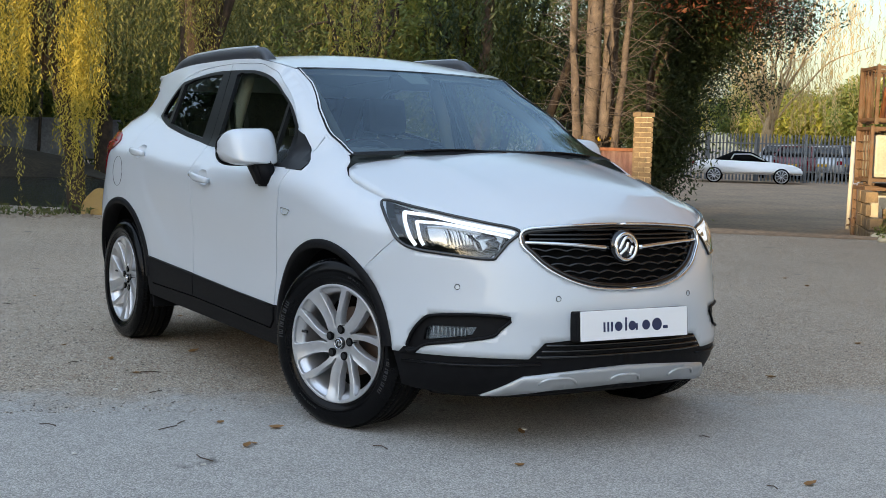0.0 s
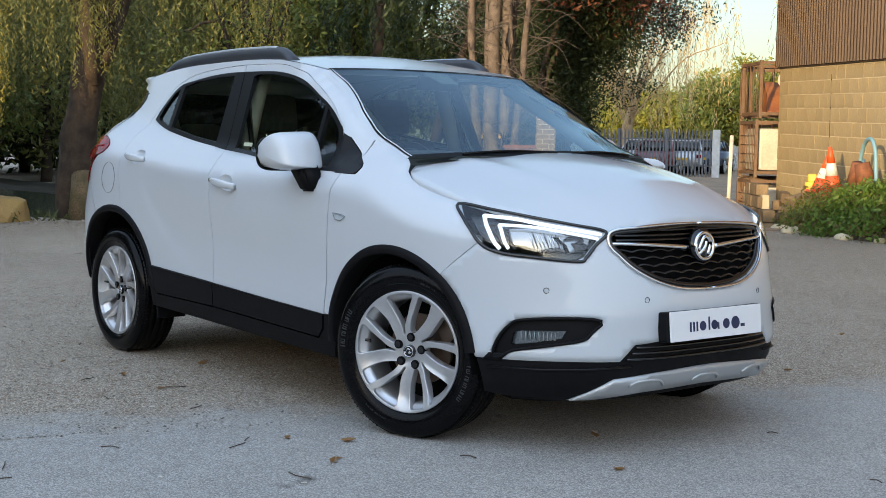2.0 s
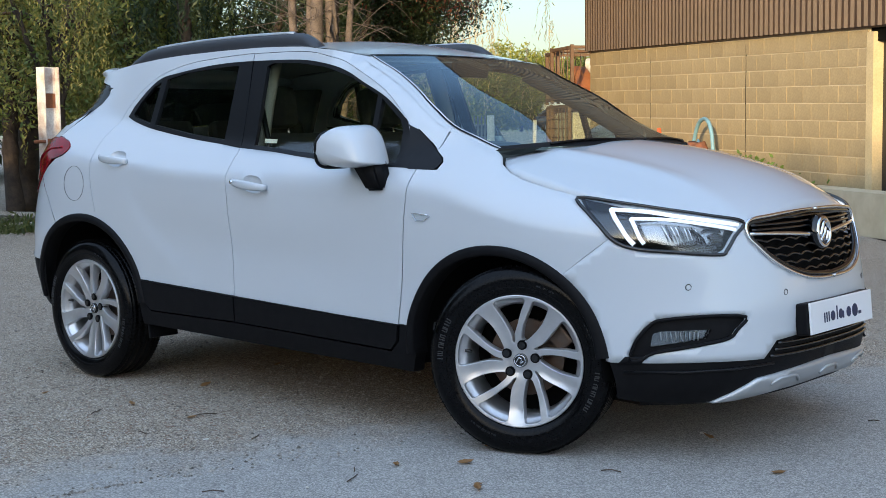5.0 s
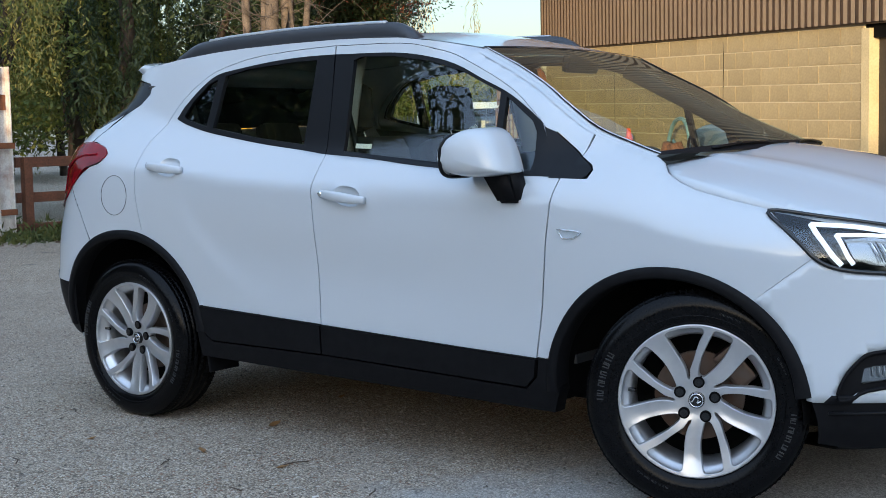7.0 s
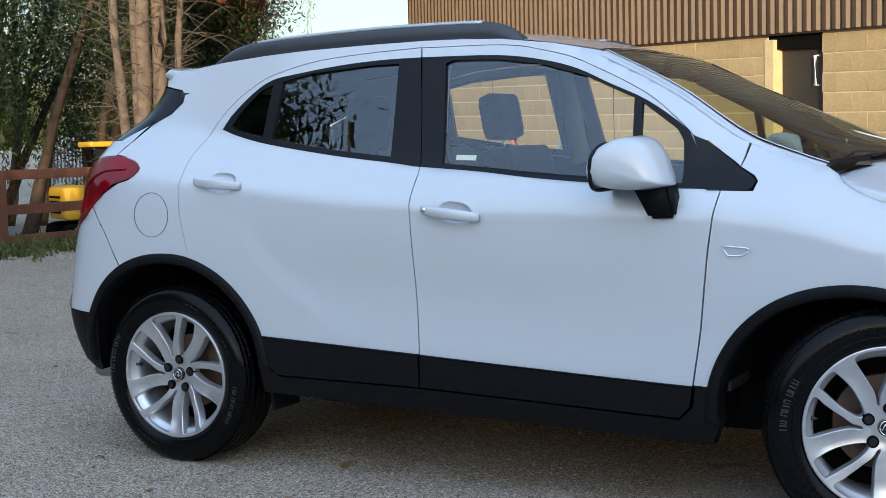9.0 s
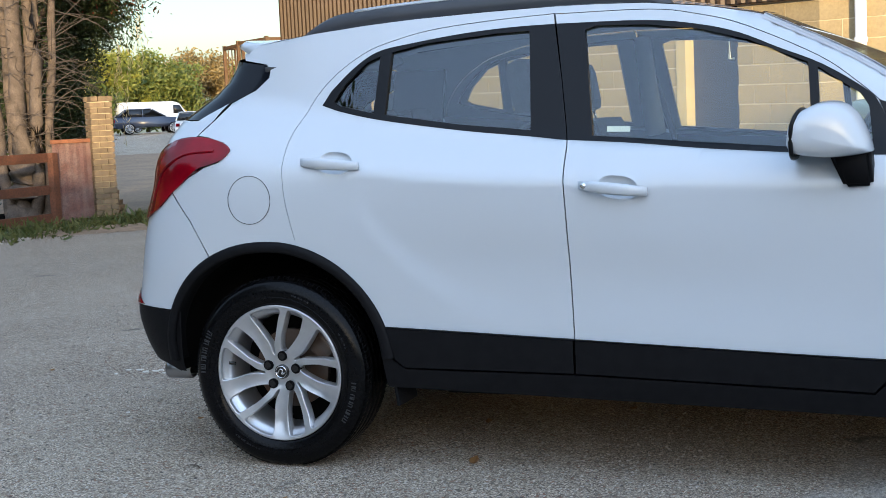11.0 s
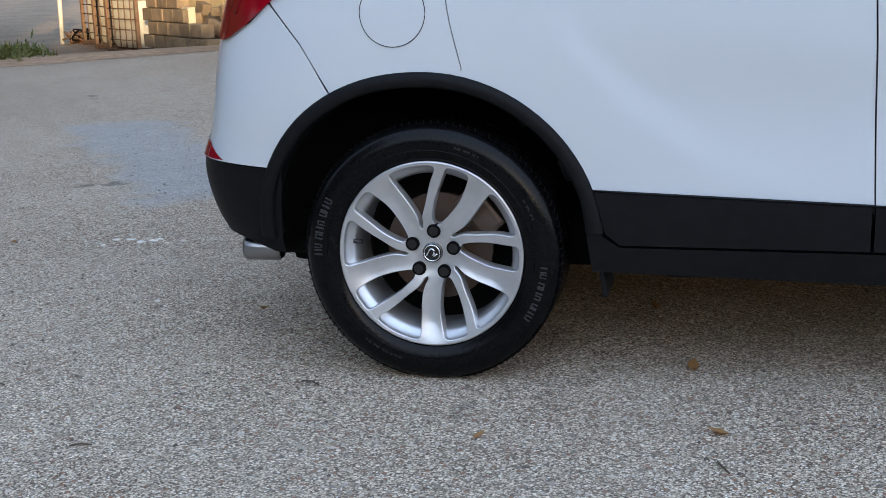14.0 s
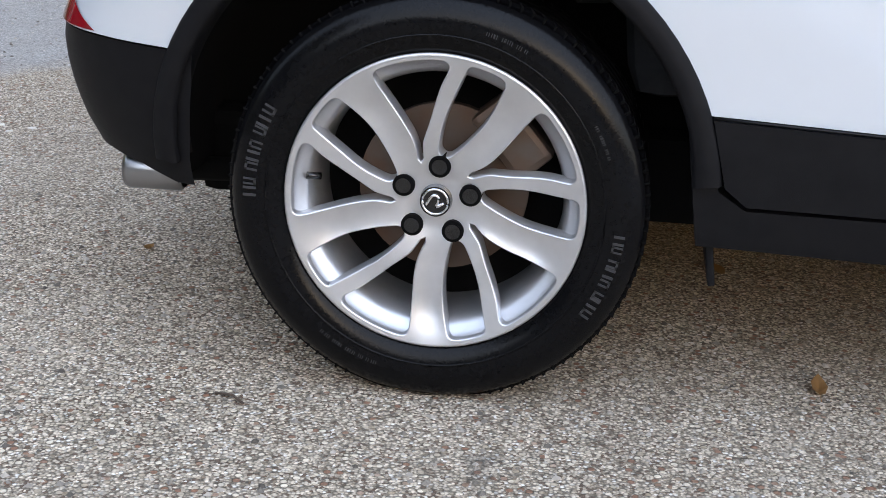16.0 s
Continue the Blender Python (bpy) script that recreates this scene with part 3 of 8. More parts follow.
FQUARTER = [(0.556, 1.050), (0.705, 1.042), (0.690, 1.17), (0.665, 1.208), (0.54, 1.295)]
RGLASS = [(-0.358, 1.138), (-0.6, 1.165), (-0.882, 1.210), (-0.876, 1.422), (-0.75, 1.446), (-0.5, 1.463), (-0.385, 1.464)]
RQUARTER = [(-0.925, 1.216), (-1.06, 1.247), (-1.085, 1.262), (-1.05, 1.318), (-0.97, 1.392), (-0.918, 1.412)]
TAILLAMP = spline([(-1.83, 0.878), (-1.742, 0.920), (-1.68, 0.966), (-1.565, 1.046), (-1.525, 1.060), (-1.473, 1.074), (-1.449, 1.094), (-1.443, 1.112), (-1.476, 1.136), (-1.544, 1.154), (-1.612, 1.160), (-1.683, 1.152), (-1.757, 1.122), (-1.815, 1.075), (-1.848, 1.02), (-1.866, 0.95), (-1.862, 0.90)], 3, True)
HEADLAMP = nose.outline(("x", 1.512, 0.924), ("x", 1.570, 0.873), ("x", 1.628, 0.824), ("x", 1.685, 0.772), ("x", 1.75, 0.751), ("y", 0.662, 0.741), ("y", 0.545, 0.729), ("y", 0.518, 0.744), ("y", 0.476, 0.791), ("y", 0.435, 0.836), ("y", 0.535, 0.860), ("y", 0.62, 0.881), ("x", 1.66, 0.906))
GRILLE = nose.outline(("y", 0.435, 0.790), ("y", 0.415, 0.838), ("y", 0.30, 0.852), ("y", 0.15, 0.860), ("y", 0.0, 0.862)) + nose.outline(("y", 0.0, 0.617), ("y", 0.15, 0.625), ("y", 0.26, 0.652), ("y", 0.35, 0.698), ("y", 0.40, 0.745))
FOG = [tuple(p) for p in spline(nose.outline(("y", 0.752, 0.374), ("y", 0.744, 0.434), ("y", 0.721, 0.491), ("y", 0.698, 0.512), ("y", 0.60, 0.524), ("y", 0.491, 0.516), ("y", 0.52, 0.474), ("y", 0.548, 0.446), ("y", 0.631, 0.425), ("y", 0.715, 0.400), ("y", 0.735, 0.374)), 3, True)]


FHANDLE, RHANDLE = (-0.168, 0.046, 0.962, 0.938), (-1.142, -0.930, 1.062, 1.044)


def cup_outline(x0, x1, z0, z1):
    """The rounded mouth of a handle's cup, in the plane of the door."""
    cx, cz = x0 + 0.56 * (x1 - x0), z0 + 0.56 * (z1 - z0) + 0.003
    tilt = (z1 - z0) / (x1 - x0)
    pts = []
    for k in range(32):
        w = 2 * math.pi * k / 32
        dx, dz = 0.062 * math.copysign(abs(math.cos(w)) ** 0.75, math.cos(w)), 0.036 * math.copysign(abs(math.sin(w)) ** 0.85, math.sin(w))
        pts.append((cx + dx, cz + dz + tilt * dx))
    return pts


def both_halves(verts, faces):
    """A half with its mirror image across the car's middle, joined."""
    n = len(verts)
    verts = [(x, 0.0 if abs(y) < 0.016 else y, z) for x, y, z in verts]
    v = verts + [(x, -y, z) for x, y, z in verts]
    f = list(faces) + [tuple(i + n for i in q[::-1]) for q in faces]
    return v, f


def weld(name, v, f, mat, parent, label="", dist=0.0015):
    bm = bmesh.new()
    vs = [bm.verts.new(p) for p in v]
    for q in f:
        try:
            bm.faces.new([vs[i] for i in q])
        except ValueError:
            pass
    bmesh.ops.remove_doubles(bm, verts=bm.verts, dist=dist)
    return part(name, bm, mat, parent, label, smooth=True)


def build_car():
    car = empty("car", pose(0, 0, 0), "white compact crossover car with black cladding, parked on the yard", "car")

    def sheet(name, outline, fn, mat, parent=car, holes=(), flip=False, depth=0.012, step=0.035, edge=0.018, gap=0.0012, label="", inward=(0, 1, 0)):
        """A panel with a turned-in edge; flip puts it on the car's other flank."""
        v, f = patch(outline, fn, holes, step, edge, gap)
        iv = Vector(inward) * depth
        v, f = solid(v, f, lambda p: (p[0] + iv.x, p[1] + iv.y, p[2] + iv.z))
        if flip:
            v, f = [(x, -y, z) for x, y, z in v], [q[::-1] for q in f]
        me = mesh_object(name, v, f, mat, parent, label)
        bm = bmesh.new()
        bm.from_mesh(me.data)
        bmesh.ops.recalc_face_normals(bm, faces=bm.faces)
        for e in bm.edges:
            if len(e.link_faces) == 2 and e.calc_face_angle(0) > radians(50):
                e.smooth = False
        bm.to_mesh(me.data)
        bm.free()
        return me

    # --- nose ---
    white_low = [("x", 1.66, 0.362), ("y", 0.775, 0.361), ("y", 0.70, 0.364), ("y", 0.60, 0.367), ("y", 0.425, 0.365), ("y", 0.37, 0.424), ("y", 0.2, 0.438), ("y", 0.0, 0.440)]
    arch_f = [p for p in arc(ARCH_FRONT, angle_on(ARCH_FRONT, 0.362, True), 52, 14)]
    lamp_low = HEADLAMP[:10]
    ring = nose.outline(*white_low)
    top_front = nose.outline(("y", 0.0, 0.878), ("y", 0.15, 0.874), ("y", 0.30, 0.860))
    seam = [nose.from_x(x, z) for x, z in arch_f[::-1]]
    # the grille's mouth is left out of the bumper
    v, f = patch(ring + GRILLE[5:] + GRILLE[:5] + top_front + lamp_low[::-1][0:7] + [nose.from_x(1.665, 0.789)] + seam, nose.on(), [FOG], 0.03, 0.016, 0.0)
    v, f = solid(v, f, lambda p: (p[0] - 0.02, p[1] * 0.985, p[2]))
    v, f = both_halves(v, f)
    bumper = weld("front_bumper", v, f, M_PAINT, car, "white painted bumper skin")
    # lower valance in black plastic
    low = nose.outline(*white_low) + nose.outline(("y", 0.0, 0.225), ("y", 0.35, 0.22), ("y", 0.62, 0.215), ("x", 1.72, 0.22), ("x", 1.665, 0.23))
    v, f = patch(low, nose.on(-0.006), (), 0.03, 0.016, 0.0)
    v, f = both_halves(v, f)
    weld("lower_valance", v, f, M_BLACK, car, "black textured plastic valance")
    # intake slats
    for k, zz in enumerate((0.372, 0.393, 0.414)):
        pts = [nose.on(0.0)(nose.from_y(y, zz)[0], zz) for y in np.linspace(0.400 - 0.019 * k, 0, 24)]
        pts = pts + [(x, -y, z) for x, y, z in pts[::-1][1:]]
        tube("intake_slat", pts, 0.0055, M_GLOSS, car, 6)
    # skid plate
    sk = nose.outline(("y", 0.538, 0.214), ("y", 0.49, 0.252), ("y", 0.43, 0.298), ("y", 0.31, 0.311), ("y", 0.15, 0.321), ("y", 0.0, 0.325), ("y", 0.0, 0.250), ("y", 0.30, 0.240), ("y", 0.48, 0.216))
    v, f = patch(sk, nose.on(0.014), (), 0.03, 0.016, 0.0)
    v, f = solid(v, f, lambda p: (p[0] - 0.03, p[1] * 0.99, p[2]))
    v, f = both_halves(v, f)
    weld("skid_plate", v, f, M_SILVER, car, "silver skid plate with three shallow ribs")
    for yc in (-0.30, 0.0, 0.30):
        pts = []
        for k in range(13):
            s = -1 + 2 * k / 12
            y = yc + 0.075 * s
            zz = 0.266 + 0.024 * (1 - abs(s) ** 4)
            p = nose.on(0.016)(nose.from_y(abs(y), zz)[0], zz)
            pts.append((p[0], math.copysign(p[1], y), p[2]))
        tube("skid_rib", pts, 0.006, M_SILVER, car, 6)

    # --- grille ---
    grille = empty("grille", pose(0, 0, 0))
    grille.parent = car
    v, f = patch(GRILLE, nose.on(-0.045), (), 0.03, 0.016, 0.0)
    v, f = both_halves(v, f)
    weld("grille_back", v, f, M_DARK, grille)
    outline = [nose.on(0.004)(u, z) for u, z in spline(GRILLE[5:] + GRILLE[:5], 5)]
    full = outline + [(x, -y, z) for x, y, z in outline[::-1]]
    tube("chrome_rim", full, 0.0062, M_CHROME, grille, 8, "bright chrome surround", closed=True)
    inner = [nose.on(-0.012)(u, z) for u, z in spline([tuple(p) for p in inset(np.array(GRILLE), 0.014)][5:] + [tuple(p) for p in inset(np.array(GRILLE), 0.014)][:5], 5)]
    tube("inner_rim", inner + [(x, -y, z) for x, y, z in inner[::-1]], 0.012, M_GLOSS, grille, 6, closed=True)
    # upper slats and the chrome bar to the badge
    for zz, r, mat in ((0.838, 0.006, M_GLOSS), (0.820, 0.006, M_GLOSS), (0.803, 0.006, M_GLOSS)):
        pts = [nose.on(-0.012)(nose.from_y(y, zz)[0], zz) for y in np.linspace(0.40, 0.0, 20)]
        tube("grille_slat", pts + [(x, -y, z) for x, y, z in pts[::-1][1:]], r, mat, grille, 6)
    for s in (1, -1):
        pts = []
        for k in range(18):
            y = 0.42 - 0.345 * k / 17
            zz = 0.792 - 0.020 * (k / 17) ** 1.6
            p = nose.on(-0.002)(nose.from_y(y, zz)[0], zz)
            pts.append((p[0], p[1] * s, p[2]))
        tube("chrome_bar", pts, [0.0065 + 0.003 * k / 17 for k in range(18)], M_CHROME, grille, 8, "slim chrome bar beside the badge")
    # honeycomb of gloss black scales
    for row, zz in enumerate((0.765, 0.738, 0.711, 0.684, 0.657, 0.632)):
        reach = {0: 0.40, 1: 0.385, 2: 0.36, 3: 0.32, 4: 0.265, 5: 0.17}[row]
        pts = []
        count = int(reach * 2 / 0.006)
        for k in range(count + 1):
            y = -reach + 2 * reach * k / count
            ph = (y / 0.085 + 0.5 * (row % 2)) % 1.0
            wob = 0.009 * (abs(ph - 0.5) * 2) ** 1.5
            u = nose.from_y(abs(y), zz)[0] if k % 4 == 0 or k == count else None
            pts.append((y, zz - wob + 0.004))
        line = []
        for y, z in pts:
            n, e = front_power(z), front_end(z)
            w = width_at(2.0, z)
            x = 1 + (e - 1) * (1 - min(0.99, abs(y) / w) ** n) ** (1 / n) - 0.014
            line.append((x, y, z))
        tube("grille_scale", line, 0.0052, M_GLOSS, grille, 5)
    # badge: a plain chrome roundel
    bz, bx = 0.776, front_end(0.776) + 0.006
    bm = bmesh.new()
    bmesh.ops.create_cone(bm, cap_ends=True, segments=40, radius1=0.066, radius2=0.062, depth=0.03, matrix=pose(bx - 0.006, 0, bz, 0, 84, 0))
    badge = part("badge", bm, M_GLOSS, car, "round badge, chrome ring on gloss black", True)
    ringp = [(bx + 0.010 - 0.09 * math.sin(w) * 0.05, 0.050 * math.cos(w), bz + 0.050 * math.sin(w)) for w in np.linspace(0, 2 * math.pi, 40, endpoint=False)]
    tube("badge_ring", ringp, 0.0075, M_CHROME, badge, 8, closed=True)
    for pts in ([(-0.034, -0.012), (-0.01, 0.03), (0.012, 0.034), (0.03, 0.018)], [(-0.03, -0.03), (0.0, -0.004), (0.008, 0.018)], [(0.03, 0.004), (0.018, -0.03)]):
        tube("badge_figure", [(bx + 0.012, y, bz + z) for y, z in spline([(*p,) for p in pts], 6)], 0.0075, M_CHROME, badge, 6)

    # --- number plate ---
    plate = box("number_plate", (0, 0, 0), (0.008, 0.52, 0.112), M_PLATE, car, pose(2.150, 0, 0.490, 0, -5, 0), 0.003, "white plate with navy marks in place of writing")
    box("plate_backing", (0, 0, 0), (0.045, 0.545, 0.112), M_BLACK, car, pose(2.122, 0, 0.487, 0, -5, 0), 0.008)
    on_plate = pose(2.150, 0, 0.490, 0, -5, 0)
    for yy, hh, ww in ((-0.152, 0.036, 0.009), (-0.134, 0.036, 0.009), (-0.116, 0.036, 0.009), (-0.048, 0.050, 0.009), (0.004, 0.026, 0.010), (0.146, 0.012, 0.024)):
        box("plate_mark", (0.0048, yy, -0.006 + (hh - 0.036) / 2), (0.0012, ww, hh), M_NAVY, plate, on_plate, 0.0004)
    for yy, r in ((-0.084, 0.018), (-0.018, 0.018), (0.050, 0.019), (0.104, 0.024)):
        bm = bmesh.new()
        bmesh.ops.create_cone(bm, cap_ends=True, segments=24, radius1=r, radius2=r, depth=0.0012, matrix=on_plate @ pose(0.0048, yy, -0.006, 0, 90, 0))
        part("plate_mark", bm, M_NAVY, plate)

    # --- bonnet ---
    tip = nose.on()(*HEADLAMP[9])
    edge_pts = [(1.132, 0.668), (1.155, 0.700), (1.178, 0.728), (1.222, 0.750), (1.282, 0.760), (1.38, 0.758), (1.508, 0.742)]
    lamp_top = [nose.on()(u, z) for u, z in (HEADLAMP[12], HEADLAMP[11], HEADLAMP[10], HEADLAMP[9])]
    edge_pts += [(p[0], -p[1]) for p in lamp_top]
    edge_pts += [(2.015, 0.30), (2.035, 0.15), (2.040, 0.0)]
    half = [(x, -y) for x, y in edge_pts]
    outline_b = half + [(x, -y) for x, y in half[::-1][1:]] + [(1.172, 0.45), (1.212, 0.2), (1.222, 0.0), (1.212, -0.2), (1.172, -0.45)]
    v, f = patch(outline_b, bonnet, (), 0.035, 0.02, 0.002)
    v, f = solid(v, f, lambda p: (p[0] - 0.004, p[1] * 0.995, p[2] - 0.02))
    weld("bonnet", v, f, M_PAINT, car, "white bonnet with two raised creases", 0.0003)
    # scuttle below the screen
    v, f = patch([(1.09, -0.64), (1.14, -0.66), (1.24, -0.45), (1.29, 0), (1.24, 0.45), (1.14, 0.66), (1.09, 0.64), (1.12, 0.4), (1.16, 0), (1.12, -0.4)], lambda x, y: (x, y, bonnet_mid(x) - 0.11 * y * y - 0.012), (), 0.05, 0.03)
    mesh_object("scuttle", v, f, M_BLACK, car, "black plastic scuttle panel")

    # --- windscreen ---
    v, f = patch([(-0.985, 0.03), (0.985, 0.03), (0.985, 0.985), (-0.985, 0.985)], lambda a, b: screen(a, b), (), 0.08, 0.05)
    ws = mesh_object("windscreen", v, f, M_WIND, car, "clear raked windscreen")
    border = [(-1, -0.02), (1, -0.02), (1, 1.0), (-1, 1.0)]
    v, f = patch(border, lambda a, b: screen(a, b, 0.002), [[(-0.972, 0.04), (0.972, 0.04), (0.975, 0.99), (-0.975, 0.99)]], 0.08, 0.05)
    mesh_object("screen_border", v, f, M_BLACK, ws)
    # painted return of each screen pillar, from its outer skin in to the glass
    for sg in (-1, 1):
        v, f = [], []
        for k in range(41):
            b_ = 0.02 + 0.97 * k / 40
            skin = side(0.0012)(PILLAR_X(b_), PILLAR_Z(b_) - 0.013)
            pane = screen(0.980, b_, 0.0035)
            v += [(skin[0], sg * -skin[1], skin[2]), (pane[0], sg * pane[1], pane[2])]
        f = [(2 * k, 2 * k + 1, 2 * k + 3, 2 * k + 2) for k in range(40)]
        mesh_object("pillar_return", v, f, M_PAINT, car)
    v, f = patch([(-0.09, 0.84), (0.09, 0.84), (0.12, 0.98), (-0.12, 0.98)], lambda a, b: screen(a, b, -0.004), (), 0.03, 0.02)
    mesh_object("sensor_patch", v, f, M_GLOSS, ws)
    # wipers
    for a0, a1 in ((-0.70, -0.02), (0.72, 0.10)):
        arm = [Vector(screen(a0 + (a1 - a0) * k / 10, 0.006 + 0.02 * math.sin(math.pi * k / 10), 0.008)) for k in range(11)]
        w = tube("wiper", arm, [0.006 - 0.0003 * k for k in range(11)], M_TRIM, car, 6, "black wiper arm and blade")
        tube("wiper_blade", [p - Vector((0.004, 0, 0.007)) for p in arm[2:]], 0.004, M_TRIM, w, 5)

    # --- roof, spoiler ---
    rx = [x for x in np.linspace(-1.50, 0.36, 40)]
    right = [(x, -side_width(x, roof_edge(x)) + 0.001) for x in rx]
    front = [(0.36 + 0.014 * (1 - (y / 0.59) ** 2), y) for y in np.linspace(-0.55, 0.55, 14)]
    out = right + front + [(x, -y) for x, y in right[::-1]]
    v, f = patch(out, roof, (), 0.06, 0.04)
    mesh_object("roof", v, f, M_PAINT, car, "white roof skin")
    sp_v, sp_f = [], []
    for i, y in enumerate(np.linspace(-0.575, 0.575, 25)):
        c = 1 - (y / 0.575) ** 6
        xt = -1.50 - 0.075 * c
        zt = 1.488 + 0.03 * c
        prof = [(-1.36, roof(-1.36, y)[2] + 0.002), (-1.44, roof(-1.44, y)[2] + 0.006), (xt + 0.01, zt), (xt - 0.012, zt - 0.012), (xt + 0.01, zt - 0.026), (-1.40, 1.405), (-1.33, 1.44)]
        sp_v += [(x, y * (1.0 if x > -1.45 else 0.985), z) for x, z in prof]
    for i in range(24):
        for k in range(7):
            a, b = i * 7 + k, i * 7 + (k + 1) % 7
            sp_f.append((a, b, b + 7, a + 7))
    sp_f += [tuple(range(7))[::-1], tuple(24 * 7 + k for k in range(7))]
    mesh_object("spoiler", sp_v, sp_f, M_PAINT, car, "white roof spoiler over the tailgate")

    # --- tail ---
    tg = [("x", -1.855, 0.885), ("y", 0.0, 0.865), ("y", 0.0, 1.20), ("y", 0.62, 1.222), ("x", -1.628, 1.219), ("x", -1.530, 1.277), ("x", -1.553, 1.219), ("x", -1.596, 1.165), ("x", -1.72, 1.13), ("x", -1.84, 1.0)]
    v, f = patch(tail.outline(*tg), tail.on(), (), 0.05, 0.03)
    v, f = both_halves(v, f)
    tgate = weld("tailgate", v, f, M_PAINT, car, "white tailgate")
    gl = [("y", 0.0, 1.205), ("y", 0.62, 1.226), ("x", -1.624, 1.223), ("x", -1.517, 1.283), ("x", -1.417, 1.322), ("x", -1.369, 1.362), ("x", -1.367, 1.390), ("x", -1.388, 1.408), ("x", -1.50, 1.425), ("y", 0.4, 1.45), ("y", 0.0, 1.46)]
    v, f = patch(tail.outline(*gl), tail.on(-0.003), (), 0.05, 0.02)
    v, f = both_halves(v, f)
    weld("rear_window", v, f, M_REARGLASS, tgate, "dark wrapped rear window")
    arch_r = arc(ARCH_REAR, 121, angle_on(ARCH_REAR, 0.545, False), 10)
    rb = [("x", x, z) for x, z in arch_r[::-1]] + [("x", -1.5955, 0.867), ("x", -1.6815, 0.9655), ("x", -1.742, 0.917), ("x", -1.835, 0.874), ("y", 0.45, 0.862), ("y", 0.0, 0.86), ("y", 0.0, 0.561), ("y", 0.70, 0.561), ("x", -1.84, 0.557), ("x", -1.70, 0.549)]
    v, f = patch(tail.outline(*rb), tail.on(), (), 0.035, 0.02)
    v, f = both_halves(v, f)
    rbump = weld("rear_bumper", v, f, M_PAINT, car, "white upper rear bumper")
    rl = [("x", -1.70, 0.545), ("x", -1.84, 0.553), ("y", 0.70, 0.557), ("y", 0.0, 0.557), ("y", 0.0, 0.35), ("y", 0.50, 0.345), ("x", -1.86, 0.350), ("x", -1.79, 0.340), ("x", -1.72, 0.318), ("x", -1.685, 0.318), ("x", -1.684, 0.40), ("x", -1.672, 0.50), ("x", -1.670, 0.541)]
    v, f = patch(tail.outline(*rl), tail.on(-0.004), (), 0.035, 0.02)
    v, f = both_halves(v, f)
    weld("rear_valance", v, f, M_BLACK, rbump, "black lower rear bumper")
    v, f = patch(tail.outline(("x", -1.846, 0.562), ("x", -1.90, 0.602), ("y", 0.60, 0.618), ("y", 0.60, 0.565)), tail.on(0.003), (), 0.02, 0.012)
    weld("reflector", v, f, M_RED, rbump, "narrow red reflector")
    weld("reflector", [(x, -y, z) for x, y, z in v], [q[::-1] for q in f], M_RED, rbump, "narrow red reflector")
    ex = []
    for k, (x, r) in enumerate(((-1.760, 0.026), (-1.768, 0.031), (-1.858, 0.032), (-1.866, 0.030), (-1.858, 0.027), (-1.77, 0.026))):
        ex.append((x, r))
    ev, ef = [], []
    for x, r in ex:
        for k in range(20):
            w = 2 * math.pi * k / 20
            ev.append((x, -0.62 + 1.15 * r * math.cos(w), 0.290 + 1.15 * r * math.sin(w)))
    for i in range(len(ex) - 1):
        ef += [(i * 20 + k, i * 20 + (k + 1) % 20, (i + 1) * 20 + (k + 1) % 20, (i + 1) * 20 + k) for k in range(20)]
    mesh_object("exhaust_tip", ev, ef, M_EXHAUST, car, "bright steel exhaust tip")
    tube("exhaust_pipe", [(-1.78, -0.62, 0.296), (-1.60, -0.61, 0.30), (-1.45, -0.50, 0.33)], 0.022, M_DARK, car, 10)

    # --- flanks ---
    for s in (False, True):
        sgn = 1 if s else -1

        def P(v):
            return [(x, y * -sgn, z) for x, y, z in v]

        # wing
        fa0 = angle_on(ARCH_FRONT, 0.425, False)
        wing = [(0.748, 0.428), (0.775, 0.60), (0.803, 0.84), (0.830, 1.020), (0.925, 1.018), (0.932, 1.045), (0.919, 1.061), (0.870, 1.088), (0.889, 1.166), (0.96, 1.138), (1.035, 1.111), (1.118, 1.084), (1.150, 1.064), (1.172, 1.037), (1.22, 1.008), (1.281, 0.983), (1.38, 0.957), (1.510, 0.928), (1.568, 0.874), (1.626, 0.825), (1.664, 0.791)] + arc(ARCH_FRONT, 52, fa0, 26)
        sheet("front_wing", wing, side(), M_PAINT, car, flip=s, label="white front wing")
        # doors
        fdoor = [(0.744, 0.424), (0.30, 0.442), (-0.208, 0.468), (-0.213, 0.65), (-0.217, 0.84), (-0.227, 1.078), (-0.262, 1.30)] + FDOOR_TOP + [(0.802, 1.028), (0.828, 1.018), (0.800, 0.84), (0.772, 0.60)]
        fd = sheet("front_door", fdoor, side(), M_PAINT, car, [FDLO, cup_outline(*FHANDLE)], s, label="white front door with black window trim")
        ra = angle_on(ARCH_REAR, 0.50, True)
        rdoor = [(-0.2095, 0.469), (-0.55, 0.485)] + arc(ARCH_REAR, ra, 78, 16) + RDOOR_BACK[::-1] + [(-0.2637, 1.30), (-0.2287, 1.078), (-0.2187, 0.84), (-0.2147, 0.65)]
        rd = sheet("rear_door", rdoor, side(), M_PAINT, car, [RDLO, cup_outline(*RHANDLE)], s, step=0.022, label="white rear door with black window trim")
        sheet("window_trim", [(-0.2300, 1.102)] + FDLO[1:-1] + [(-0.2930, 1.482), (-0.2618, 1.30)], side(0.0008), M_TRIM, fd, [FGLASS, FQUARTER], s, 0.02, gap=0.0)
        sheet("window_trim", RTRIM, side(0.0008), M_TRIM, rd, [RGLASS, RQUARTER], s, 0.02, gap=0.0)
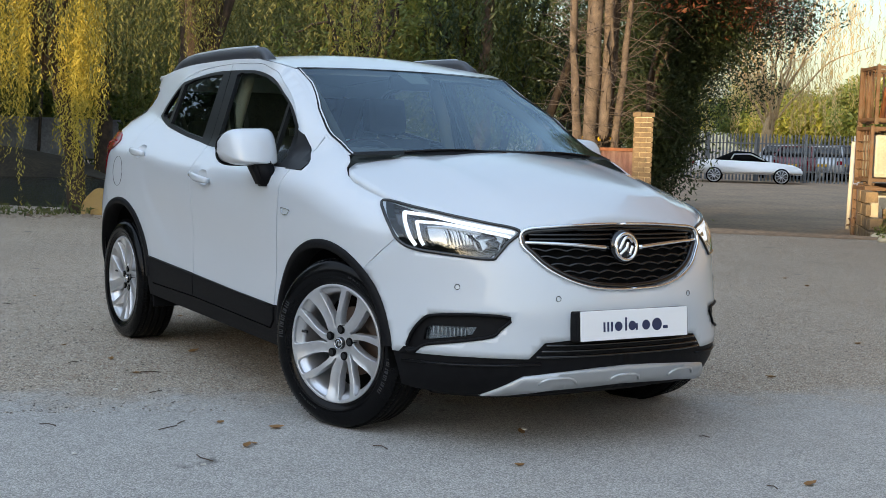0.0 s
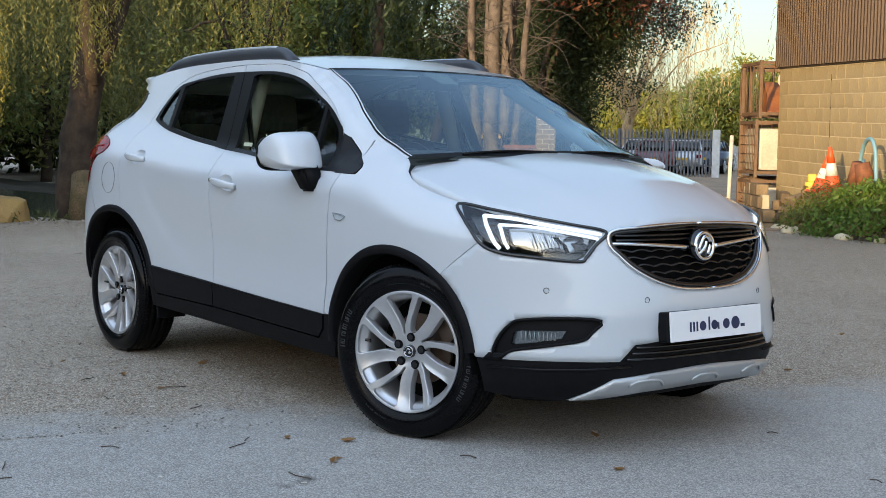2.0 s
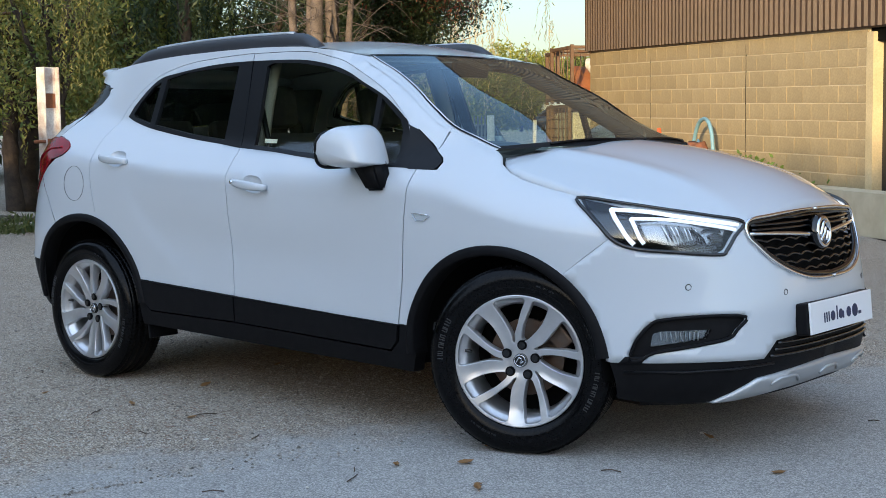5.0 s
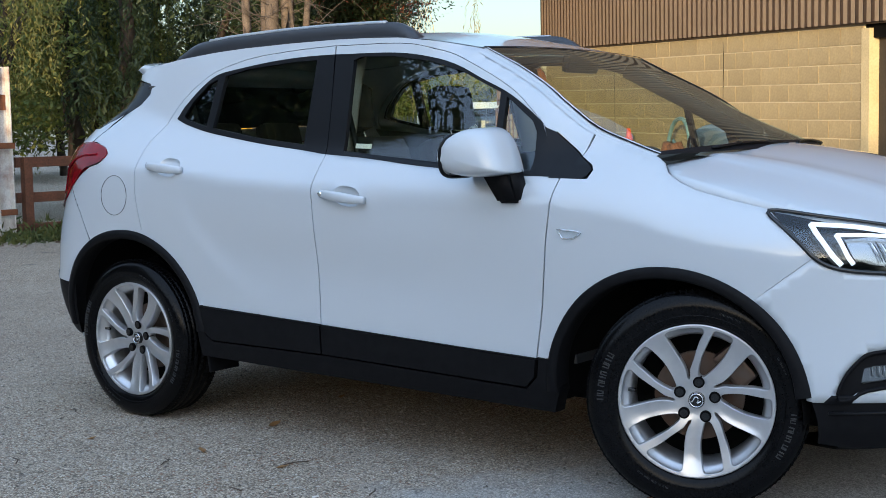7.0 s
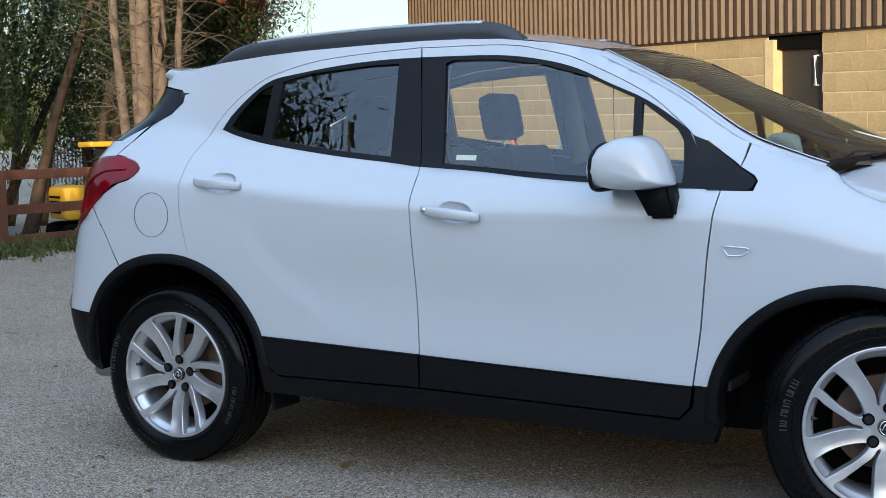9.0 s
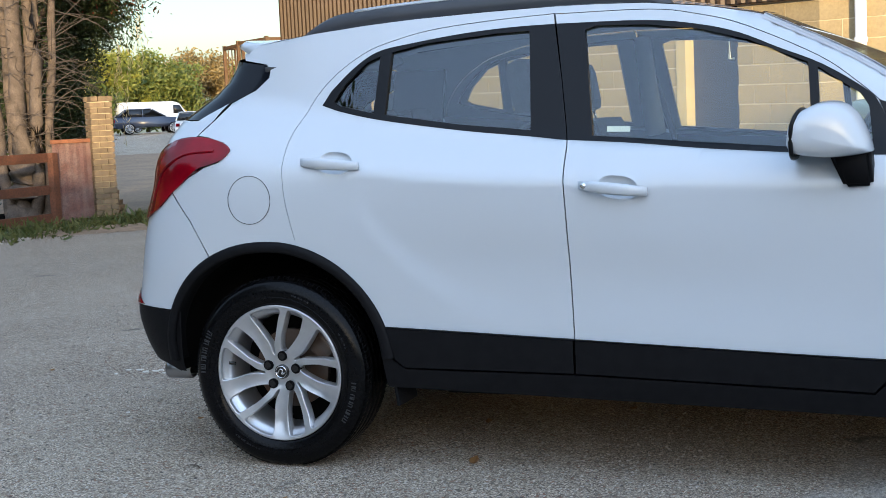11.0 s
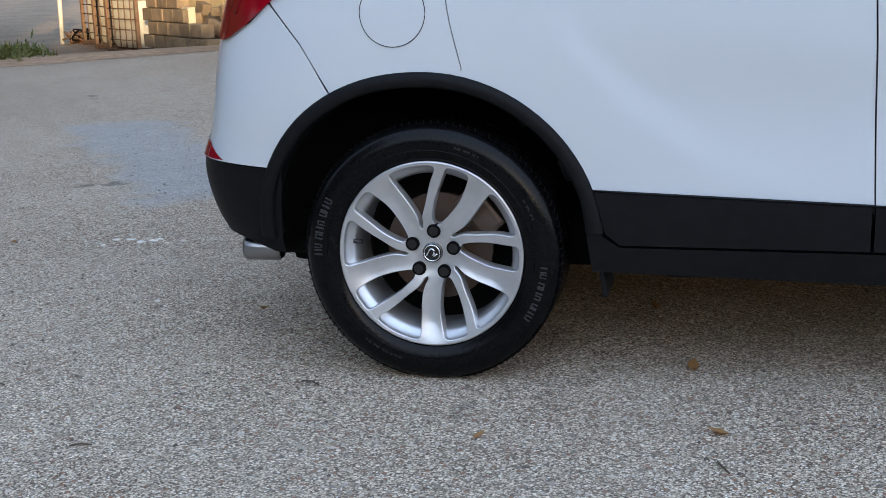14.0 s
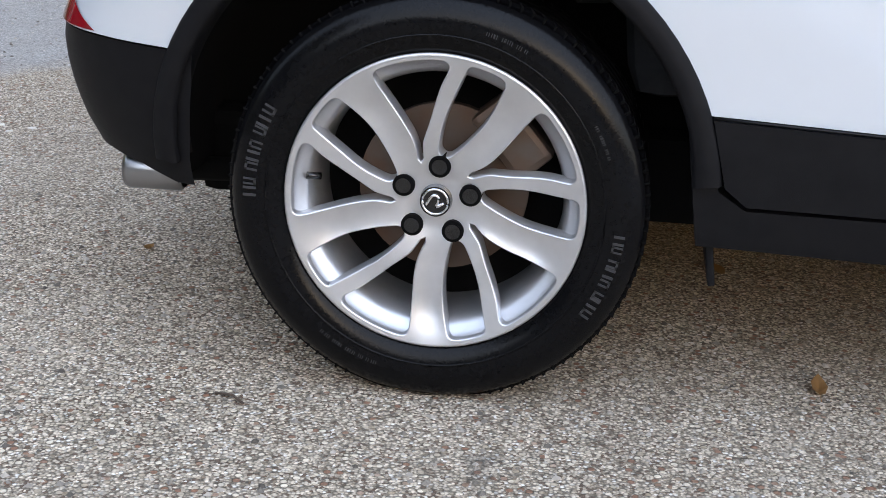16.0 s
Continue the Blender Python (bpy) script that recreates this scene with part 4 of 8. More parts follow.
        for par, poly, mat in ((fd, FGLASS, M_GLASS), (fd, FQUARTER, M_GLASS), (rd, RGLASS, M_GLASSREAR), (rd, RQUARTER, M_GLASSREAR)):
            v, f = patch(poly, side(-0.010), (), 0.06, 0.03)
            g = mesh_object("window_glass", P(v), f, mat, par)
        # door linings, so that no light comes through the shut lines
        for par, poly in ((fd, fdoor), (rd, rdoor)):
            back = -0.24 if par is fd else -1.20
            lining = [(-0.24, 0.44), (0.76, 0.42), (0.81, 1.015), (-0.26, 1.085)] if par is fd else [(-0.88, 0.52), (-0.19, 0.45), (-0.20, 1.085), (-0.9, 1.17), (-1.21, 1.20), (-1.22, 0.80), (-1.05, 0.79), (-0.92, 0.66)]
            v, f = patch(lining, side(-0.03), (), 0.06, 0.05)
            mesh_object("door_lining", P(v), f, M_CABIN, par)
        # black sail panel at the mirror
        sheet("sail_panel", [(0.786, 1.019), (0.905, 1.019), (0.921, 1.026), (0.928, 1.046), (0.915, 1.060), (0.863, 1.090), (0.810, 1.130), (0.757, 1.172), (0.715, 1.190)], side(0.002), M_TRIM, car, (), s, label="black corner panel")
        # body side: pillars, cant rail, quarter panel
        ra2 = arc(ARCH_REAR, 77, 120.5, 14)
        upper = [(-1.50, 1.455), (-1.45, 1.478), (-1.2, 1.508), (-1.0, 1.523), (-0.8, 1.533), (-0.55, 1.539), (-0.3, 1.541), (-0.15, 1.538), (0.0, 1.531), (0.2, 1.506), (0.36, 1.474)] + [(PILLAR_X(b_), PILLAR_Z(b_)) for b_ in (0.88, 0.75, 0.62, 0.5, 0.4, 0.31)]
        inner = [(0.868, 1.090), (0.814, 1.128), (0.762, 1.170)] + FDOOR_TOP[::-1] + RDOOR_BACK
        # the lens laps a little over its aperture
        tcx, tcz = sum(p[0] for p in TAILLAMP) / len(TAILLAMP), sum(p[1] for p in TAILLAMP) / len(TAILLAMP)
        tl = [(tcx + (p[0] - tcx) * 1.022, tcz + (p[1] - tcz) * 1.03) for p in TAILLAMP]
        quarter = upper + inner + ra2 + [(-1.5935, 0.8685), (-1.678, 0.969), (-1.60, 1.02), (-1.525, 1.056), (-1.473, 1.070), (-1.447, 1.092), (-1.440, 1.113), (-1.474, 1.139), (-1.544, 1.158), (-1.5915, 1.166), (-1.549, 1.219), (-1.515, 1.279), (-1.415, 1.320), (-1.366, 1.362), (-1.364, 1.391), (-1.385, 1.410), (-1.49, 1.430)]
        sheet("body_side", quarter, side(), M_PAINT, car, (), s, label="white quarter panel, roof edge and screen pillar in one pressing")
        # tail lamp
        lamp = sheet("tail_lamp", [tail.from_x(x, z) for x, z in tl], tail.on(0.008), M_RED, car, (), s, 0.03, label="red wrap-around tail lamp", gap=0.0, edge=0.012)
        tube("lamp_guide", P([side(0.010)(x, z) for x, z in spline([(-1.79, 0.94), (-1.73, 1.04), (-1.63, 1.10), (-1.50, 1.112)], 6)]), 0.005, M_RED, lamp, 6)
        # fuel flap ring
        if not s:
            ringp = [side(0.0012)(-1.346 + 0.083 * math.cos(w), 0.938 + 0.083 * math.sin(w)) for w in np.linspace(0, 2 * math.pi, 48, endpoint=False)]
            tube("fuel_flap", ringp, 0.0010, M_TRIM, car, 5, "round fuel flap outline", True)
        # handles in their cups
        for par, (x0, x1, z0, z1) in ((fd, FHANDLE), (rd, RHANDLE)):
            hp = []
            for k in range(11):
                t = k / 10
                x = x0 + (x1 - x0) * t
                z = z0 + (z1 - z0) * t
                off = 0.012 + 0.022 * math.sin(math.pi * min(1, max(0, t))) ** 0.6
                hp.append((x, -side_width(x, z) - off, z))
            bm = bmesh.new()
            rings = []
            for k, (x, y, z) in enumerate(hp):
                t = k / 10
                hh = 0.019 * (0.55 + 0.45 * math.sin(math.pi * (0.12 + 0.76 * t)))
                r = [bm.verts.new((x, (y + dy) * -sgn, z + dz)) for dy, dz in ((-0.008, -hh * 0.6), (-0.009, hh * 0.5), (-0.003, hh), (0.008, hh * 0.8), (0.010, -hh * 0.8), (-0.002, -hh))]
                rings.append(r)
            for a, b in zip(rings, rings[1:]):
                for k in range(6):
                    bm.faces.new((a[k], a[(k + 1) % 6], b[(k + 1) % 6], b[k]))
            bm.faces.new(rings[0][::-1]), bm.faces.new(rings[-1])
            h = part("door_handle", bm, M_PAINT, par, "white pull handle", True)
            cup_v, cup_f = [], []
            rim_pts = cup_outline(x0, x1, z0, z1)
            cn = len(rim_pts)
            ccx, ccz = sum(p[0] for p in rim_pts) / cn, sum(p[1] for p in rim_pts) / cn
            for rr, dep in ((1.03, -0.0004), (0.98, 0.001), (0.90, 0.007), (0.74, 0.0145), (0.5, 0.018), (0.2, 0.019)):
                for px_, pz_ in rim_pts:
                    x, z = ccx + (px_ - ccx) * rr, ccz + (pz_ - ccz) * rr
                    cup_v.append((x, (-side_width(x, z) + dep) * -sgn, z))
            for i in range(5):
                cup_f += [(i * cn + k, i * cn + (k + 1) % cn, (i + 1) * cn + (k + 1) % cn, (i + 1) * cn + k) for k in range(cn)]
            cup_f.append(tuple(5 * cn + k for k in range(cn)))
            mesh_object("handle_cup", cup_v, cup_f, M_PAINT, par)
            if par is fd:
                bm = bmesh.new()
                x, z = x0 + 0.018, z0 - 0.001
                bmesh.ops.create_cone(bm, cap_ends=True, segments=16, radius1=0.009, radius2=0.009, depth=0.006, matrix=pose(x, (-side_width(x, z) - 0.030) * -sgn, z, 90, 0, 0))
                part("lock_barrel", bm, M_CHROME, h, "", True)
        # side repeater
        rp = sheet("side_repeater", [(0.845, 0.858), (0.925, 0.852), (0.935, 0.846), (0.905, 0.829), (0.865, 0.829)], side(0.005), M_LENS, car, (), s, 0.01, label="small clear side repeater in a chrome frame", gap=0.0)
        tube("repeater_frame", P([side(0.005)(x, z) for x, z in resample([(0.845, 0.858), (0.925, 0.852), (0.935, 0.846), (0.905, 0.829), (0.865, 0.829)], 0.02)]), 0.0022, M_CHROME, rp, 5, closed=True)
        # lower door cladding and sill
        sheet("door_cladding", [(0.742, 0.419), (-0.208, 0.464), (-0.209, 0.356), (0.10, 0.345), (0.70, 0.322), (0.735, 0.36)], side(0.006), M_BLACK, fd, (), s, 0.02, label="black plastic lower door")
        sheet("door_cladding", [(-0.214, 0.465), (-0.55, 0.481), (-0.862, 0.496), (-0.835, 0.39), (-0.80, 0.362), (-0.215, 0.356)], side(0.006), M_BLACK, rd, (), s, 0.02, label="black plastic lower door")
        sheet("sill", [(0.80, 0.43), (0.752, 0.424), (0.744, 0.36), (0.70, 0.316), (0.10, 0.340), (-0.215, 0.351), (-0.80, 0.357), (-0.842, 0.385), (-0.868, 0.498), (-0.90, 0.50), (-0.87, 0.292), (-0.2, 0.272), (0.80, 0.242), (0.83, 0.32)], side(0.002), M_BLACK, car, (), s, 0.06, label="black plastic sill")
        # chrome strips on top of the cladding
        tube("cladding_strip", P([side(0.007)(x, lerp(x, (-0.86, -0.21, 0.742), (0.499, 0.468, 0.423))) for x in np.linspace(-0.86, 0.742, 20)]), 0.002, M_TRIM, car, 4)
        # arch lips
        for circ, a, b in ((ARCH_FRONT, 8, fa0 + 14), (ARCH_REAR, ra - 14, angle_on(ARCH_REAR, 0.36, False))):
            lv, lf = [], []
            n = 40
            for i in range(n + 1):
                w = radians(a + (b - a) * i / n)
                fat = 0.030 + 0.025 * max(0, 0.35 - math.sin(w))
                for rr, off in ((circ[2] + 0.002, 0.001), (circ[2] - 0.004, 0.011), (circ[2] - fat, 0.013), (circ[2] - fat - 0.006, 0.006), (circ[2] - fat - 0.004, -0.07)):
                    x, z = arch_point(circ, w, rr - circ[2])
                    lv.append((x, (-side_width(x, max(z, 0.2)) - off) * -sgn, z))
            for i in range(n):
                lf += [(i * 5 + k, i * 5 + k + 1, (i + 1) * 5 + k + 1, (i + 1) * 5 + k) for k in range(4)]
            mesh_object("arch_trim", lv, lf, M_BLACK, car, "black plastic wheel-arch trim")
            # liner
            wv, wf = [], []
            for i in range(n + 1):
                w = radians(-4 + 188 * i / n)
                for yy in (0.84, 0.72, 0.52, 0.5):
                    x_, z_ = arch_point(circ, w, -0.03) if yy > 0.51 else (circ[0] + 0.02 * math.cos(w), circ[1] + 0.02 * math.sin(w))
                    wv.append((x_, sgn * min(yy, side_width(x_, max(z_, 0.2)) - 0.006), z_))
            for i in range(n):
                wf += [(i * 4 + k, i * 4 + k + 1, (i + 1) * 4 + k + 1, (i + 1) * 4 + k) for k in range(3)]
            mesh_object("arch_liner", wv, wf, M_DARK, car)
        # mud flap
        box("mud_flap", (0, 0, 0), (0.012, 0.16, 0.10), M_BLACK, car, pose(-0.845, sgn * 0.75, 0.275, 0, -8, 0), 0.004)
        # headlamp
        hl = empty("headlamp", pose(0, 0, 0))
        hl.parent = car
        smooth_lamp = [tuple(p) for p in spline(HEADLAMP, 4, True)]
        v, f = patch(smooth_lamp, nose.on(0.003), (), 0.03, 0.016, 0.0)
        mesh_object("lens", P(v), f, M_LENS, hl, "clear lamp cover")
        v, f = patch(HEADLAMP, nose.on(-0.06), (), 0.03, 0.016, 0.0)
        mesh_object("lamp_bowl", P(v), f, M_GLOSS, hl)
        rimv = [nose.on(0.001)(u, z) for u, z in resample(smooth_lamp, 0.012)]
        tube("lamp_bezel", P(rimv), 0.007, M_GLOSS, hl, 6, closed=True)
        guides = (
            ((("x", 1.638, 0.884), ("y", 0.679, 0.876), ("y", 0.629, 0.862), ("y", 0.523, 0.840), ("y", 0.448, 0.826)), 0.0070),
            ((("x", 1.638, 0.884), ("x", 1.662, 0.856), ("x", 1.688, 0.824), ("x", 1.734, 0.766)), 0.0082),
            ((("x", 1.712, 0.853), ("y", 0.66, 0.850), ("y", 0.60, 0.839), ("y", 0.50, 0.817), ("y", 0.462, 0.808)), 0.0058),
            ((("x", 1.712, 0.853), ("x", 1.730, 0.826), ("x", 1.766, 0.768)), 0.0072),
        )
        for pts_, r in guides:
            tube("light_guide", P([nose.on(-0.012)(u, z) for u, z in spline(nose.outline(*pts_), 6)]), r, M_DRL, hl, 8, "lit white light guide")
        # silvered housing with two bowls and dark patches that imitate reflected ground between them
        ref = nose.outline(("y", 0.505, 0.752), ("y", 0.60, 0.750), ("y", 0.67, 0.760), ("x", 1.782, 0.775), ("x", 1.745, 0.836), ("y", 0.66, 0.842), ("y", 0.55, 0.822), ("y", 0.48, 0.806))
        v, f = patch(ref, nose.on(-0.050), (), 0.03, 0.016)
        mesh_object("silvered_housing", P(v), f, M_REFLECT, hl)
        # upright flutes on the outer side, dark patches painted for reflected ground and a half bowl inboard
        for k in range(9):
            y = 0.668 - 0.0105 * k
            zt = 0.832 - 0.0016 * k
            tube("reflector_flute", P([nose.on(-0.040)(nose.from_y(y - 0.006 * q, zt - (zt - 0.770) * q)[0], zt - (zt - 0.770) * q) for q in (0, 0.5, 1)]), [0.0018, 0.0030, 0.0016], M_GLOSS if k % 3 == 1 else M_CHROME, hl, 6)
        for poly, mat in (((("y", 0.655, 0.757), ("y", 0.600, 0.752), ("y", 0.570, 0.754), ("y", 0.590, 0.776), ("y", 0.622, 0.771)), M_GLOSS), ((("y", 0.556, 0.754), ("y", 0.508, 0.757), ("y", 0.496, 0.785), ("y", 0.516, 0.799), ("y", 0.545, 0.790), ("y", 0.536, 0.772)), M_GLOSS), ((("y", 0.590, 0.812), ("y", 0.566, 0.784), ("y", 0.560, 0.756), ("y", 0.568, 0.756), ("y", 0.577, 0.784), ("y", 0.604, 0.814)), M_DARK)):
            v, f = patch(nose.outline(*poly), nose.on(-0.036), (), 0.02, 0.012)
            v, f = solid(v, f, lambda p: (p[0] - 0.010, p[1], p[2]))
            mesh_object("dark_reflection", P(v), f, mat, hl)
        yb, zb, rb_ = 0.545, 0.797, 0.030
        base = Vector(nose.on(-0.026)(nose.from_y(yb, zb)[0], zb))
        deep = (Vector(nose.on(-0.06)(nose.from_y(yb, zb)[0], zb)) - base).normalized()
        t1 = deep.cross(Vector((0, 0, 1))).normalized()
        t2 = t1.cross(deep)
        bv_, bf_ = [], []
        for q in range(7):
            w = math.pi / 2 * q / 6
            for k in range(13):
                a = math.pi * k / 12
                bv_.append(tuple(base + deep * rb_ * 0.8 * math.sin(w) + (t1 * math.cos(a) * 1.3 + t2 * math.sin(a) * 0.7 * (1 if t2.z > 0 else -1)) * (rb_ * math.cos(w) + 0.0015)))
        for q in range(6):
            bf_ += [(q * 13 + k, q * 13 + k + 1, (q + 1) * 13 + k + 1, (q + 1) * 13 + k) for k in range(12)]
        mesh_object("reflector_bowl", P(bv_), bf_, M_REFLECT, hl, "bright silvered half bowl")
        # fog lamp
        fg = empty("fog_lamp", pose(0, 0, 0))
        fg.parent = car
        v, f = patch(FOG, nose.on(-0.05), (), 0.03, 0.016)
        mesh_object("fog_recess", P(v), f, M_BLACK, fg)
        tube("fog_surround", P([nose.on(0.002)(u, z) for u, z in resample(FOG, 0.02)]), 0.006, M_BLACK, fg, 6, "black plastic surround", closed=True)
        v, f = patch(nose.outline(("y", 0.766, 0.357), ("y", 0.757, 0.384), ("y", 0.728, 0.384), ("y", 0.736, 0.357)), nose.on(0.003), (), 0.02, 0.012)
        v, f = solid(v, f, lambda p: (p[0] - 0.012, p[1] * 0.99, p[2]))
        mesh_object("fog_tail", P(v), f, M_BLACK, fg)
        lens = nose.outline(("y", 0.722, 0.415), ("y", 0.716, 0.463), ("y", 0.699, 0.472), ("y", 0.589, 0.477), ("y", 0.603, 0.446), ("y", 0.67, 0.428))
        v, f = patch(FOG, nose.on(-0.010), [lens], 0.03, 0.012)
        mesh_object("fog_panel", P(v), f, M_BLACK, fg)
        v, f = patch(lens, nose.on(-0.018), (), 0.03, 0.016)
        mesh_object("fog_lens", P(v), f, M_LENS, fg, "clear fog lamp glass")
        v, f = patch(lens, nose.on(-0.034), (), 0.03, 0.016)
        mesh_object("fog_reflector", P(v), f, M_REFLECT, fg)
        for k in range(9):
            y = 0.622 + 0.010 * k
            tube("fog_flute", P([nose.on(-0.022)(nose.from_y(y, zz)[0], zz) for zz in (0.438, 0.468)]), 0.0022, M_SILVER, fg, 5)
        tube("bumper_strip", P([nose.on(0.002)(u, z) for u, z in nose.outline(("y", 0.758, 0.330), ("y", 0.654, 0.333), ("y", 0.533, 0.338), ("y", 0.38, 0.346))]), 0.005, M_TRIM, car, 6)
        # parking sensors
        for y, z in ((0.636, 0.622), (0.318, 0.588)):
            p = nose.on(0.0)(nose.from_y(y, z)[0], z)
            q = nose.on(0.05)(nose.from_y(y, z)[0], z)
            d = (Vector(q) - Vector(p)).normalized()
            ringp = []
            t1 = d.cross(Vector((0, 0, 1))).normalized()
            t2 = t1.cross(d)
            for k in range(16):
                w = 2 * math.pi * k / 16
                ringp.append(Vector(p) + d * 0.001 + t1 * 0.010 * math.cos(w) + t2 * 0.010 * math.sin(w))
            tube("parking_sensor", P([tuple(r) for r in ringp]), 0.0014, M_CABIN, car, 4, closed=True)
        # mirror
        build_mirror(car, sgn)
        # roof rail
        rv, rf = [], []
        xs = np.linspace(-1.25, 0.095, 40)
        for i, x in enumerate(xs):
            t = (x + 1.25) / 1.345
            base = roof(x, -0.585)[2] - 0.006
            end = min(1.0, min(t / 0.13, (1 - t) / 0.11))
            lift = 0.060 * (math.sin(math.pi / 2 * max(0.0, end)) ** 0.8) * (1.0 if t > 0.12 else 1.0)
            wdt = 0.022 + 0.012 * (1 - end)
            yc = side_width(x, roof_edge(x)) - 0.030
            rv += [(x, sgn * (yc + wdt), base - 0.020), (x, sgn * (yc + wdt * 0.75), base + lift * 0.75), (x, sgn * (yc + wdt * 0.2), base + lift), (x, sgn * (yc - wdt * 0.6), base + lift), (x, sgn * (yc - wdt), base + lift * 0.6), (x, sgn * (yc - wdt), base - 0.02)]
        for i in range(39):
            rf += [(i * 6 + k, i * 6 + (k + 1) % 6, (i + 1) * 6 + (k + 1) % 6, (i + 1) * 6 + k) for k in range(6)]
        rf += [tuple(range(6))[::-1], tuple(39 * 6 + k for k in range(6))]
        rail = mesh_object("roof_rail", rv, rf, M_RAIL, car, "dark grey roof rail with a bright top strip")
        strip = [(x, sgn * (side_width(x, roof_edge(x)) - 0.029), roof(x, -0.585)[2] + 0.0515) for x in np.linspace(-1.04, -0.08, 24)]
        tube("rail_strip", strip, 0.0085, M_SILVER, rail, 8)

    # --- underside ---
    dam = []
    for z in (0.262, 0.185):
        half = [nose.on(-0.05 if z > 0.2 else -0.10)(nose.from_y(y, 0.26)[0], z) for y in np.linspace(0.70, 0.0, 18)]
        dam.append(half + [(x, -y, zz) for x, y, zz in half[::-1][1:]])
    nd = len(dam[0])
    mesh_object("air_dam", dam[0] + dam[1] + [(x - 0.3, y * 0.9, z) for x, y, z in dam[1]], [(i + k * nd, i + 1 + k * nd, i + 1 + (k + 1) * nd, i + (k + 1) * nd) for k in range(2) for i in range(nd - 1)], M_BLACK, car, "black rubber lip under the skid plate")
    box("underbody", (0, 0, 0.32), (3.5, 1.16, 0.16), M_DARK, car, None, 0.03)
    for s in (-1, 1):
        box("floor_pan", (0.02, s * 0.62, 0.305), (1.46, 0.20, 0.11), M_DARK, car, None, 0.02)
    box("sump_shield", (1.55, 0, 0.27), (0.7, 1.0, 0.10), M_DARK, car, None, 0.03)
    return car


def build_mirror(car, sgn):
    """Door mirror: rounded white shell, black foot, glass."""
    mir = empty("door_mirror", pose(0, 0, 0), "white door mirror on a black foot")
    mir.parent = car
    cx, cy, cz = 0.594, 0.906, 1.103
    prof = spline([(-0.105, -0.060), (-0.108, -0.020), (-0.094, 0.045), (-0.069, 0.066), (-0.031, 0.083), (0.007, 0.085), (0.042, 0.073), (0.073, 0.042), (0.094, -0.003), (0.108, -0.049), (0.105, -0.064), (0.0625, -0.073), (0.0, -0.078), (-0.0555, -0.074)], 3, True)
    np_ = len(prof)
    v, f = [], []
    slices = np.linspace(-1, 1, 17)
    for q in slices:
        s = max(0.05, 1 - abs(q) ** 4.5) ** (1 / 2.6)
        tall = 1.0 - 0.07 * q
        for dx, dz in prof:
            v.append((cx - 0.098 + s * (dx + 0.098) + 0.02 * (1 - abs(q)) - 0.012, sgn * (cy + 0.118 * math.copysign(abs(q) ** 0.8, q)), cz + s * dz * tall))
    for i in range(len(slices) - 1):
        f += [(i * np_ + k, i * np_ + (k + 1) % np_, (i + 1) * np_ + (k + 1) % np_, (i + 1) * np_ + k) for k in range(np_)]
    f += [tuple(range(np_))[::-1], tuple((len(slices) - 1) * np_ + k for k in range(np_))]
    weld("mirror_shell", v, f, M_PAINT, mir, "white shell", 0.0005)
    bz = []
    for k in range(40):
        w = 2 * math.pi * k / 40
        y_, z_ = math.copysign(abs(math.cos(w)) ** 0.5, math.cos(w)), math.copysign(abs(math.sin(w)) ** 0.6, math.sin(w))
        bz.append((cx - 0.104 + (0.024 if z_ > 0 else 0.0) * z_ ** 2, sgn * (cy + 0.117 * y_), cz + 0.070 * z_ - 0.006))
    tube("mirror_bezel", bz, 0.0065, M_TRIM, mir, 8, "black bezel", True)
    mesh_object("mirror_glass", bz, [tuple(range(40))], M_CHROME, mir, smooth=False)
    bm = bmesh.new()
    top = [(-0.020, -0.056), (0.112, -0.044)]
    low = [(0.024, -0.166), (0.120, -0.163)]
    vs = []
    for (x0, z0), (x1, z1), y0, y1 in ((top[0], top[1], cy - 0.055, cy + 0.030), (low[0], low[1], cy - 0.090, cy - 0.012)):
        vs += [bm.verts.new((cx + x0, sgn * y0, cz + z0)), bm.verts.new((cx + x1, sgn * y0, cz + z1)), bm.verts.new((cx + x1 - 0.01, sgn * y1, cz + z1)), bm.verts.new((cx + x0 + 0.01, sgn * y1, cz + z0))]
    for q in ((0, 1, 2, 3), (7, 6, 5, 4), (0, 4, 5, 1), (1, 5, 6, 2), (2, 6, 7, 3), (3, 7, 4, 0)):
        bm.faces.new([vs[i] for i in q])
    bmesh.ops.bevel(bm, geom=list(bm.edges), offset=0.010, segments=3, affect="EDGES")
    part("mirror_foot", bm, M_BLACK, mir, "black plastic foot", True)


def face_depth(r, ang):
    """How far the wheel's face stands out at radius r and at an angle clockwise from a slim spoke, in degrees."""
    t = min(1.0, max(0.0, (r - 0.046) / 0.193))
    y = -0.062 - 0.020 * math.sin(math.pi * min(1, t * 0.75 + 0.06)) - 0.006 * t - 0.021 * max(0.0, (t - 0.6) / 0.4) ** 1.4
    a = (ang + 18) % 72 - 18
    mid = float(np.interp(r, (0.07, 0.12, 0.17, 0.23), (33, 37, 37.5, 36)))
    half = float(np.interp(r, (0.07, 0.12, 0.17, 0.23), (18, 15.5, 10.5, 10.5)))
    q = (a - mid) / half
    if abs(q) < 1:
        y += 0.0065 * (1 - q * q) * min(1.0, max(0.0, (r - 0.06) / 0.05)) * min(1.0, max(0.0, (0.238 - r) / 0.05))
    return y


FACE_MESH = {}


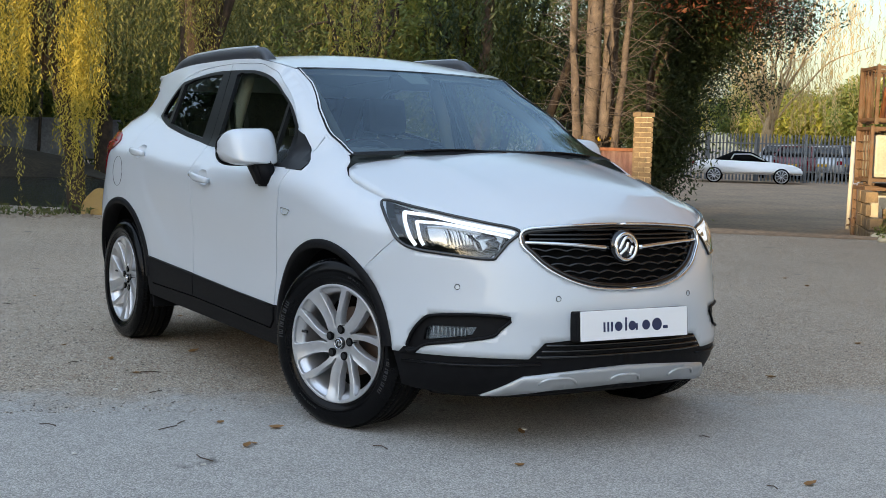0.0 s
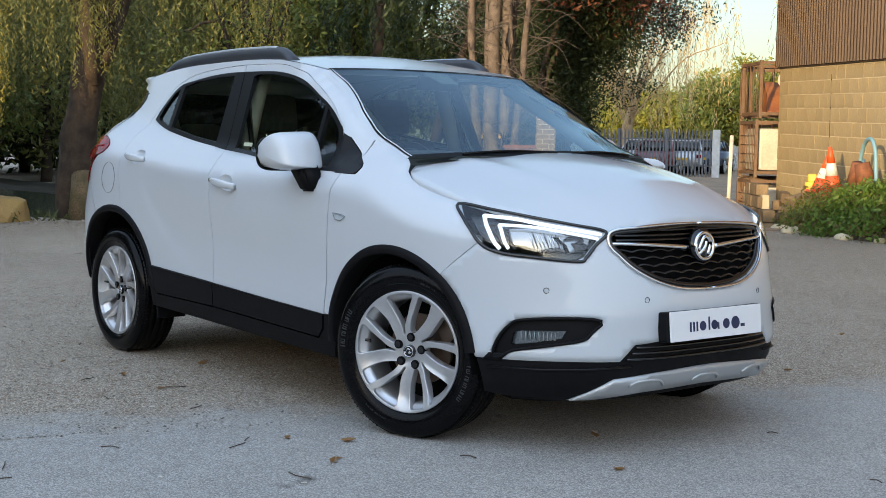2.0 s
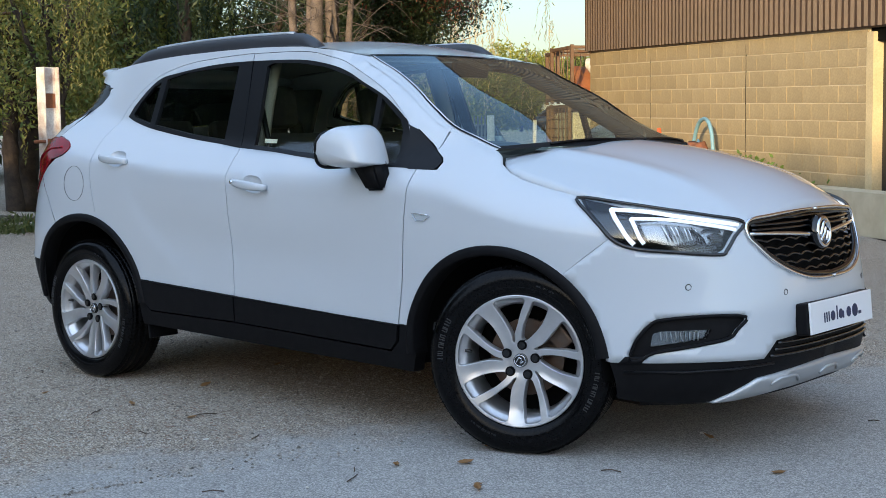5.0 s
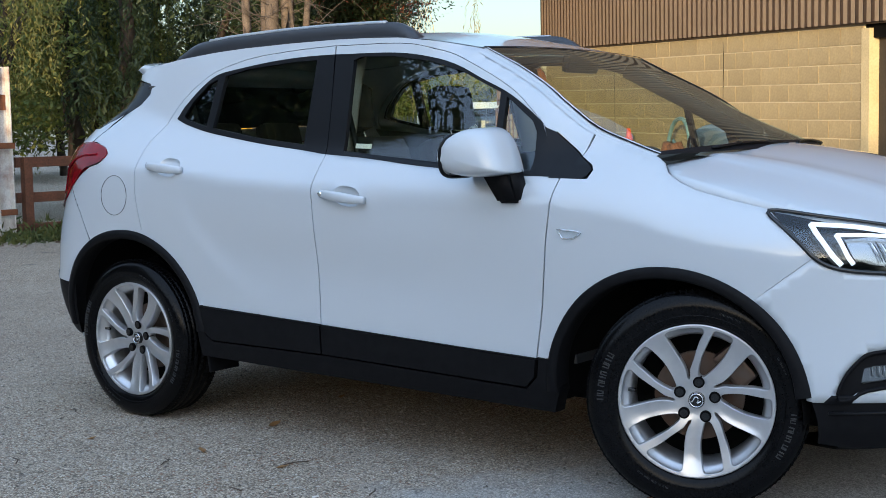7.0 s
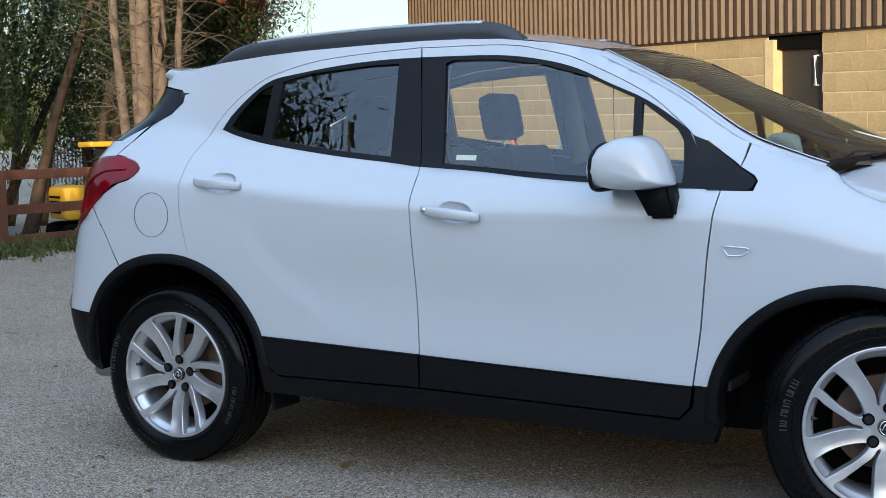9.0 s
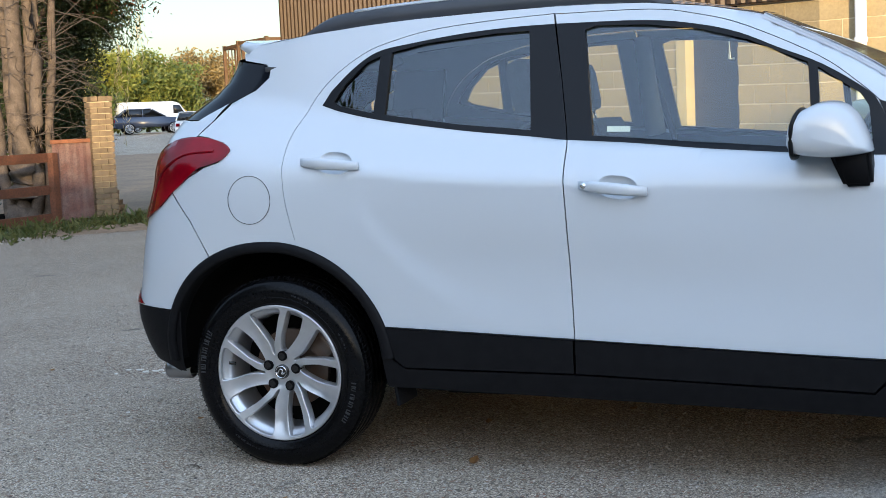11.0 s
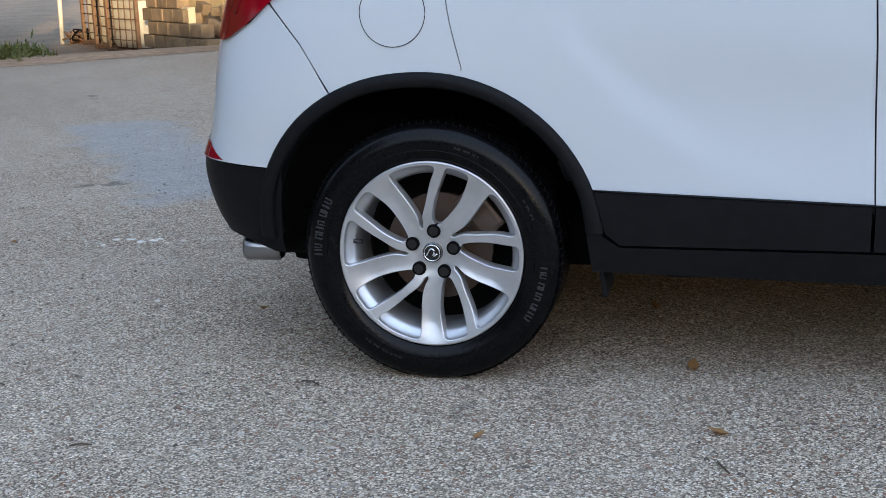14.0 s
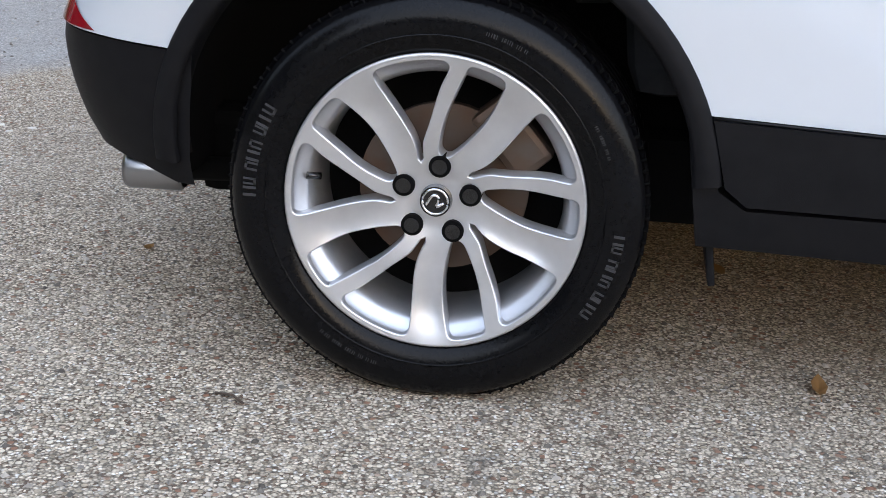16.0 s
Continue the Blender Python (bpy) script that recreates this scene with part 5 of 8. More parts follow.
def wheel_face(turn):
    """The cast face: a disc pierced by five narrow and five wide slots, each with its depth."""
    if turn in FACE_MESH:
        return FACE_MESH[turn]

    def pt(r, ang):
        return (r * math.sin(radians(ang)), r * math.cos(radians(ang)))

    narrow = [(0.079, 9.5), (0.083, 5.5), (0.092, 4.2), (0.12, 5.4), (0.15, 7.6), (0.195, 11.2), (0.218, 12.6), (0.2268, 13.2), (0.2298, 15.0), (0.2303, 21.0), (0.2296, 25.4), (0.2255, 27.0), (0.216, 27.4), (0.19, 28.0), (0.16, 28.0), (0.136, 26.6), (0.108, 22.6), (0.090, 17.5), (0.0815, 13.5)]
    wide = [(0.0705, 50.2), (0.092, 53.2), (0.115, 53.0), (0.145, 50.6), (0.174, 48.4), (0.205, 46.8), (0.222, 46.4), (0.2285, 47.0), (0.2303, 49.0), (0.2304, 55.0), (0.2304, 62.0), (0.2304, 69.0), (0.2298, 74.0), (0.2262, 75.4), (0.219, 75.2), (0.195, 72.4), (0.165, 69.2), (0.135, 65.2), (0.112, 59.8), (0.098, 56.0)]
    holes = []
    for k in range(5):
        for slot in (narrow, wide):
            holes.append([tuple(p) for p in spline([pt(r, a + 72 * k + turn) for r, a in slot], 3, True)])
    outer = [pt(0.2405, 3 * k) for k in range(120)]

    def lift(x, z):
        r = math.hypot(x, z)
        return (x, face_depth(r, math.degrees(math.atan2(x, z)) - turn), z)

    holes = [[tuple(p) for p in inset(resample(h, 0.006), -0.0062)] for h in holes]
    v, f = patch(outer, lift, holes, 0.010, 0.005, 0.0, 1e-9)
    bm = bmesh.new()
    bv = [bm.verts.new(p) for p in v]
    for q in f:
        bm.faces.new([bv[i] for i in q])
    for h in holes:
        loop = resample(h, 0.005)
        steps = []
        for d, back in ((0.0, 0.0), (0.0012, 0.0006), (0.0022, 0.0022), (0.0030, 0.036)):
            ring = loop if d == 0 else inset(loop, d)
            steps.append([bm.verts.new((x, lift(lx, lz)[1] + back, z)) for (x, z), (lx, lz) in zip(ring, loop)])
        for a, b in zip(steps, steps[1:]):
            for k in range(len(a)):
                k2 = (k + 1) % len(a)
                bm.faces.new((a[k], a[k2], b[k2], b[k]))
    bmesh.ops.remove_doubles(bm, verts=bm.verts, dist=0.00005)
    bmesh.ops.recalc_face_normals(bm, faces=bm.faces)
    bmesh.ops.scale(bm, vec=(0.972, 1.0, 0.972), verts=bm.verts)
    for e in bm.edges:
        if len(e.link_faces) == 2 and len(e.link_faces[0].verts) != len(e.link_faces[1].verts):
            e.smooth = False
    for q in bm.faces:
        q.smooth = True
    me = bpy.data.meshes.new("wheel_face")
    bm.to_mesh(me)
    bm.free()
    me.materials.append(M_ALLOY)
    FACE_MESH[turn] = me
    return me


def build_wheel(parent, m, sgn, turn=0.0, squash=1.0):
    """A wheel whose outer face looks along local -y (sgn -1) at m; parts: tyre, rim, spokes, cap, bolts, disc."""
    wheel = empty("wheel", m)
    wheel.parent = parent
    prof = [(0.234, -0.086), (0.243, -0.096), (0.258, -0.105), (0.285, -0.110), (0.305, -0.108), (0.322, -0.100), (0.333, -0.090), (0.338, -0.082)]
    tread = []
    for y0, y1 in ((-0.080, -0.060), (-0.052, -0.022), (-0.014, 0.014), (0.022, 0.052), (0.060, 0.080)):
        tread += [(0.332, y0 - 0.001), (0.3415, y0), (0.3425, y1), (0.332, y1 + 0.001)]
    prof = [(0.234 + (r - 0.234) * squash, y) for r, y in prof + tread + [(r, -y) for r, y in prof[::-1]]]
    crown = 0.234 + 0.108 * squash
    n = 96
    v, f = [], []
    for k in range(n):
        w = 2 * math.pi * k / n
        for r, y in prof:
            zz = r * math.sin(w)
            if zz < 0.009 - crown:
                zz = 0.009 - crown - 0.15 * (0.009 - crown - zz)
            v.append((r * math.cos(w), y, zz))
    p = len(prof)
    for k in range(n):
        for i in range(p - 1):
            f.append((k * p + i, k * p + i + 1, ((k + 1) % n) * p + i + 1, ((k + 1) % n) * p + i))
    tyre = mesh_object("tyre", v, f, M_RUBBER, wheel, "black low-profile tyre")
    bm = bmesh.new()
    for k in range(110):
        w = 2 * math.pi * k / 110
        if math.sin(w) * crown < 0.017 - crown:
            continue
        for yy in (-0.072, 0.072):
            add_box(bm, (crown - 0.0035, yy, 0), (0.0075, 0.030, 0.0030), Matrix.Rotation(-w, 4, "Y") @ pose(0, 0, 0, 14, 0, 0))
    tagged(part("tread_sipe", bm, M_DARK, tyre), "fine cuts of the tread shoulder", kind="stuff")
    # plain raised bars where the sidewall carries writing
    bm = bmesh.new()
    for a0, count, hgt, gap in ((152, 8, 0.021, 3.9), (-32, 8, 0.017, 3.7), (232, 14, 0.006, 1.6), (62, 9, 0.006, 1.6), (20, 8, 0.005, 1.5)):
        for k in range(count):
            w = radians(a0 + k * gap + 0.5 * math.sin(k * 2.3))
            wide = (0.0135 + 0.003 * math.sin(k * 1.9)) if hgt > 0.01 else 0.0045
            for e in (-1, 1):
                add_box(bm, (0.293 if hgt > 0.01 else 0.284, -0.1100, e * wide * 0.38), (hgt, 0.0016, wide * 0.26), Matrix.Rotation(-w, 4, "Y"))
            if k % 3 != 1 and hgt > 0.01:
                add_box(bm, (0.293 + hgt * (0.4 if k % 2 else -0.4), -0.1100, 0), (hgt * 0.2, 0.0016, wide), Matrix.Rotation(-w, 4, "Y"))
    tagged(part("sidewall_bar", bm, M_TYREBAR, tyre), "raised plain marks on the sidewall", kind="stuff")
    rib = [(0.268 * math.cos(w), -0.1075, 0.268 * math.sin(w)) for w in np.linspace(0, 2 * math.pi, 72, endpoint=False)]
    tube("sidewall_rib", rib, 0.0022, M_RUBBER, tyre, 5, closed=True)
    # rim: lip and barrel
    rp = [(0.2385, -0.090), (0.2400, -0.0965), (0.2390, -0.0990), (0.2365, -0.1002), (0.2325, -0.0998), (0.2285, -0.088), (0.2220, -0.078), (0.213, -0.070), (0.206, -0.062), (0.2015, -0.045), (0.199, -0.02), (0.199, 0.02), (0.206, 0.09)]
    v, f = [], []
    for k in range(n):
        w = 2 * math.pi * k / n
        v += [(r * math.cos(w), y, r * math.sin(w)) for r, y in rp]
    q = len(rp)
    for k in range(n):
        for i in range(q - 1):
            f.append((k * q + i, k * q + i + 1, ((k + 1) % n) * q + i + 1, ((k + 1) % n) * q + i))
    rim = mesh_object("rim", v, f, M_ALLOY, wheel, "silver five-twin-spoke alloy rim")
    face = wheel_face(turn)
    o = new("wheel_face", face)
    o.parent = rim
    bm = bmesh.new()
    bmesh.ops.create_cone(bm, cap_ends=True, segments=32, radius1=0.0265, radius2=0.0245, depth=0.016, matrix=pose(0, -0.0705, 0, 90, 0, 0))
    cap = part("centre_cap", bm, M_GLOSS, wheel, "gloss black centre cap with a plain chrome mark")
    tube("cap_ring", [(0.0205 * math.cos(w), -0.0788, 0.0205 * math.sin(w)) for w in np.linspace(0, 2 * math.pi, 28, endpoint=False)], 0.0022, M_CHROME, cap, 5, closed=True)
    tube("cap_mark", [(x, -0.0792, z) for x, z in spline([(-0.014, -0.006), (-0.004, 0.010), (0.006, 0.006), (0.002, -0.008), (0.014, -0.002)], 5)], 0.0028, M_CHROME, cap, 5)
    for k in range(5):
        w = radians(90 - (72 * k + turn + 5))
        bm = bmesh.new()
        bmesh.ops.create_cone(bm, cap_ends=True, segments=14, radius1=0.0145, radius2=0.0125, depth=0.020, matrix=pose(0.0565 * math.cos(w), -0.0675, 0.0565 * math.sin(w), 90, 0, 0))
        part("wheel_bolt", bm, M_GLOSS, rim, "black bolt cover", False)
        # raised near-black disc that stands for shade in the bolt recess
        bm = bmesh.new()
        bmesh.ops.create_cone(bm, cap_ends=True, segments=20, radius1=0.0178, radius2=0.0178, depth=0.030, matrix=pose(0.0565 * math.cos(w), -0.0595, 0.0565 * math.sin(w), 90, 0, 0))
        part("bolt_shade_disc", bm, M_DARK, rim)
    bm = bmesh.new()
    bmesh.ops.create_cone(bm, cap_ends=True, segments=48, radius1=0.140, radius2=0.140, depth=0.018, matrix=pose(0, 0.02, 0, 90, 0, 0))
    part("brake_disc", bm, M_DISC, wheel, "rust-tinted brake disc")
    # added near-black disc in place of the shade behind the spokes
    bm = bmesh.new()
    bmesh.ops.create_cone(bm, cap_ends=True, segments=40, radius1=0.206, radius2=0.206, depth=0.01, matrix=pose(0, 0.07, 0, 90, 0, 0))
    part("wheel_shade_disc", bm, M_DARK, wheel)
    box("brake_caliper", (0, 0, 0), (0.075, 0.07, 0.13), M_DISC, wheel, Matrix.Rotation(radians(-40), 4, "Y") @ pose(0.145, 0.02, 0), 0.012)
    w = radians(173)
    tube("tyre_valve", [(0.190 * math.cos(w), -0.060, 0.190 * math.sin(w)), (0.212 * math.cos(w), -0.070, 0.212 * math.sin(w))], 0.006, M_GLOSS, rim, 8)
    return wheel


def seat(parent, x, y, wide=0.5):
    """A front seat: base, backrest, headrest on two pins."""
    st = empty("car_seat", pose(x, y, 0.30))
    st.parent = parent
    box("seat_cushion", (0, 0, 0), (0.52, wide, 0.20), M_SEAT, st, pose(0.10, 0, 0.26, 0, -8, 0), 0.06)
    box("backrest", (0, 0, 0), (0.18, wide, 0.62), M_SEAT, st, pose(-0.24, 0, 0.56, 0, -16, 0), 0.07)
    box("headrest", (0, 0, 0), (0.10, 0.25, 0.20), M_SEAT, st, pose(-0.365, 0, 0.985, 0, -10, 0), 0.045)
    for s in (-0.06, 0.06):
        tube("headrest_pin", [(-0.31, s, 0.82), (-0.345, s, 0.93)], 0.006, M_CHROME, st, 6)
    return st


the_car = build_car()
for wx, wy, sg, steer in ((1.285, -0.752, -1, 20), (-1.2775, -0.755, -1, 0), (1.285, 0.752, 1, 20), (-1.2775, 0.755, 1, 0)):
    # the loaded rear tyres sit a little lower
    build_wheel(the_car, pose(wx, wy, 0.3385 if wx > 0 else 0.3318, 0, 0, steer + (180 if sg > 0 else 0)), sg, 2.0 if wx > 0 else 0.0, 1.0 if wx > 0 else 0.935)
for yy in (-0.36, 0.36):
    seat(the_car, -0.11, yy)
box("rear_bench", (0, 0, 0), (0.5, 1.2, 0.2), M_SEAT, the_car, pose(-0.75, 0, 0.58, 0, -6, 0), 0.06)
box("bench_back", (0, 0, 0), (0.16, 1.22, 0.52), M_SEAT, the_car, pose(-1.10, 0, 0.87, 0, -18, 0), 0.06)
for yy in (-0.38, 0.0, 0.38):
    box("rear_headrest", (0, 0, 0), (0.09, 0.24, 0.13), M_SEAT, the_car, pose(-1.21, yy, 1.17, 0, -14, 0), 0.04)
box("dashboard", (0, 0, 0), (0.42, 1.36, 0.24), M_CABIN, the_car, pose(0.90, 0, 0.955, 0, 7, 0), 0.07)
box("instrument_hood", (0, 0, 0), (0.18, 0.36, 0.08), M_CABIN, the_car, pose(0.78, -0.36, 1.075, 0, 4, 0), 0.03)
tube("steering_wheel", [tuple(pose(0.60, -0.36, 0.98, 0, -62, 0) @ Vector((0.18 * math.cos(w), 0.18 * math.sin(w), 0))) for w in np.linspace(0, 2 * math.pi, 36, endpoint=False)], 0.016, M_TRIM, the_car, 8, "dark steering wheel", True)
tube("steering_spoke", [tuple(pose(0.60, -0.36, 0.98, 0, -62, 0) @ Vector(p)) for p in ((0, -0.17, 0), (0, 0, 0.03), (0, 0.17, 0))], 0.022, M_TRIM, the_car, 6)
box("interior_mirror", (0, 0, 0), (0.03, 0.24, 0.07), M_TRIM, the_car, pose(0.42, 0, 1.43, 0, 10, 0), 0.015)
box("cabin_floor", (0, 0, 0.41), (1.66, 1.46, 0.03), M_CABIN, the_car)
v, f = patch([(-1.40, -0.56), (0.34, -0.56), (0.40, 0), (0.34, 0.56), (-1.40, 0.56)], lambda x, y: (x, y, roof(x, y)[2] - 0.03), (), 0.12, 0.1)
mesh_object("headlining", v, f, M_LINING, the_car)
for sg in (-1, 1):
    tube("pillar_lining", [(-0.24, sg * 0.665, 1.09), (-0.255, sg * 0.60, 1.30), (-0.26, sg * 0.54, 1.48)], [0.045, 0.04, 0.035], M_LINING, the_car, 8)
    tube("seat_belt", [(-0.24, sg * 0.645, 1.32), (-0.17, sg * 0.66, 1.1), (-0.10, sg * 0.62, 0.8)], 0.016, M_TRIM, the_car, 4)
    tube("screen_pillar_lining", [(0.95, sg * 0.62, 1.08), (0.62, sg * 0.565, 1.27), (0.34, sg * 0.51, 1.42)], [0.03, 0.03, 0.03], M_CABIN, the_car, 8)
    box("rear_pillar_lining", (0, 0, 0), (0.24, 0.03, 0.26), M_CABIN, the_car, pose(-1.27, sg * 0.57, 1.28, sg * -18, 0, 0), 0.01)
box("window_sticker", (0, 0, 0), (0.075, 0.002, 0.018), M_PLATE, the_car, pose(-0.07, -0.742, 1.130, -18, 2, 0))

# ---- the yard ----


def smooth01(t):
    t = min(1.0, max(0.0, t))
    return t * t * (3 - 2 * t)


def ground_height(x, y):
    """Level yard, a shallow dip past the gateway, the pond's basin to the west."""
    d = -(x + 8.0) * 0.55 + (y - 9.6) * 0.83
    z = -0.48 * smooth01(d / 7) * smooth01((y - 6) / 4) + 0.48 * smooth01((d - 10) / 40) + 1.2 * smooth01((d - 38) / 30)
    p = -(x + 12.1 + 1.05 * min(3.4, max(0.0, 4.4 - y))) + 0.2 * math.sin(y * 0.9)
    basin = smooth01(p / 1.6) * (1 - smooth01((y - 5.5) / 2.0)) * (1 - smooth01((-x - 28.5) / 1.5)) * smooth01((y + 16) / 2)
    return z - 0.95 * basin + 0.62 * smooth01((-x - 28.5) / 4) * smooth01((12 - y) / 6)


def build_ground():
    xs = np.concatenate([np.linspace(-900, -60, 14), np.linspace(-58, -26, 24), np.linspace(-25.5, 8, 110), np.linspace(9, 60, 16), np.linspace(80, 900, 8)])
    ys = np.concatenate([np.linspace(-900, -40, 10), np.linspace(-35, -17, 8), np.linspace(-16.5, 20, 110), np.linspace(21, 70, 30), np.linspace(80, 900, 12)])
    v = [(x, y, ground_height(x, y)) for x in xs for y in ys]
    n = len(ys)
    f = [(i * n + j, (i + 1) * n + j, (i + 1) * n + j + 1, i * n + j + 1) for i in range(len(xs) - 1) for j in range(n - 1)]
    g = mesh_object("ground", v, f, M_YARD)
    return tagged(g, "worn asphalt and gravel yard", "ground", kind="structure")


build_ground()
pond = mesh_object("water", [(-31, -15, -0.08), (-12.0, -15, -0.08), (-12.0, 7.4, -0.08), (-31, 7.4, -0.08)], [(0, 1, 2, 3)], M_WATER)
tagged(pond, "dark still pond water with ripples", "water", kind="structure")

# driveway through the gateway: darker asphalt, a little proud of the yard
dv, df = [], []
DRIVE_N = 40
for i in range(DRIVE_N):
    t = i / (DRIVE_N - 1)
    c = Vector((-7.6, 9.6)) + Vector((-0.60, 0.80)) * (46 * t ** 1.3)
    wdt = 2.3 + 6.0 * smooth01((t - 0.25) / 0.5)
    for k in range(7):
        o = -1 + 2 * k / 6
        wob = 0.12 * math.sin(i * 2.1 + k) if k in (0, 6) or i == 0 else 0
        p = c + Vector((0.80, 0.60)) * (o * wdt + wob) + (Vector((-0.6, 0.8)) * (0.35 * o) if i == 0 else Vector((0, 0)))
        dv.append((p.x, p.y, ground_height(p.x, p.y) + (0.035 if i else 0.004)))
for i in range(DRIVE_N - 1):
    df += [(i * 7 + k, i * 7 + k + 1, (i + 1) * 7 + k + 1, (i + 1) * 7 + k) for k in range(6)]
M_DRIVE = material("old_asphalt", (0.215, 0.145, 0.092), 0.9, second=(0.29, 0.195, 0.12), scale=0.8, fine=0.25, bump=0.004, bump_scale=80)
tagged(mesh_object("road", dv, df, M_DRIVE), "old dark asphalt driveway beyond the gateway", "driveway", kind="structure")

# ---- building: block wall from the doorway E to the corner C, profiled sheet above ----
E0, C0 = Vector((-1.95, 9.73, 0)), Vector((-9.87, 16.06, 0))
WDIR = (C0 - E0).normalized()
WOUT = Vector((WDIR.y, -WDIR.x, 0)) if WDIR.x > 0 else Vector((-WDIR.y, WDIR.x, 0))
WALL_TOP, CLAD_TOP = 2.66, 11.5
LEN = (C0 - E0).length
WALL_ANG = math.degrees(math.atan2(WDIR.y, WDIR.x))
FALL = 0.14
DOOR0, DOOR1, RETURN = -0.32, -1.10, -2.22


def wall_frame(s, z, out=0.0):
    """Point of the wall; its courses fall a little towards the doorway."""
    p = E0 + WDIR * s + WOUT * out
    return Vector((p.x, p.y, z * (1 - FALL * (1 - s / LEN))))


def slab(name, s0, s1, z0, z1, out0, out1, mat, label="", category="", parent=None):
    bm = bmesh.new()
    pts = [wall_frame(s, z, o) for s in (s0, s1) for z in (z0, z1) for o in (out0, out1)]
    vs = [bm.verts.new(p) for p in pts]
    for q in ((0, 1, 3, 2), (4, 6, 7, 5), (0, 4, 5, 1), (2, 3, 7, 6), (0, 2, 6, 4), (1, 5, 7, 3)):
        bm.faces.new([vs[i] for i in q])
    ob = part(name, bm, mat, parent)
    if category:
        tagged(ob, label, category, kind="structure")
    return ob


wall_a = slab("wall_south", DOOR0 + 0.14, LEN, -0.6, WALL_TOP, -0.25, 0.0, M_MORTAR, "cream painted concrete block wall", "wall")
wall_b = slab("wall_south_2", RETURN, DOOR1, -0.6, WALL_TOP, -0.25, 0.0, M_MORTAR, "cream painted concrete block wall past the doorway", "wall")
end_n = Vector((-WOUT.x, -WOUT.y, 0))
# past the return the wall turns towards the yard
TURN = Matrix.Rotation(radians(24), 3, "Z")
R0 = wall_frame(RETURN, 0)
RDIR = TURN @ -WDIR
ROUT = TURN @ WOUT
RTOP = wall_frame(RETURN, WALL_TOP).z


def ring_wall(name, ring, top, mat, label):
    bm = bmesh.new()
    vs = [bm.verts.new((p.x, p.y, z)) for z in (-0.6, top) for p in ring]
    for q in ((0, 1, 2, 3), (4, 5, 6, 7), (0, 1, 5, 4), (1, 2, 6, 5), (2, 3, 7, 6), (3, 0, 4, 7)):
        bm.faces.new([vs[k] for k in q])
    return tagged(part(name, bm, mat), label, "wall", kind="structure")


wall_c = ring_wall("wall_south_3", [R0, R0 + RDIR * 12, R0 + RDIR * 12 - ROUT * 0.25, R0 - ROUT * 0.25], RTOP, M_MORTAR, "cream painted concrete block wall past the return")
ring_wall("wall_west", [C0 - WDIR * 0.25, C0, C0 + end_n * 14, C0 - WDIR * 0.25 + end_n * 14], WALL_TOP, M_BLOCK, "cream block end wall along the driveway")
slab("lintel", DOOR1, DOOR0 + 0.14, WALL_TOP - 0.22, WALL_TOP, -0.25, -0.02, M_DARK, "dark steel lintel over the doorway", "lintel")
door = slab("door_1", DOOR1 + 0.01, DOOR0, 0.45, WALL_TOP - 0.22, -0.14, -0.09, M_DOOR, "black painted steel door in the block wall", "door")
tube("door_handle", [wall_frame(DOOR1 + 0.16, z, o) for z, o in ((1.98, -0.09), (1.98, -0.03), (2.34, -0.03), (2.34, -0.09))], 0.016, M_PLATE, door, 8, "white pull bar")
slab("trim", DOOR0, DOOR0 + 0.15, 0.0, WALL_TOP - 0.10, -0.2, 0.03, M_PIER, "bright cream door pier", "pier")
slab("plinth", -2.0, 0.9, -0.1, 0.55, 0.0, 0.35, M_MORTAR, "low concrete step along the wall", "step")


def cladding(name, origin, along, out, s0, s1, z1, label):
    """Trapezoid-profiled sheet standing on the wall."""
    pts, s = [], s0
    while s < s1:
        for a, o in ((0.0, 0.0), (0.045, 0.0), (0.07, 0.035), (0.125, 0.035)):
            if s + a <= s1:
                pts.append((s + a, o))
        s += 0.15
    v = []
    for a, o in pts:
        p = origin + along * a + out * (0.05 + o)
        v += [(p.x, p.y, standing_top(origin, along, a)), (p.x, p.y, z1)]
    f = [(2 * i, 2 * i + 2, 2 * i + 3, 2 * i + 1) for i in range(len(pts) - 1)]
    return tagged(mesh_object(name, v, f, M_CLAD, None, "", False), label, "cladding", kind="structure")


def standing_top(origin, along, a):
    """Foot of the sheet at the distance a along its wall."""
    return wall_frame(a, WALL_TOP - 0.03).z if along == WDIR else (RTOP - 0.03 if along == RDIR else WALL_TOP - 0.03)


cladding("cladding_south", E0, WDIR, WOUT, RETURN, LEN + 0.08, CLAD_TOP, "brown profiled steel cladding above the block wall")
cladding("cladding_south_2", R0, RDIR, ROUT, 0.0, 12, CLAD_TOP, "brown profiled steel cladding past the return")
cladding("cladding_west", C0, end_n, WDIR, -0.06, 14, CLAD_TOP, "brown profiled steel cladding on the end wall")
slab("flashing", RETURN, LEN + 0.05, WALL_TOP - 0.05, WALL_TOP - 0.005, -0.2, 0.045, M_CLAD, "bent brown steel flashing under the cladding", "flashing")
rp_ = [C0 + WDIR * 0.1 + WOUT * 0.1, R0 + WOUT * 0.1, R0 + end_n * 14, C0 + WDIR * 0.1 + end_n * 14]
mesh_object("shed_roof", [(p.x, p.y, CLAD_TOP + (0.02 if i < 2 else 1.4)) for i, p in enumerate(rp_)] + [(p.x, p.y, CLAD_TOP + (0.1 if i < 2 else 1.5)) for i, p in enumerate(rp_)], [(0, 1, 2, 3), (7, 6, 5, 4), (0, 4, 5, 1), (1, 5, 6, 2), (2, 6, 7, 3), (3, 7, 4, 0)], M_CLAD, smooth=False)
tagged(bpy.data.objects["shed_roof"], "shallow steel shed roof", "roof", kind="structure")
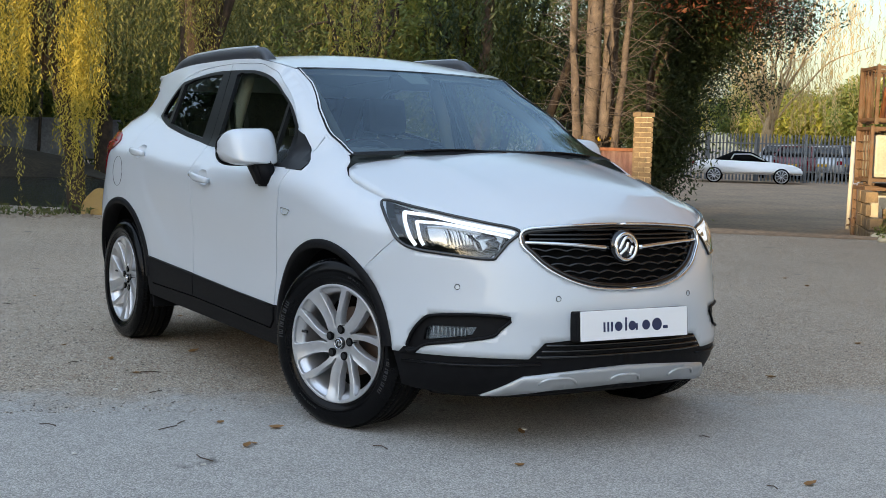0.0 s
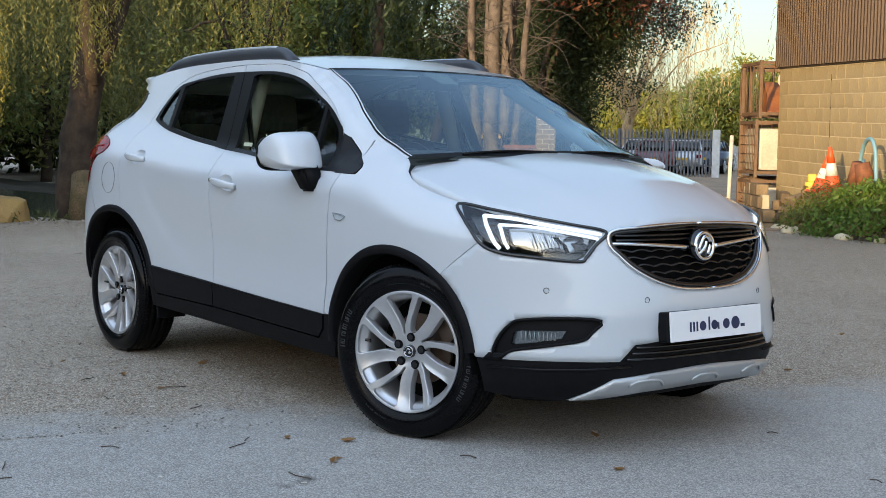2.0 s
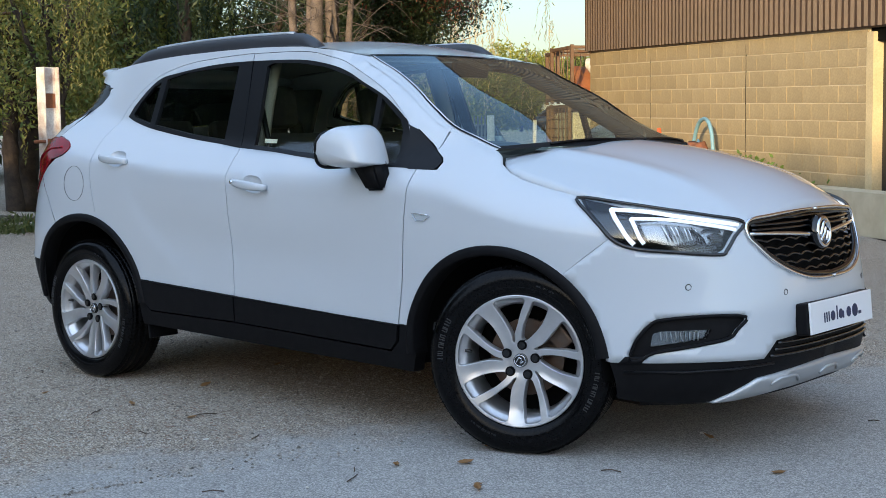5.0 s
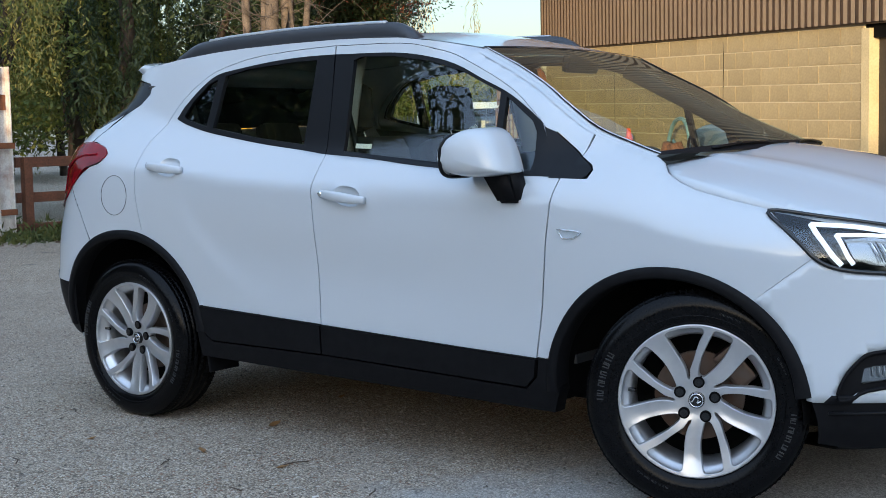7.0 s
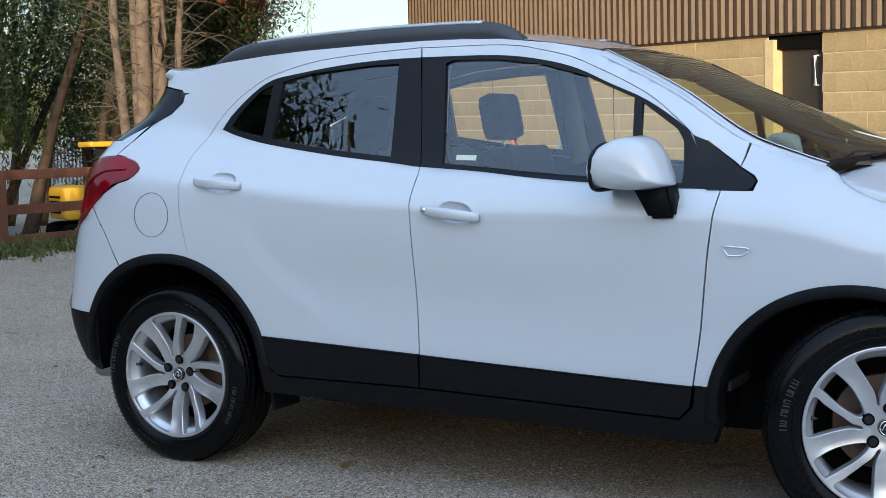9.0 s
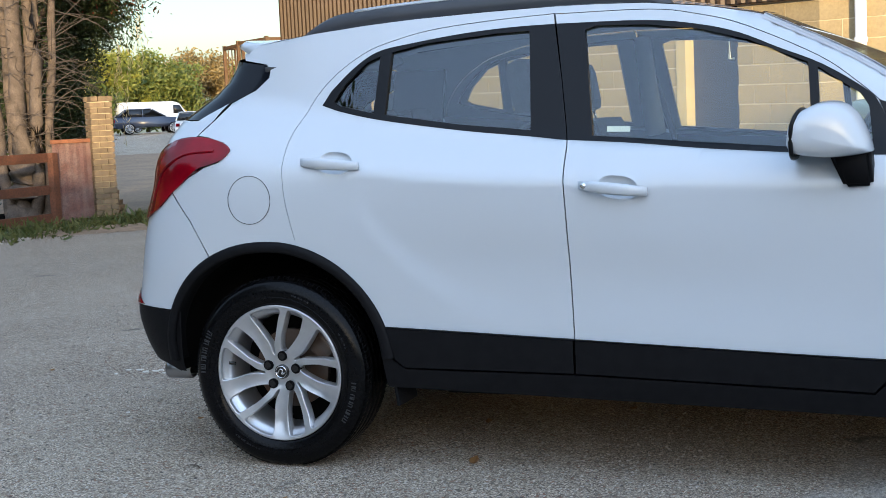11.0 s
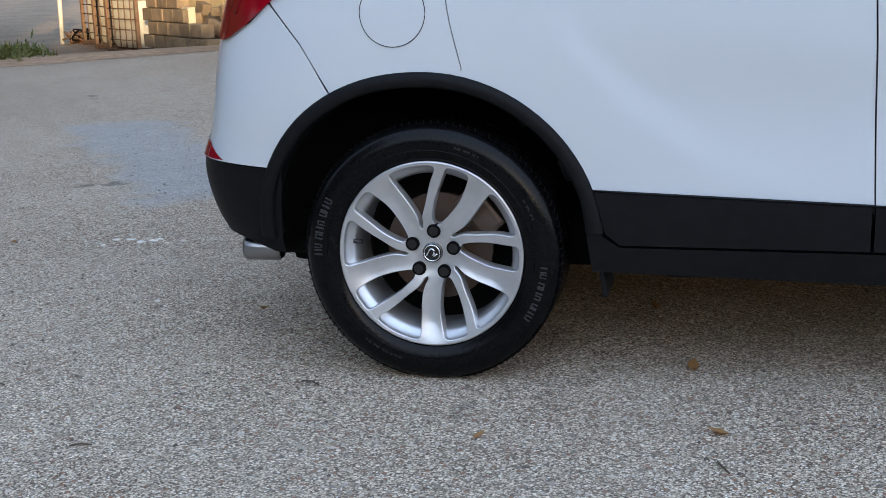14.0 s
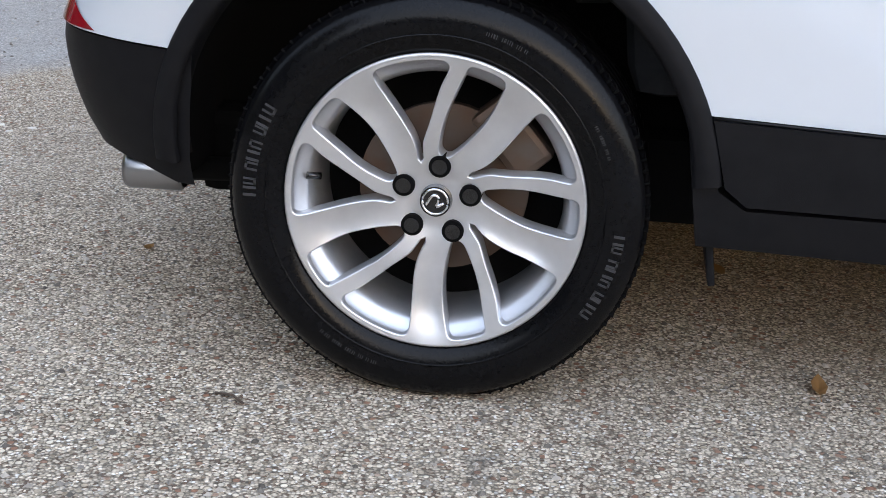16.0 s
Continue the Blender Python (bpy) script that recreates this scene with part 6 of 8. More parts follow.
pipe_at = R0 + RDIR * 0.42 + ROUT * 0.09
pipe = tube("drainpipe", [pipe_at + Vector((0, 0, z)) for z in (-0.02, 3.0)], 0.055, M_PLATE, None, 14)
tagged(pipe, "white plastic drainpipe on the block wall", "drainpipe")
for zz in (0.8, 1.72, 2.3):
    tube("pipe_collar", [pipe_at + Vector((0, 0, zz)), pipe_at + Vector((0, 0, zz + 0.05))], 0.064, M_PLATE, pipe, 14)
tube("wall_joint", [wall_frame(3.10 + 0.006 * math.sin(k), 0.7 + 0.14 * k, 0.006) for k in range(14)], 0.007, M_DARK, wall_a, 5)
tube("wall_joint", [wall_frame(6.86, 0.5 + 0.15 * k, 0.006) for k in range(14)], 0.006, M_DARK, wall_a, 5)

# ---- trees ----


def limb(path, r0, r1, mat, name, parent, sides=9, rough=0.03, seed=0):
    rs = random.Random(seed)
    pts = spline(path, 5)
    n = len(pts)
    rad = [(r0 + (r1 - r0) * i / (n - 1)) * (1 + rs.uniform(-0.10, 0.10)) for i in range(n)]
    pts = [Vector(p) + Vector((rs.uniform(-1, 1), rs.uniform(-1, 1), 0)) * rough for p in pts]
    return tube(name, pts, rad, mat, parent, sides)


def strands(n, top, seed, length, step=0.032, sway=0.05):
    """Leaf places along hanging switches; top(rs) gives each one's upper end."""
    rs = np.random.RandomState(seed)
    out = []
    left = 0
    for _ in range(n):
        if left == 0:
            knot, left = np.array(top(rs), float), rs.randint(3, 9)
            span = rs.uniform(0.6, 1.0)
        left -= 1
        p = knot + rs.normal(0, 0.13, 3)
        ln = rs.uniform(*length) * span
        k = max(2, int(ln / step))
        drift = rs.normal(0, sway, 2)
        z = np.linspace(0, ln, k)
        out.append(np.stack([p[0] + drift[0] * z + rs.normal(0, 0.025, k), p[1] + drift[1] * z + rs.normal(0, 0.025, k), p[2] - z], 1))
    return np.concatenate(out)


def clumps(n_clumps, per, centre, radius, clump, seed, squash=0.8):
    """Leaf places in clumps spread over an uneven crown."""
    rs = np.random.RandomState(seed)
    d = rs.normal(size=(n_clumps, 3))
    d /= np.linalg.norm(d, axis=1, keepdims=True)
    r = rs.uniform(0.25, 1.0, (n_clumps, 1)) ** 0.5 * rs.uniform(0.8, 1.15, (n_clumps, 1))
    c = np.array(centre) + d * r * np.array(radius)
    p = np.repeat(c, per, 0) + rs.normal(0, clump, (n_clumps * per, 3)) * np.array([1, 1, squash])
    return p


def willow(x, y, height, lean, seed, leaf=L_WILLOW, n=420, spread=3.0, length=(1.2, 4.0), size=0.038, thick=0.24, low=0.4):
    z0 = ground_height(x, y)
    t = empty("willow_tree", pose(x, y, z0), "weeping willow with dark trunk and hanging yellow-green leaves", "tree", "willows by the pond")
    rs = random.Random(seed)
    tip = Vector((lean[0], lean[1], height * 0.62))
    limb([(0, 0, -0.15), (lean[0] * 0.25, lean[1] * 0.25, height * 0.22), (lean[0] * 0.6, lean[1] * 0.6, height * 0.42), tip], thick, thick * 0.5, M_BARKDARK, "trunk", t, 11, 0.03, seed)
    for k in range(10):
        a = rs.uniform(0, 6.28)
        r = spread * rs.uniform(0.5, 1.0)
        s = Vector((lean[0], lean[1], height * 0.45)) * rs.uniform(0.6, 1.0)
        e = Vector((lean[0] + r * math.cos(a), lean[1] + r * math.sin(a), height * rs.uniform(0.7, 1.0)))
        limb([s, (s + e) / 2 + Vector((0, 0, 0.5)), e], thick * 0.46, 0.022, M_BARKDARK, "bough", t, 6, 0.05, seed + k)

    def top(r_):
        a, q = r_.uniform(0, 6.28), spread * math.sqrt(r_.uniform(0.02, 1.25))
        return (lean[0] + q * math.cos(a), lean[1] + q * math.sin(a), height * (1.0 - 0.30 * (q / spread) ** 2) * r_.uniform(0.72, 1.0))

    pts = strands(n, top, seed, length)
    pts = pts[pts[:, 2] > low]
    leaves("crown", pts, size, leaf, t, "", 0.55, 2.4, seed)
    return t


def broadleaf(x, y, height, radius, seed, leaf, name="tree", label="leafy tree in evening light", n=260, per=46, size=0.11, bark=M_BARK, base=0.35, group="trees round the yard", clump=0.32):
    z0 = ground_height(x, y)
    t = empty(name, pose(x, y, z0), label, "tree", group)
    rs = random.Random(seed)
    limb([(0, 0, -0.2), (rs.uniform(-0.2, 0.2), rs.uniform(-0.2, 0.2), height * 0.35), (rs.uniform(-0.4, 0.4), rs.uniform(-0.4, 0.4), height * 0.75)], height * 0.028, height * 0.010, bark, "trunk", t, 9, 0.03, seed)
    for k in range(8):
        a = rs.uniform(0, 6.28)
        s = Vector((0, 0, height * rs.uniform(0.22, 0.6)))
        e = Vector((radius * 0.85 * math.cos(a), radius * 0.85 * math.sin(a), height * rs.uniform(0.55, 0.95)))
        limb([s, (s + e) / 2 + Vector((0, 0, 0.2)), e], height * 0.011, 0.012, bark, "bough", t, 6, 0.05, seed + k)
    pts = clumps(n, per, (0, 0, height * (base + 1) / 2), (radius, radius, height * (1 - base) / 2), clump, seed)
    leaves("crown", pts[pts[:, 2] > 0.1], size, leaf, t, "", 0.1, 1.6, seed)
    return t


# willows on the near bank and beyond the water
willow(-12.75, 3.75, 6.5, (0.5, 0.3), 3, thick=0.30, n=620, spread=2.3, length=(0.8, 2.6), low=1.75, size=0.026)
willow(-12.7, 2.3, 6.0, (0.3, -0.8), 4, thick=0.15, n=700, spread=2.4, length=(0.8, 2.6), low=1.75, size=0.026)
broadleaf(-15.6, 8.3, 5.6, 1.5, 5, L_GREEN, n=120, per=36, size=0.07, bark=M_BARKDARK, base=0.2, clump=0.26)
for k, (x, y, h, low_) in enumerate(((-30.6, -3.5, 8, 1.5), (-30.4, 0.5, 9, 1.7), (-31.0, 4.5, 8.5, 1.75), (-30.8, 8.4, 9, 1.5), (-20.5, 10.8, 8.5, 0.9), (-26, 14, 9, 0.9))):
    willow(x, y, h, (0.4, 0.3 * (-1) ** k), 20 + k, n=760, spread=3.6, length=(1.2, 4.6), size=0.050, thick=0.26, low=low_)
# willow curtains whose sunlit gold is put into the leaf colour
gold = empty("willow_branch", pose(-11.9, 1.5, 2.9), "curtain of hanging willow leaves, sunlight put into their gold colour", "branch")


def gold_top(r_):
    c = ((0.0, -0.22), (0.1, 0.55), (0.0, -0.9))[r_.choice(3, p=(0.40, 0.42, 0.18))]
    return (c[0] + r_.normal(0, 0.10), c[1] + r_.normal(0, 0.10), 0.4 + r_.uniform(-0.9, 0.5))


leaves("crown", strands(230, gold_top, 8, (1.0, 2.9), 0.020, 0.02), 0.024, L_SUNGOLD, gold, "", 0.6, 2.4, 8)
limb([(-0.9, 2.1, 1.6), (0.0, 0.7, 1.9), (0.0, -0.9, 1.7)], 0.035, 0.012, M_BARKDARK, "bough", gold, 6)

# far bank: hedge and mixed trees
for k in range(9):
    broadleaf(-38 + 1.5 * math.sin(k * 2.1), -9 + 4.6 * k, 7.5 + 1.2 * math.sin(k * 1.3), 3.2, 40 + k, (L_WILLOW, L_GREEN, L_WILLOW)[k % 3], n=240, per=40, size=0.16, bark=M_BARKDARK, base=0.12, clump=0.45)
for k in range(8):
    broadleaf(-46 + 1.8 * math.sin(k * 1.9), -16 + 5.4 * k, 8.5 + 1.0 * math.sin(k * 2.3), 3.8, 240 + k, L_DARK, "tree", "dark dense tree in the wood past the pond", 230, 60, 0.30, M_BARKDARK, 0.0, "trees round the yard", 0.6)
# slim trees between fence and pond path, in yellow-green
for k, (x, y, h, r) in enumerate(((-17.2, 11.2, 6.5, 1.7), (-19.0, 9.6, 7.0, 2.0), (-18.6, 13.0, 6.5, 1.9))):
    broadleaf(x, y, h, r, 70 + k, (L_GREEN, L_WILLOW, L_GREEN)[k], n=150, per=40, size=0.085, bark=M_BARKDARK, base=0.22, clump=0.28)
# drooping dark evergreen behind the fence
ev = empty("evergreen_tree", pose(-15.0, 10.6, 0), "dark drooping evergreen behind the fence", "tree", "trees round the yard")
limb([(0, 0, 0), (0.1, 0, 3), (0, 0.1, 7)], 0.20, 0.06, M_BARKDARK, "trunk", ev)
leaves("crown", strands(420, lambda r_: (r_.normal(0, 0.75), r_.normal(0, 0.75), r_.uniform(2.2, 7.2)), 9, (0.5, 1.7), 0.045, 0.12), 0.06, L_DARK, ev, "", 0.5, 2.2, 9)

# many-stemmed conifer with bare twigs by the gateway
M_STEM = material("grey_brown_stem_bark", (0.155, 0.120, 0.095), 0.95, second=(0.075, 0.058, 0.046), scale=7, fine=0.35, bump=0.012, bump_scale=22)
con = empty("conifer", pose(-10.95, 10.1, -0.1), "many-stemmed conifer with bare grey stems and dry twigs", "tree")
rs_ = random.Random(12)
STEMS = ((-0.30, -0.15, -1.0, -0.5, 0.10), (-0.12, 0.05, -0.35, -0.2, 0.13), (0.06, -0.08, 0.05, -0.1, 0.16), (0.16, 0.10, 0.45, 0.25, 0.14), (0.30, -0.02, 1.0, 0.2, 0.11), (0.02, 0.28, 0.2, 0.9, 0.11), (0.36, 0.2, 1.5, 0.7, 0.08))
STEMS = [(a * 0.75, b * 0.75, c * 0.30, d * 0.30, r * 1.0) for a, b, c, d, r in STEMS]
for k, (bx_, by_, tx_, ty_, r) in enumerate(STEMS):
    limb([(bx_ * 0.7, by_ * 0.7, -0.1), (bx_ + tx_ * 0.12, by_ + ty_ * 0.12, 1.1), (bx_ + tx_ * 0.5, by_ + ty_ * 0.5, 3.4), (tx_ + bx_, ty_ + by_, 6.6)], r, r * 0.4, M_STEM, "stem", con, 10, 0.02, k)
limb([(0, 0, -0.2), (0.0, 0.02, 0.35), (0.02, 0.0, 0.95)], 0.34, 0.22, M_STEM, "trunk", con, 12, 0.03, 31)
for k in range(420):
    st = STEMS[rs_.randrange(7)]
    h = rs_.uniform(0.9, 5.2)
    t = h / 6.6
    s = Vector((st[0] + st[2] * t, st[1] + st[3] * t, h))
    a = rs_.uniform(0, 6.28)
    ln = rs_.uniform(0.3, 1.0) * (1.5 if k % 4 == 0 else 1.0)
    e = s + Vector((ln * math.cos(a), ln * math.sin(a), rs_.uniform(-0.6, 0.8) * ln))
    m_ = (s + e) / 2 + Vector((rs_.uniform(-0.15, 0.15), rs_.uniform(-0.15, 0.15), rs_.uniform(-0.05, 0.25)))
    tube("twig", [Vector(q) for q in spline([s, m_, e], 4)], [0.007 - 0.0006 * i for i in range(9)], M_TWIG, con, 4)
leaves("crown", clumps(150, 90, (0.3, 1.0, 6.2), (2.6, 2.2, 2.4), 0.25, 13), 0.055, L_DARK, con, "", 0.3, 2.0, 13)
leaves("russet_foliage", clumps(60, 60, (0.9, 1.5, 4.9), (2.0, 1.8, 1.5), 0.22, 14), 0.055, L_RUST, con, "russet dying foliage", 0.3, 1.8, 14)
# dark trees over the driveway
for k, (x, y, z, r, hz, nn, lf) in enumerate(((-16.4, 15.2, 2.8, 1.7, 2.6, 210, L_DARK), (-13.9, 15.4, 6.2, 2.6, 2.1, 330, L_DARK), (-13.2, 14.2, 5.2, 2.2, 1.4, 60, L_RUST), (-17.5, 15.0, 5.0, 2.6, 3.6, 260, L_DARK), (-13.2, 12.9, 4.6, 1.7, 2.4, 120, L_DARK), (-12.6, 13.9, 5.2, 1.5, 1.7, 260, L_DARK), (-12.4, 14.0, 4.6, 1.4, 1.3, 90, L_RUST), (-18.6, 19.2, 6.4, 3.3, 4.4, 900, L_DARK), (-17.8, 19.4, 5.8, 2.9, 2.4, 150, L_RUST), (-12.95, 13.25, 1.8, 0.5, 1.7, 260, L_DARK), (-12.9, 13.9, 3.6, 0.9, 1.3, 300, L_DARK))):
    dt = empty("evergreen_tree", pose(x, y, 0), "dark evergreen with russet patches beside the driveway", "tree", "trees round the yard")
    if k < 5:
        way = [(-1.6, -1.5, -0.4), (-1.1, -1.0, z * 0.5), (0.1, 0, z + hz * 0.6)]
    elif k in (7, 8):
        way = [(-2.6, -2.2, -0.6), (-2.2, -1.6, z * 0.5), (0.1, 0, z + hz * 0.6)]
    else:
        # leaning stems that spring from the foot of the conifer
        way = [(-12.6 - x, 12.5 - y, -0.2), ((-12.6 - x) * 0.8, (12.5 - y) * 0.8, z * 0.55), (0, 0, z * 0.9), (0.1, 0.1, z + hz * 0.5)]
    limb(way, 0.13 if k < 5 or k in (7, 8) else 0.06, 0.03, M_BARKDARK, "trunk", dt, 8)
    leaves("crown", clumps(nn, 100, (0, 0, z), (r, r, hz), 0.26, 90 + k), 0.05, lf, dt, "", 0.25, 1.9, 90 + k)

# ---- gateway ----
GP = Vector((-10.2, 4.75, 0))
M_GATEPOST = material("peeling_white_paint_on_rust", (0.62, 0.60, 0.56), 0.7, second=(0.22, 0.075, 0.035), scale=4.5, fine=0.15, bump=0.002, bump_scale=40, mixpos=0.62)
gp = empty("gate_post", pose(*GP), "tall steel gate post with peeling white paint and rust", "post")
box("post_web", (0, 0, 1.0), (0.03, 0.20, 2.06), M_GATEPOST, gp, None, 0.004)
for s in (-0.10, 0.10):
    box("post_flange", (0, s, 1.0), (0.17, 0.016, 2.06), M_GATEPOST, gp, None, 0.004)
M_RUST = material("rusty_steel", (0.24, 0.085, 0.035), 0.8, second=(0.12, 0.045, 0.02), scale=12, fine=0.3)
for zz in (0.35, 1.12):
    tube("hinge_pin", [(0.05, -0.10, zz), (0.14, -0.30, zz)], 0.022, M_RUST, gp, 8)
    box("hinge_plate", (0.09, 0.02, zz), (0.012, 0.22, 0.07), M_RUST, gp, None, 0.003)
box("steel_patch", (0.017, 0, 1.62), (0.006, 0.16, 0.18), M_RUST, gp)

F0, F1 = Vector((-10.25, 5.0, 0)), Vector((-10.0, 9.62, 0))
fence = empty("fence", pose(0, 0, 0), "brown stained three-rail timber fence", "fence")
fdir = (F1 - F0).normalized()
fang = math.degrees(math.atan2(fdir.y, fdir.x))
flen = (F1 - F0).length
for zz in (0.13, 0.50, 0.92):
    box("rail", (flen / 2, 0.05, 0), (flen, 0.04, 0.12), M_FENCE, fence, pose(F0.x, F0.y, zz, 0, 0, fang), 0.006)
for k in range(4):
    p = F0 + fdir * (0.12 + k * (flen - 0.24) / 3)
    box("post", (0, 0, 0.48), (0.11, 0.09, 1.04), M_FENCE, fence, pose(p.x, p.y, -0.02, 0, 0, fang), 0.006)

M_MAROON = material("weathered_maroon_sheet", (0.13, 0.062, 0.052), 0.75, second=(0.20, 0.14, 0.12), scale=5, fine=0.3, mixpos=0.6)
PIL = Vector((-9.6, 10.0, ground_height(-9.6, 10.0)))
brd = empty("board_panel", pose(-9.86, 9.74, -0.05, 0, 0, 40), "weathered maroon sheet panel beside the brick pillar", "panel")
v, f = [], []
for i in range(13):
    a = -0.26 + 0.52 * i / 12
    o = 0.012 if i % 2 else 0.0
    v += [(a, -o, 0.05), (a, -o, 1.16), (a, -o + 0.02, 0.05), (a, -o + 0.02, 1.16)]
for i in range(12):
    b_ = i * 4
    f += [(b_, b_ + 4, b_ + 5, b_ + 1), (b_ + 2, b_ + 3, b_ + 7, b_ + 6), (b_ + 1, b_ + 5, b_ + 7, b_ + 3), (b_, b_ + 2, b_ + 6, b_ + 4)]
f += [(0, 1, 3, 2), (48, 50, 51, 49)]
mesh_object("sheet", v, f, M_MAROON, brd, smooth=False)
box("white_batten", (0.30, 0, 0.62), (0.055, 0.06, 1.25), M_GATEPOST, brd, None, 0.004)
box("top_batten", (0, -0.02, 1.17), (0.56, 0.04, 0.05), M_RUST, brd, None, 0.004)

# brick pillar and the low wall behind it
PANG = 25
pillar = empty("brick_pillar", pose(*PIL, 0, 0, 50) @ Matrix.Diagonal((0.88, 0.88, 1, 1)), "buff brick gate pillar with weathered cap", "pillar")
box("core", (0, 0, 0.83), (0.28, 0.28, 1.66), M_MORTAR, pillar)
lowall = empty("brick_wall", pose(PIL.x, PIL.y, PIL.z, 0, 0, PANG), "low broken buff brick wall beyond the pillar", "wall")
box("core", (-0.10, 0.72, 0.22), (0.17, 1.1, 0.44), M_MORTAR, lowall)
# rubble wall, raised bed, its things
bed = []
BN, BK = 44, 14
for i in range(BN):
    s = -3.5 + 9.7 * i / (BN - 1)
    for k in range(BK):
        q = k / (BK - 1)
        dpt = 1.05 + 0.25 * math.sin(s * 1.1) - 0.6 * smooth01((1.5 - s) / 3.5) - 0.35 * smooth01((s - 4.3) / 2.6)
        p = wall_frame(2.3 + 1.06 * s, 0, -0.1 + dpt * (1 - q))
        h = (0.62 * smooth01(q / 0.6) + 0.06 * math.sin(s * 3.7 + k) * (0 < k < BK - 1)) * smooth01((s + 2.4) / 2.5)
        p.z = ground_height(p.x, p.y) + h - (0.03 if k == 0 else 0)
        bed.append(p)
bf = [(i * BK + k, i * BK + k + 1, (i + 1) * BK + k + 1, (i + 1) * BK + k) for i in range(BN - 1) for k in range(BK - 1)]
tagged(mesh_object("earth_bank", bed, bf, M_EARTH), "raised bank of bare earth along the wall", "earth bank", kind="structure")


def bed_point(s, q):
    i = (s + 3.5) / 9.7 * (BN - 1)
    k = q * (BK - 1)
    return Vector(bed[min(BN - 1, max(0, round(i))) * BK + min(BK - 1, max(0, round(k)))])


def wallpose(a, b):
    """Pose at the foot of a low wall that runs from a to b."""
    d = b - a
    return pose(a.x, a.y, ground_height(a.x, a.y), 0, 0, math.degrees(math.atan2(d.y, d.x)))


def place_on_bed(n, s0, s1, q0, q1, seed):
    rs = random.Random(seed)
    return [bed_point(rs.uniform(s0, s1), rs.uniform(q0, q1)) for _ in range(n)]


L_NAST = leaf_material("round_green_leaves", (0.085, 0.17, 0.025), (0.16, 0.24, 0.04))
L_WEED = leaf_material("dry_weeds", (0.14, 0.12, 0.04), (0.24, 0.17, 0.06))
for label, mat, n, s0, s1, q0, q1, size, height in (("low leafy green plants on the earth bank", L_NAST, 170, -0.5, 1.4, 0.2, 0.55, 0.06, 0.07), ("dry yellowing weeds on the earth bank", L_WEED, 260, -2.0, 4.0, 0.02, 0.45, 0.04, 0.09), ("green shrub on the earth bank", L_GREEN, 200, 1.3, 3.8, 0.05, 0.35, 0.045, 0.10), ("green weeds at the foot of the bank", L_NAST, 120, -1.8, 1.2, 0.0, 0.2, 0.06, 0.16)):
    cs = []
    rs2 = np.random.RandomState(len(label))
    for p in place_on_bed(n, s0, s1, q0, q1, n + int(s0 * 10)):
        k = 26
        cs.append(np.array(p) + np.stack([rs2.normal(0, 0.13, k), rs2.normal(0, 0.13, k), np.abs(rs2.normal(0, height, k))], 1))
    ob = leaves("plants", np.concatenate(cs), size, mat, None, "", 0.0, 1.3, n)
    tagged(ob, label, "plants", kind="stuff")
rs_ = random.Random(5)
for k in range(14):
    s = rs_.uniform(3.2, 5.6)
    p = bed_point(s, rs_.uniform(0.22, 0.5))
    bm = bmesh.new()
    add_box(bm, (0, 0, 0), (rs_.uniform(0.2, 0.44), rs_.uniform(0.12, 0.22), rs_.uniform(0.12, 0.22)), pose(p.x, p.y, p.z + 0.07, rs_.uniform(-12, 12), rs_.uniform(-12, 12), rs_.uniform(0, 180)), 0.025)
    tagged(part("rubble_block", bm, M_BRICK), "broken cream block in the tumbled edging", "rubble", "rubble by the wall")
for k in range(12):
    p = bed_point(rs_.uniform(-1.5, 2.4), 0.0) + WOUT * rs_.uniform(0.0, 0.25)
    bm = bmesh.new()
    bmesh.ops.create_icosphere(bm, subdivisions=2, radius=rs_.uniform(0.05, 0.11), matrix=pose(p.x, p.y, p.z + 0.05, 0, 0, 30 * k) @ Matrix.Diagonal((1.5, 1.0, 0.7, 1)))
    tagged(part("stone", bm, M_MORTAR, None, "", True), "pale stone at the foot of the bank", "stone", "stones at the bank")


M_CONE = material("orange_cone_plastic", (0.72, 0.10, 0.025), 0.5, second=(0.60, 0.08, 0.02), scale=9)
M_WHITE = material("dull_white_plastic", (0.66, 0.65, 0.62), 0.6, second=(0.55, 0.53, 0.49), scale=6)
M_YELLOW = material("yellow_plastic", (0.70, 0.42, 0.03), 0.5, second=(0.58, 0.34, 0.03), scale=6)
M_BLUEHOSE = material("pale_blue_hose", (0.16, 0.30, 0.36), 0.5)


def traffic_cone(p, h, tilt):
    c = empty("traffic_cone", pose(*p, tilt[0], tilt[1], 20), "faded orange traffic cone with a white sleeve", "traffic cone", "cones on the bank")
    box("foot", (0, 0, 0.02), (0.34, 0.34, 0.04), M_CONE, c, None, 0.012)
    for a, b, mat in ((0.0, 0.36, M_CONE), (0.36, 0.64, M_WHITE), (0.64, 1.0, M_CONE)):
        r0, r1 = 0.13 - 0.105 * a, 0.13 - 0.105 * b
        bm = bmesh.new()
        bmesh.ops.create_cone(bm, cap_ends=True, segments=24, radius1=r0, radius2=r1, depth=h * (b - a), matrix=Matrix.Translation((0, 0, 0.04 + h * (a + b) / 2)))
        part("sleeve" if mat is M_WHITE else "cone_body", bm, mat, c, "", True)
    return c


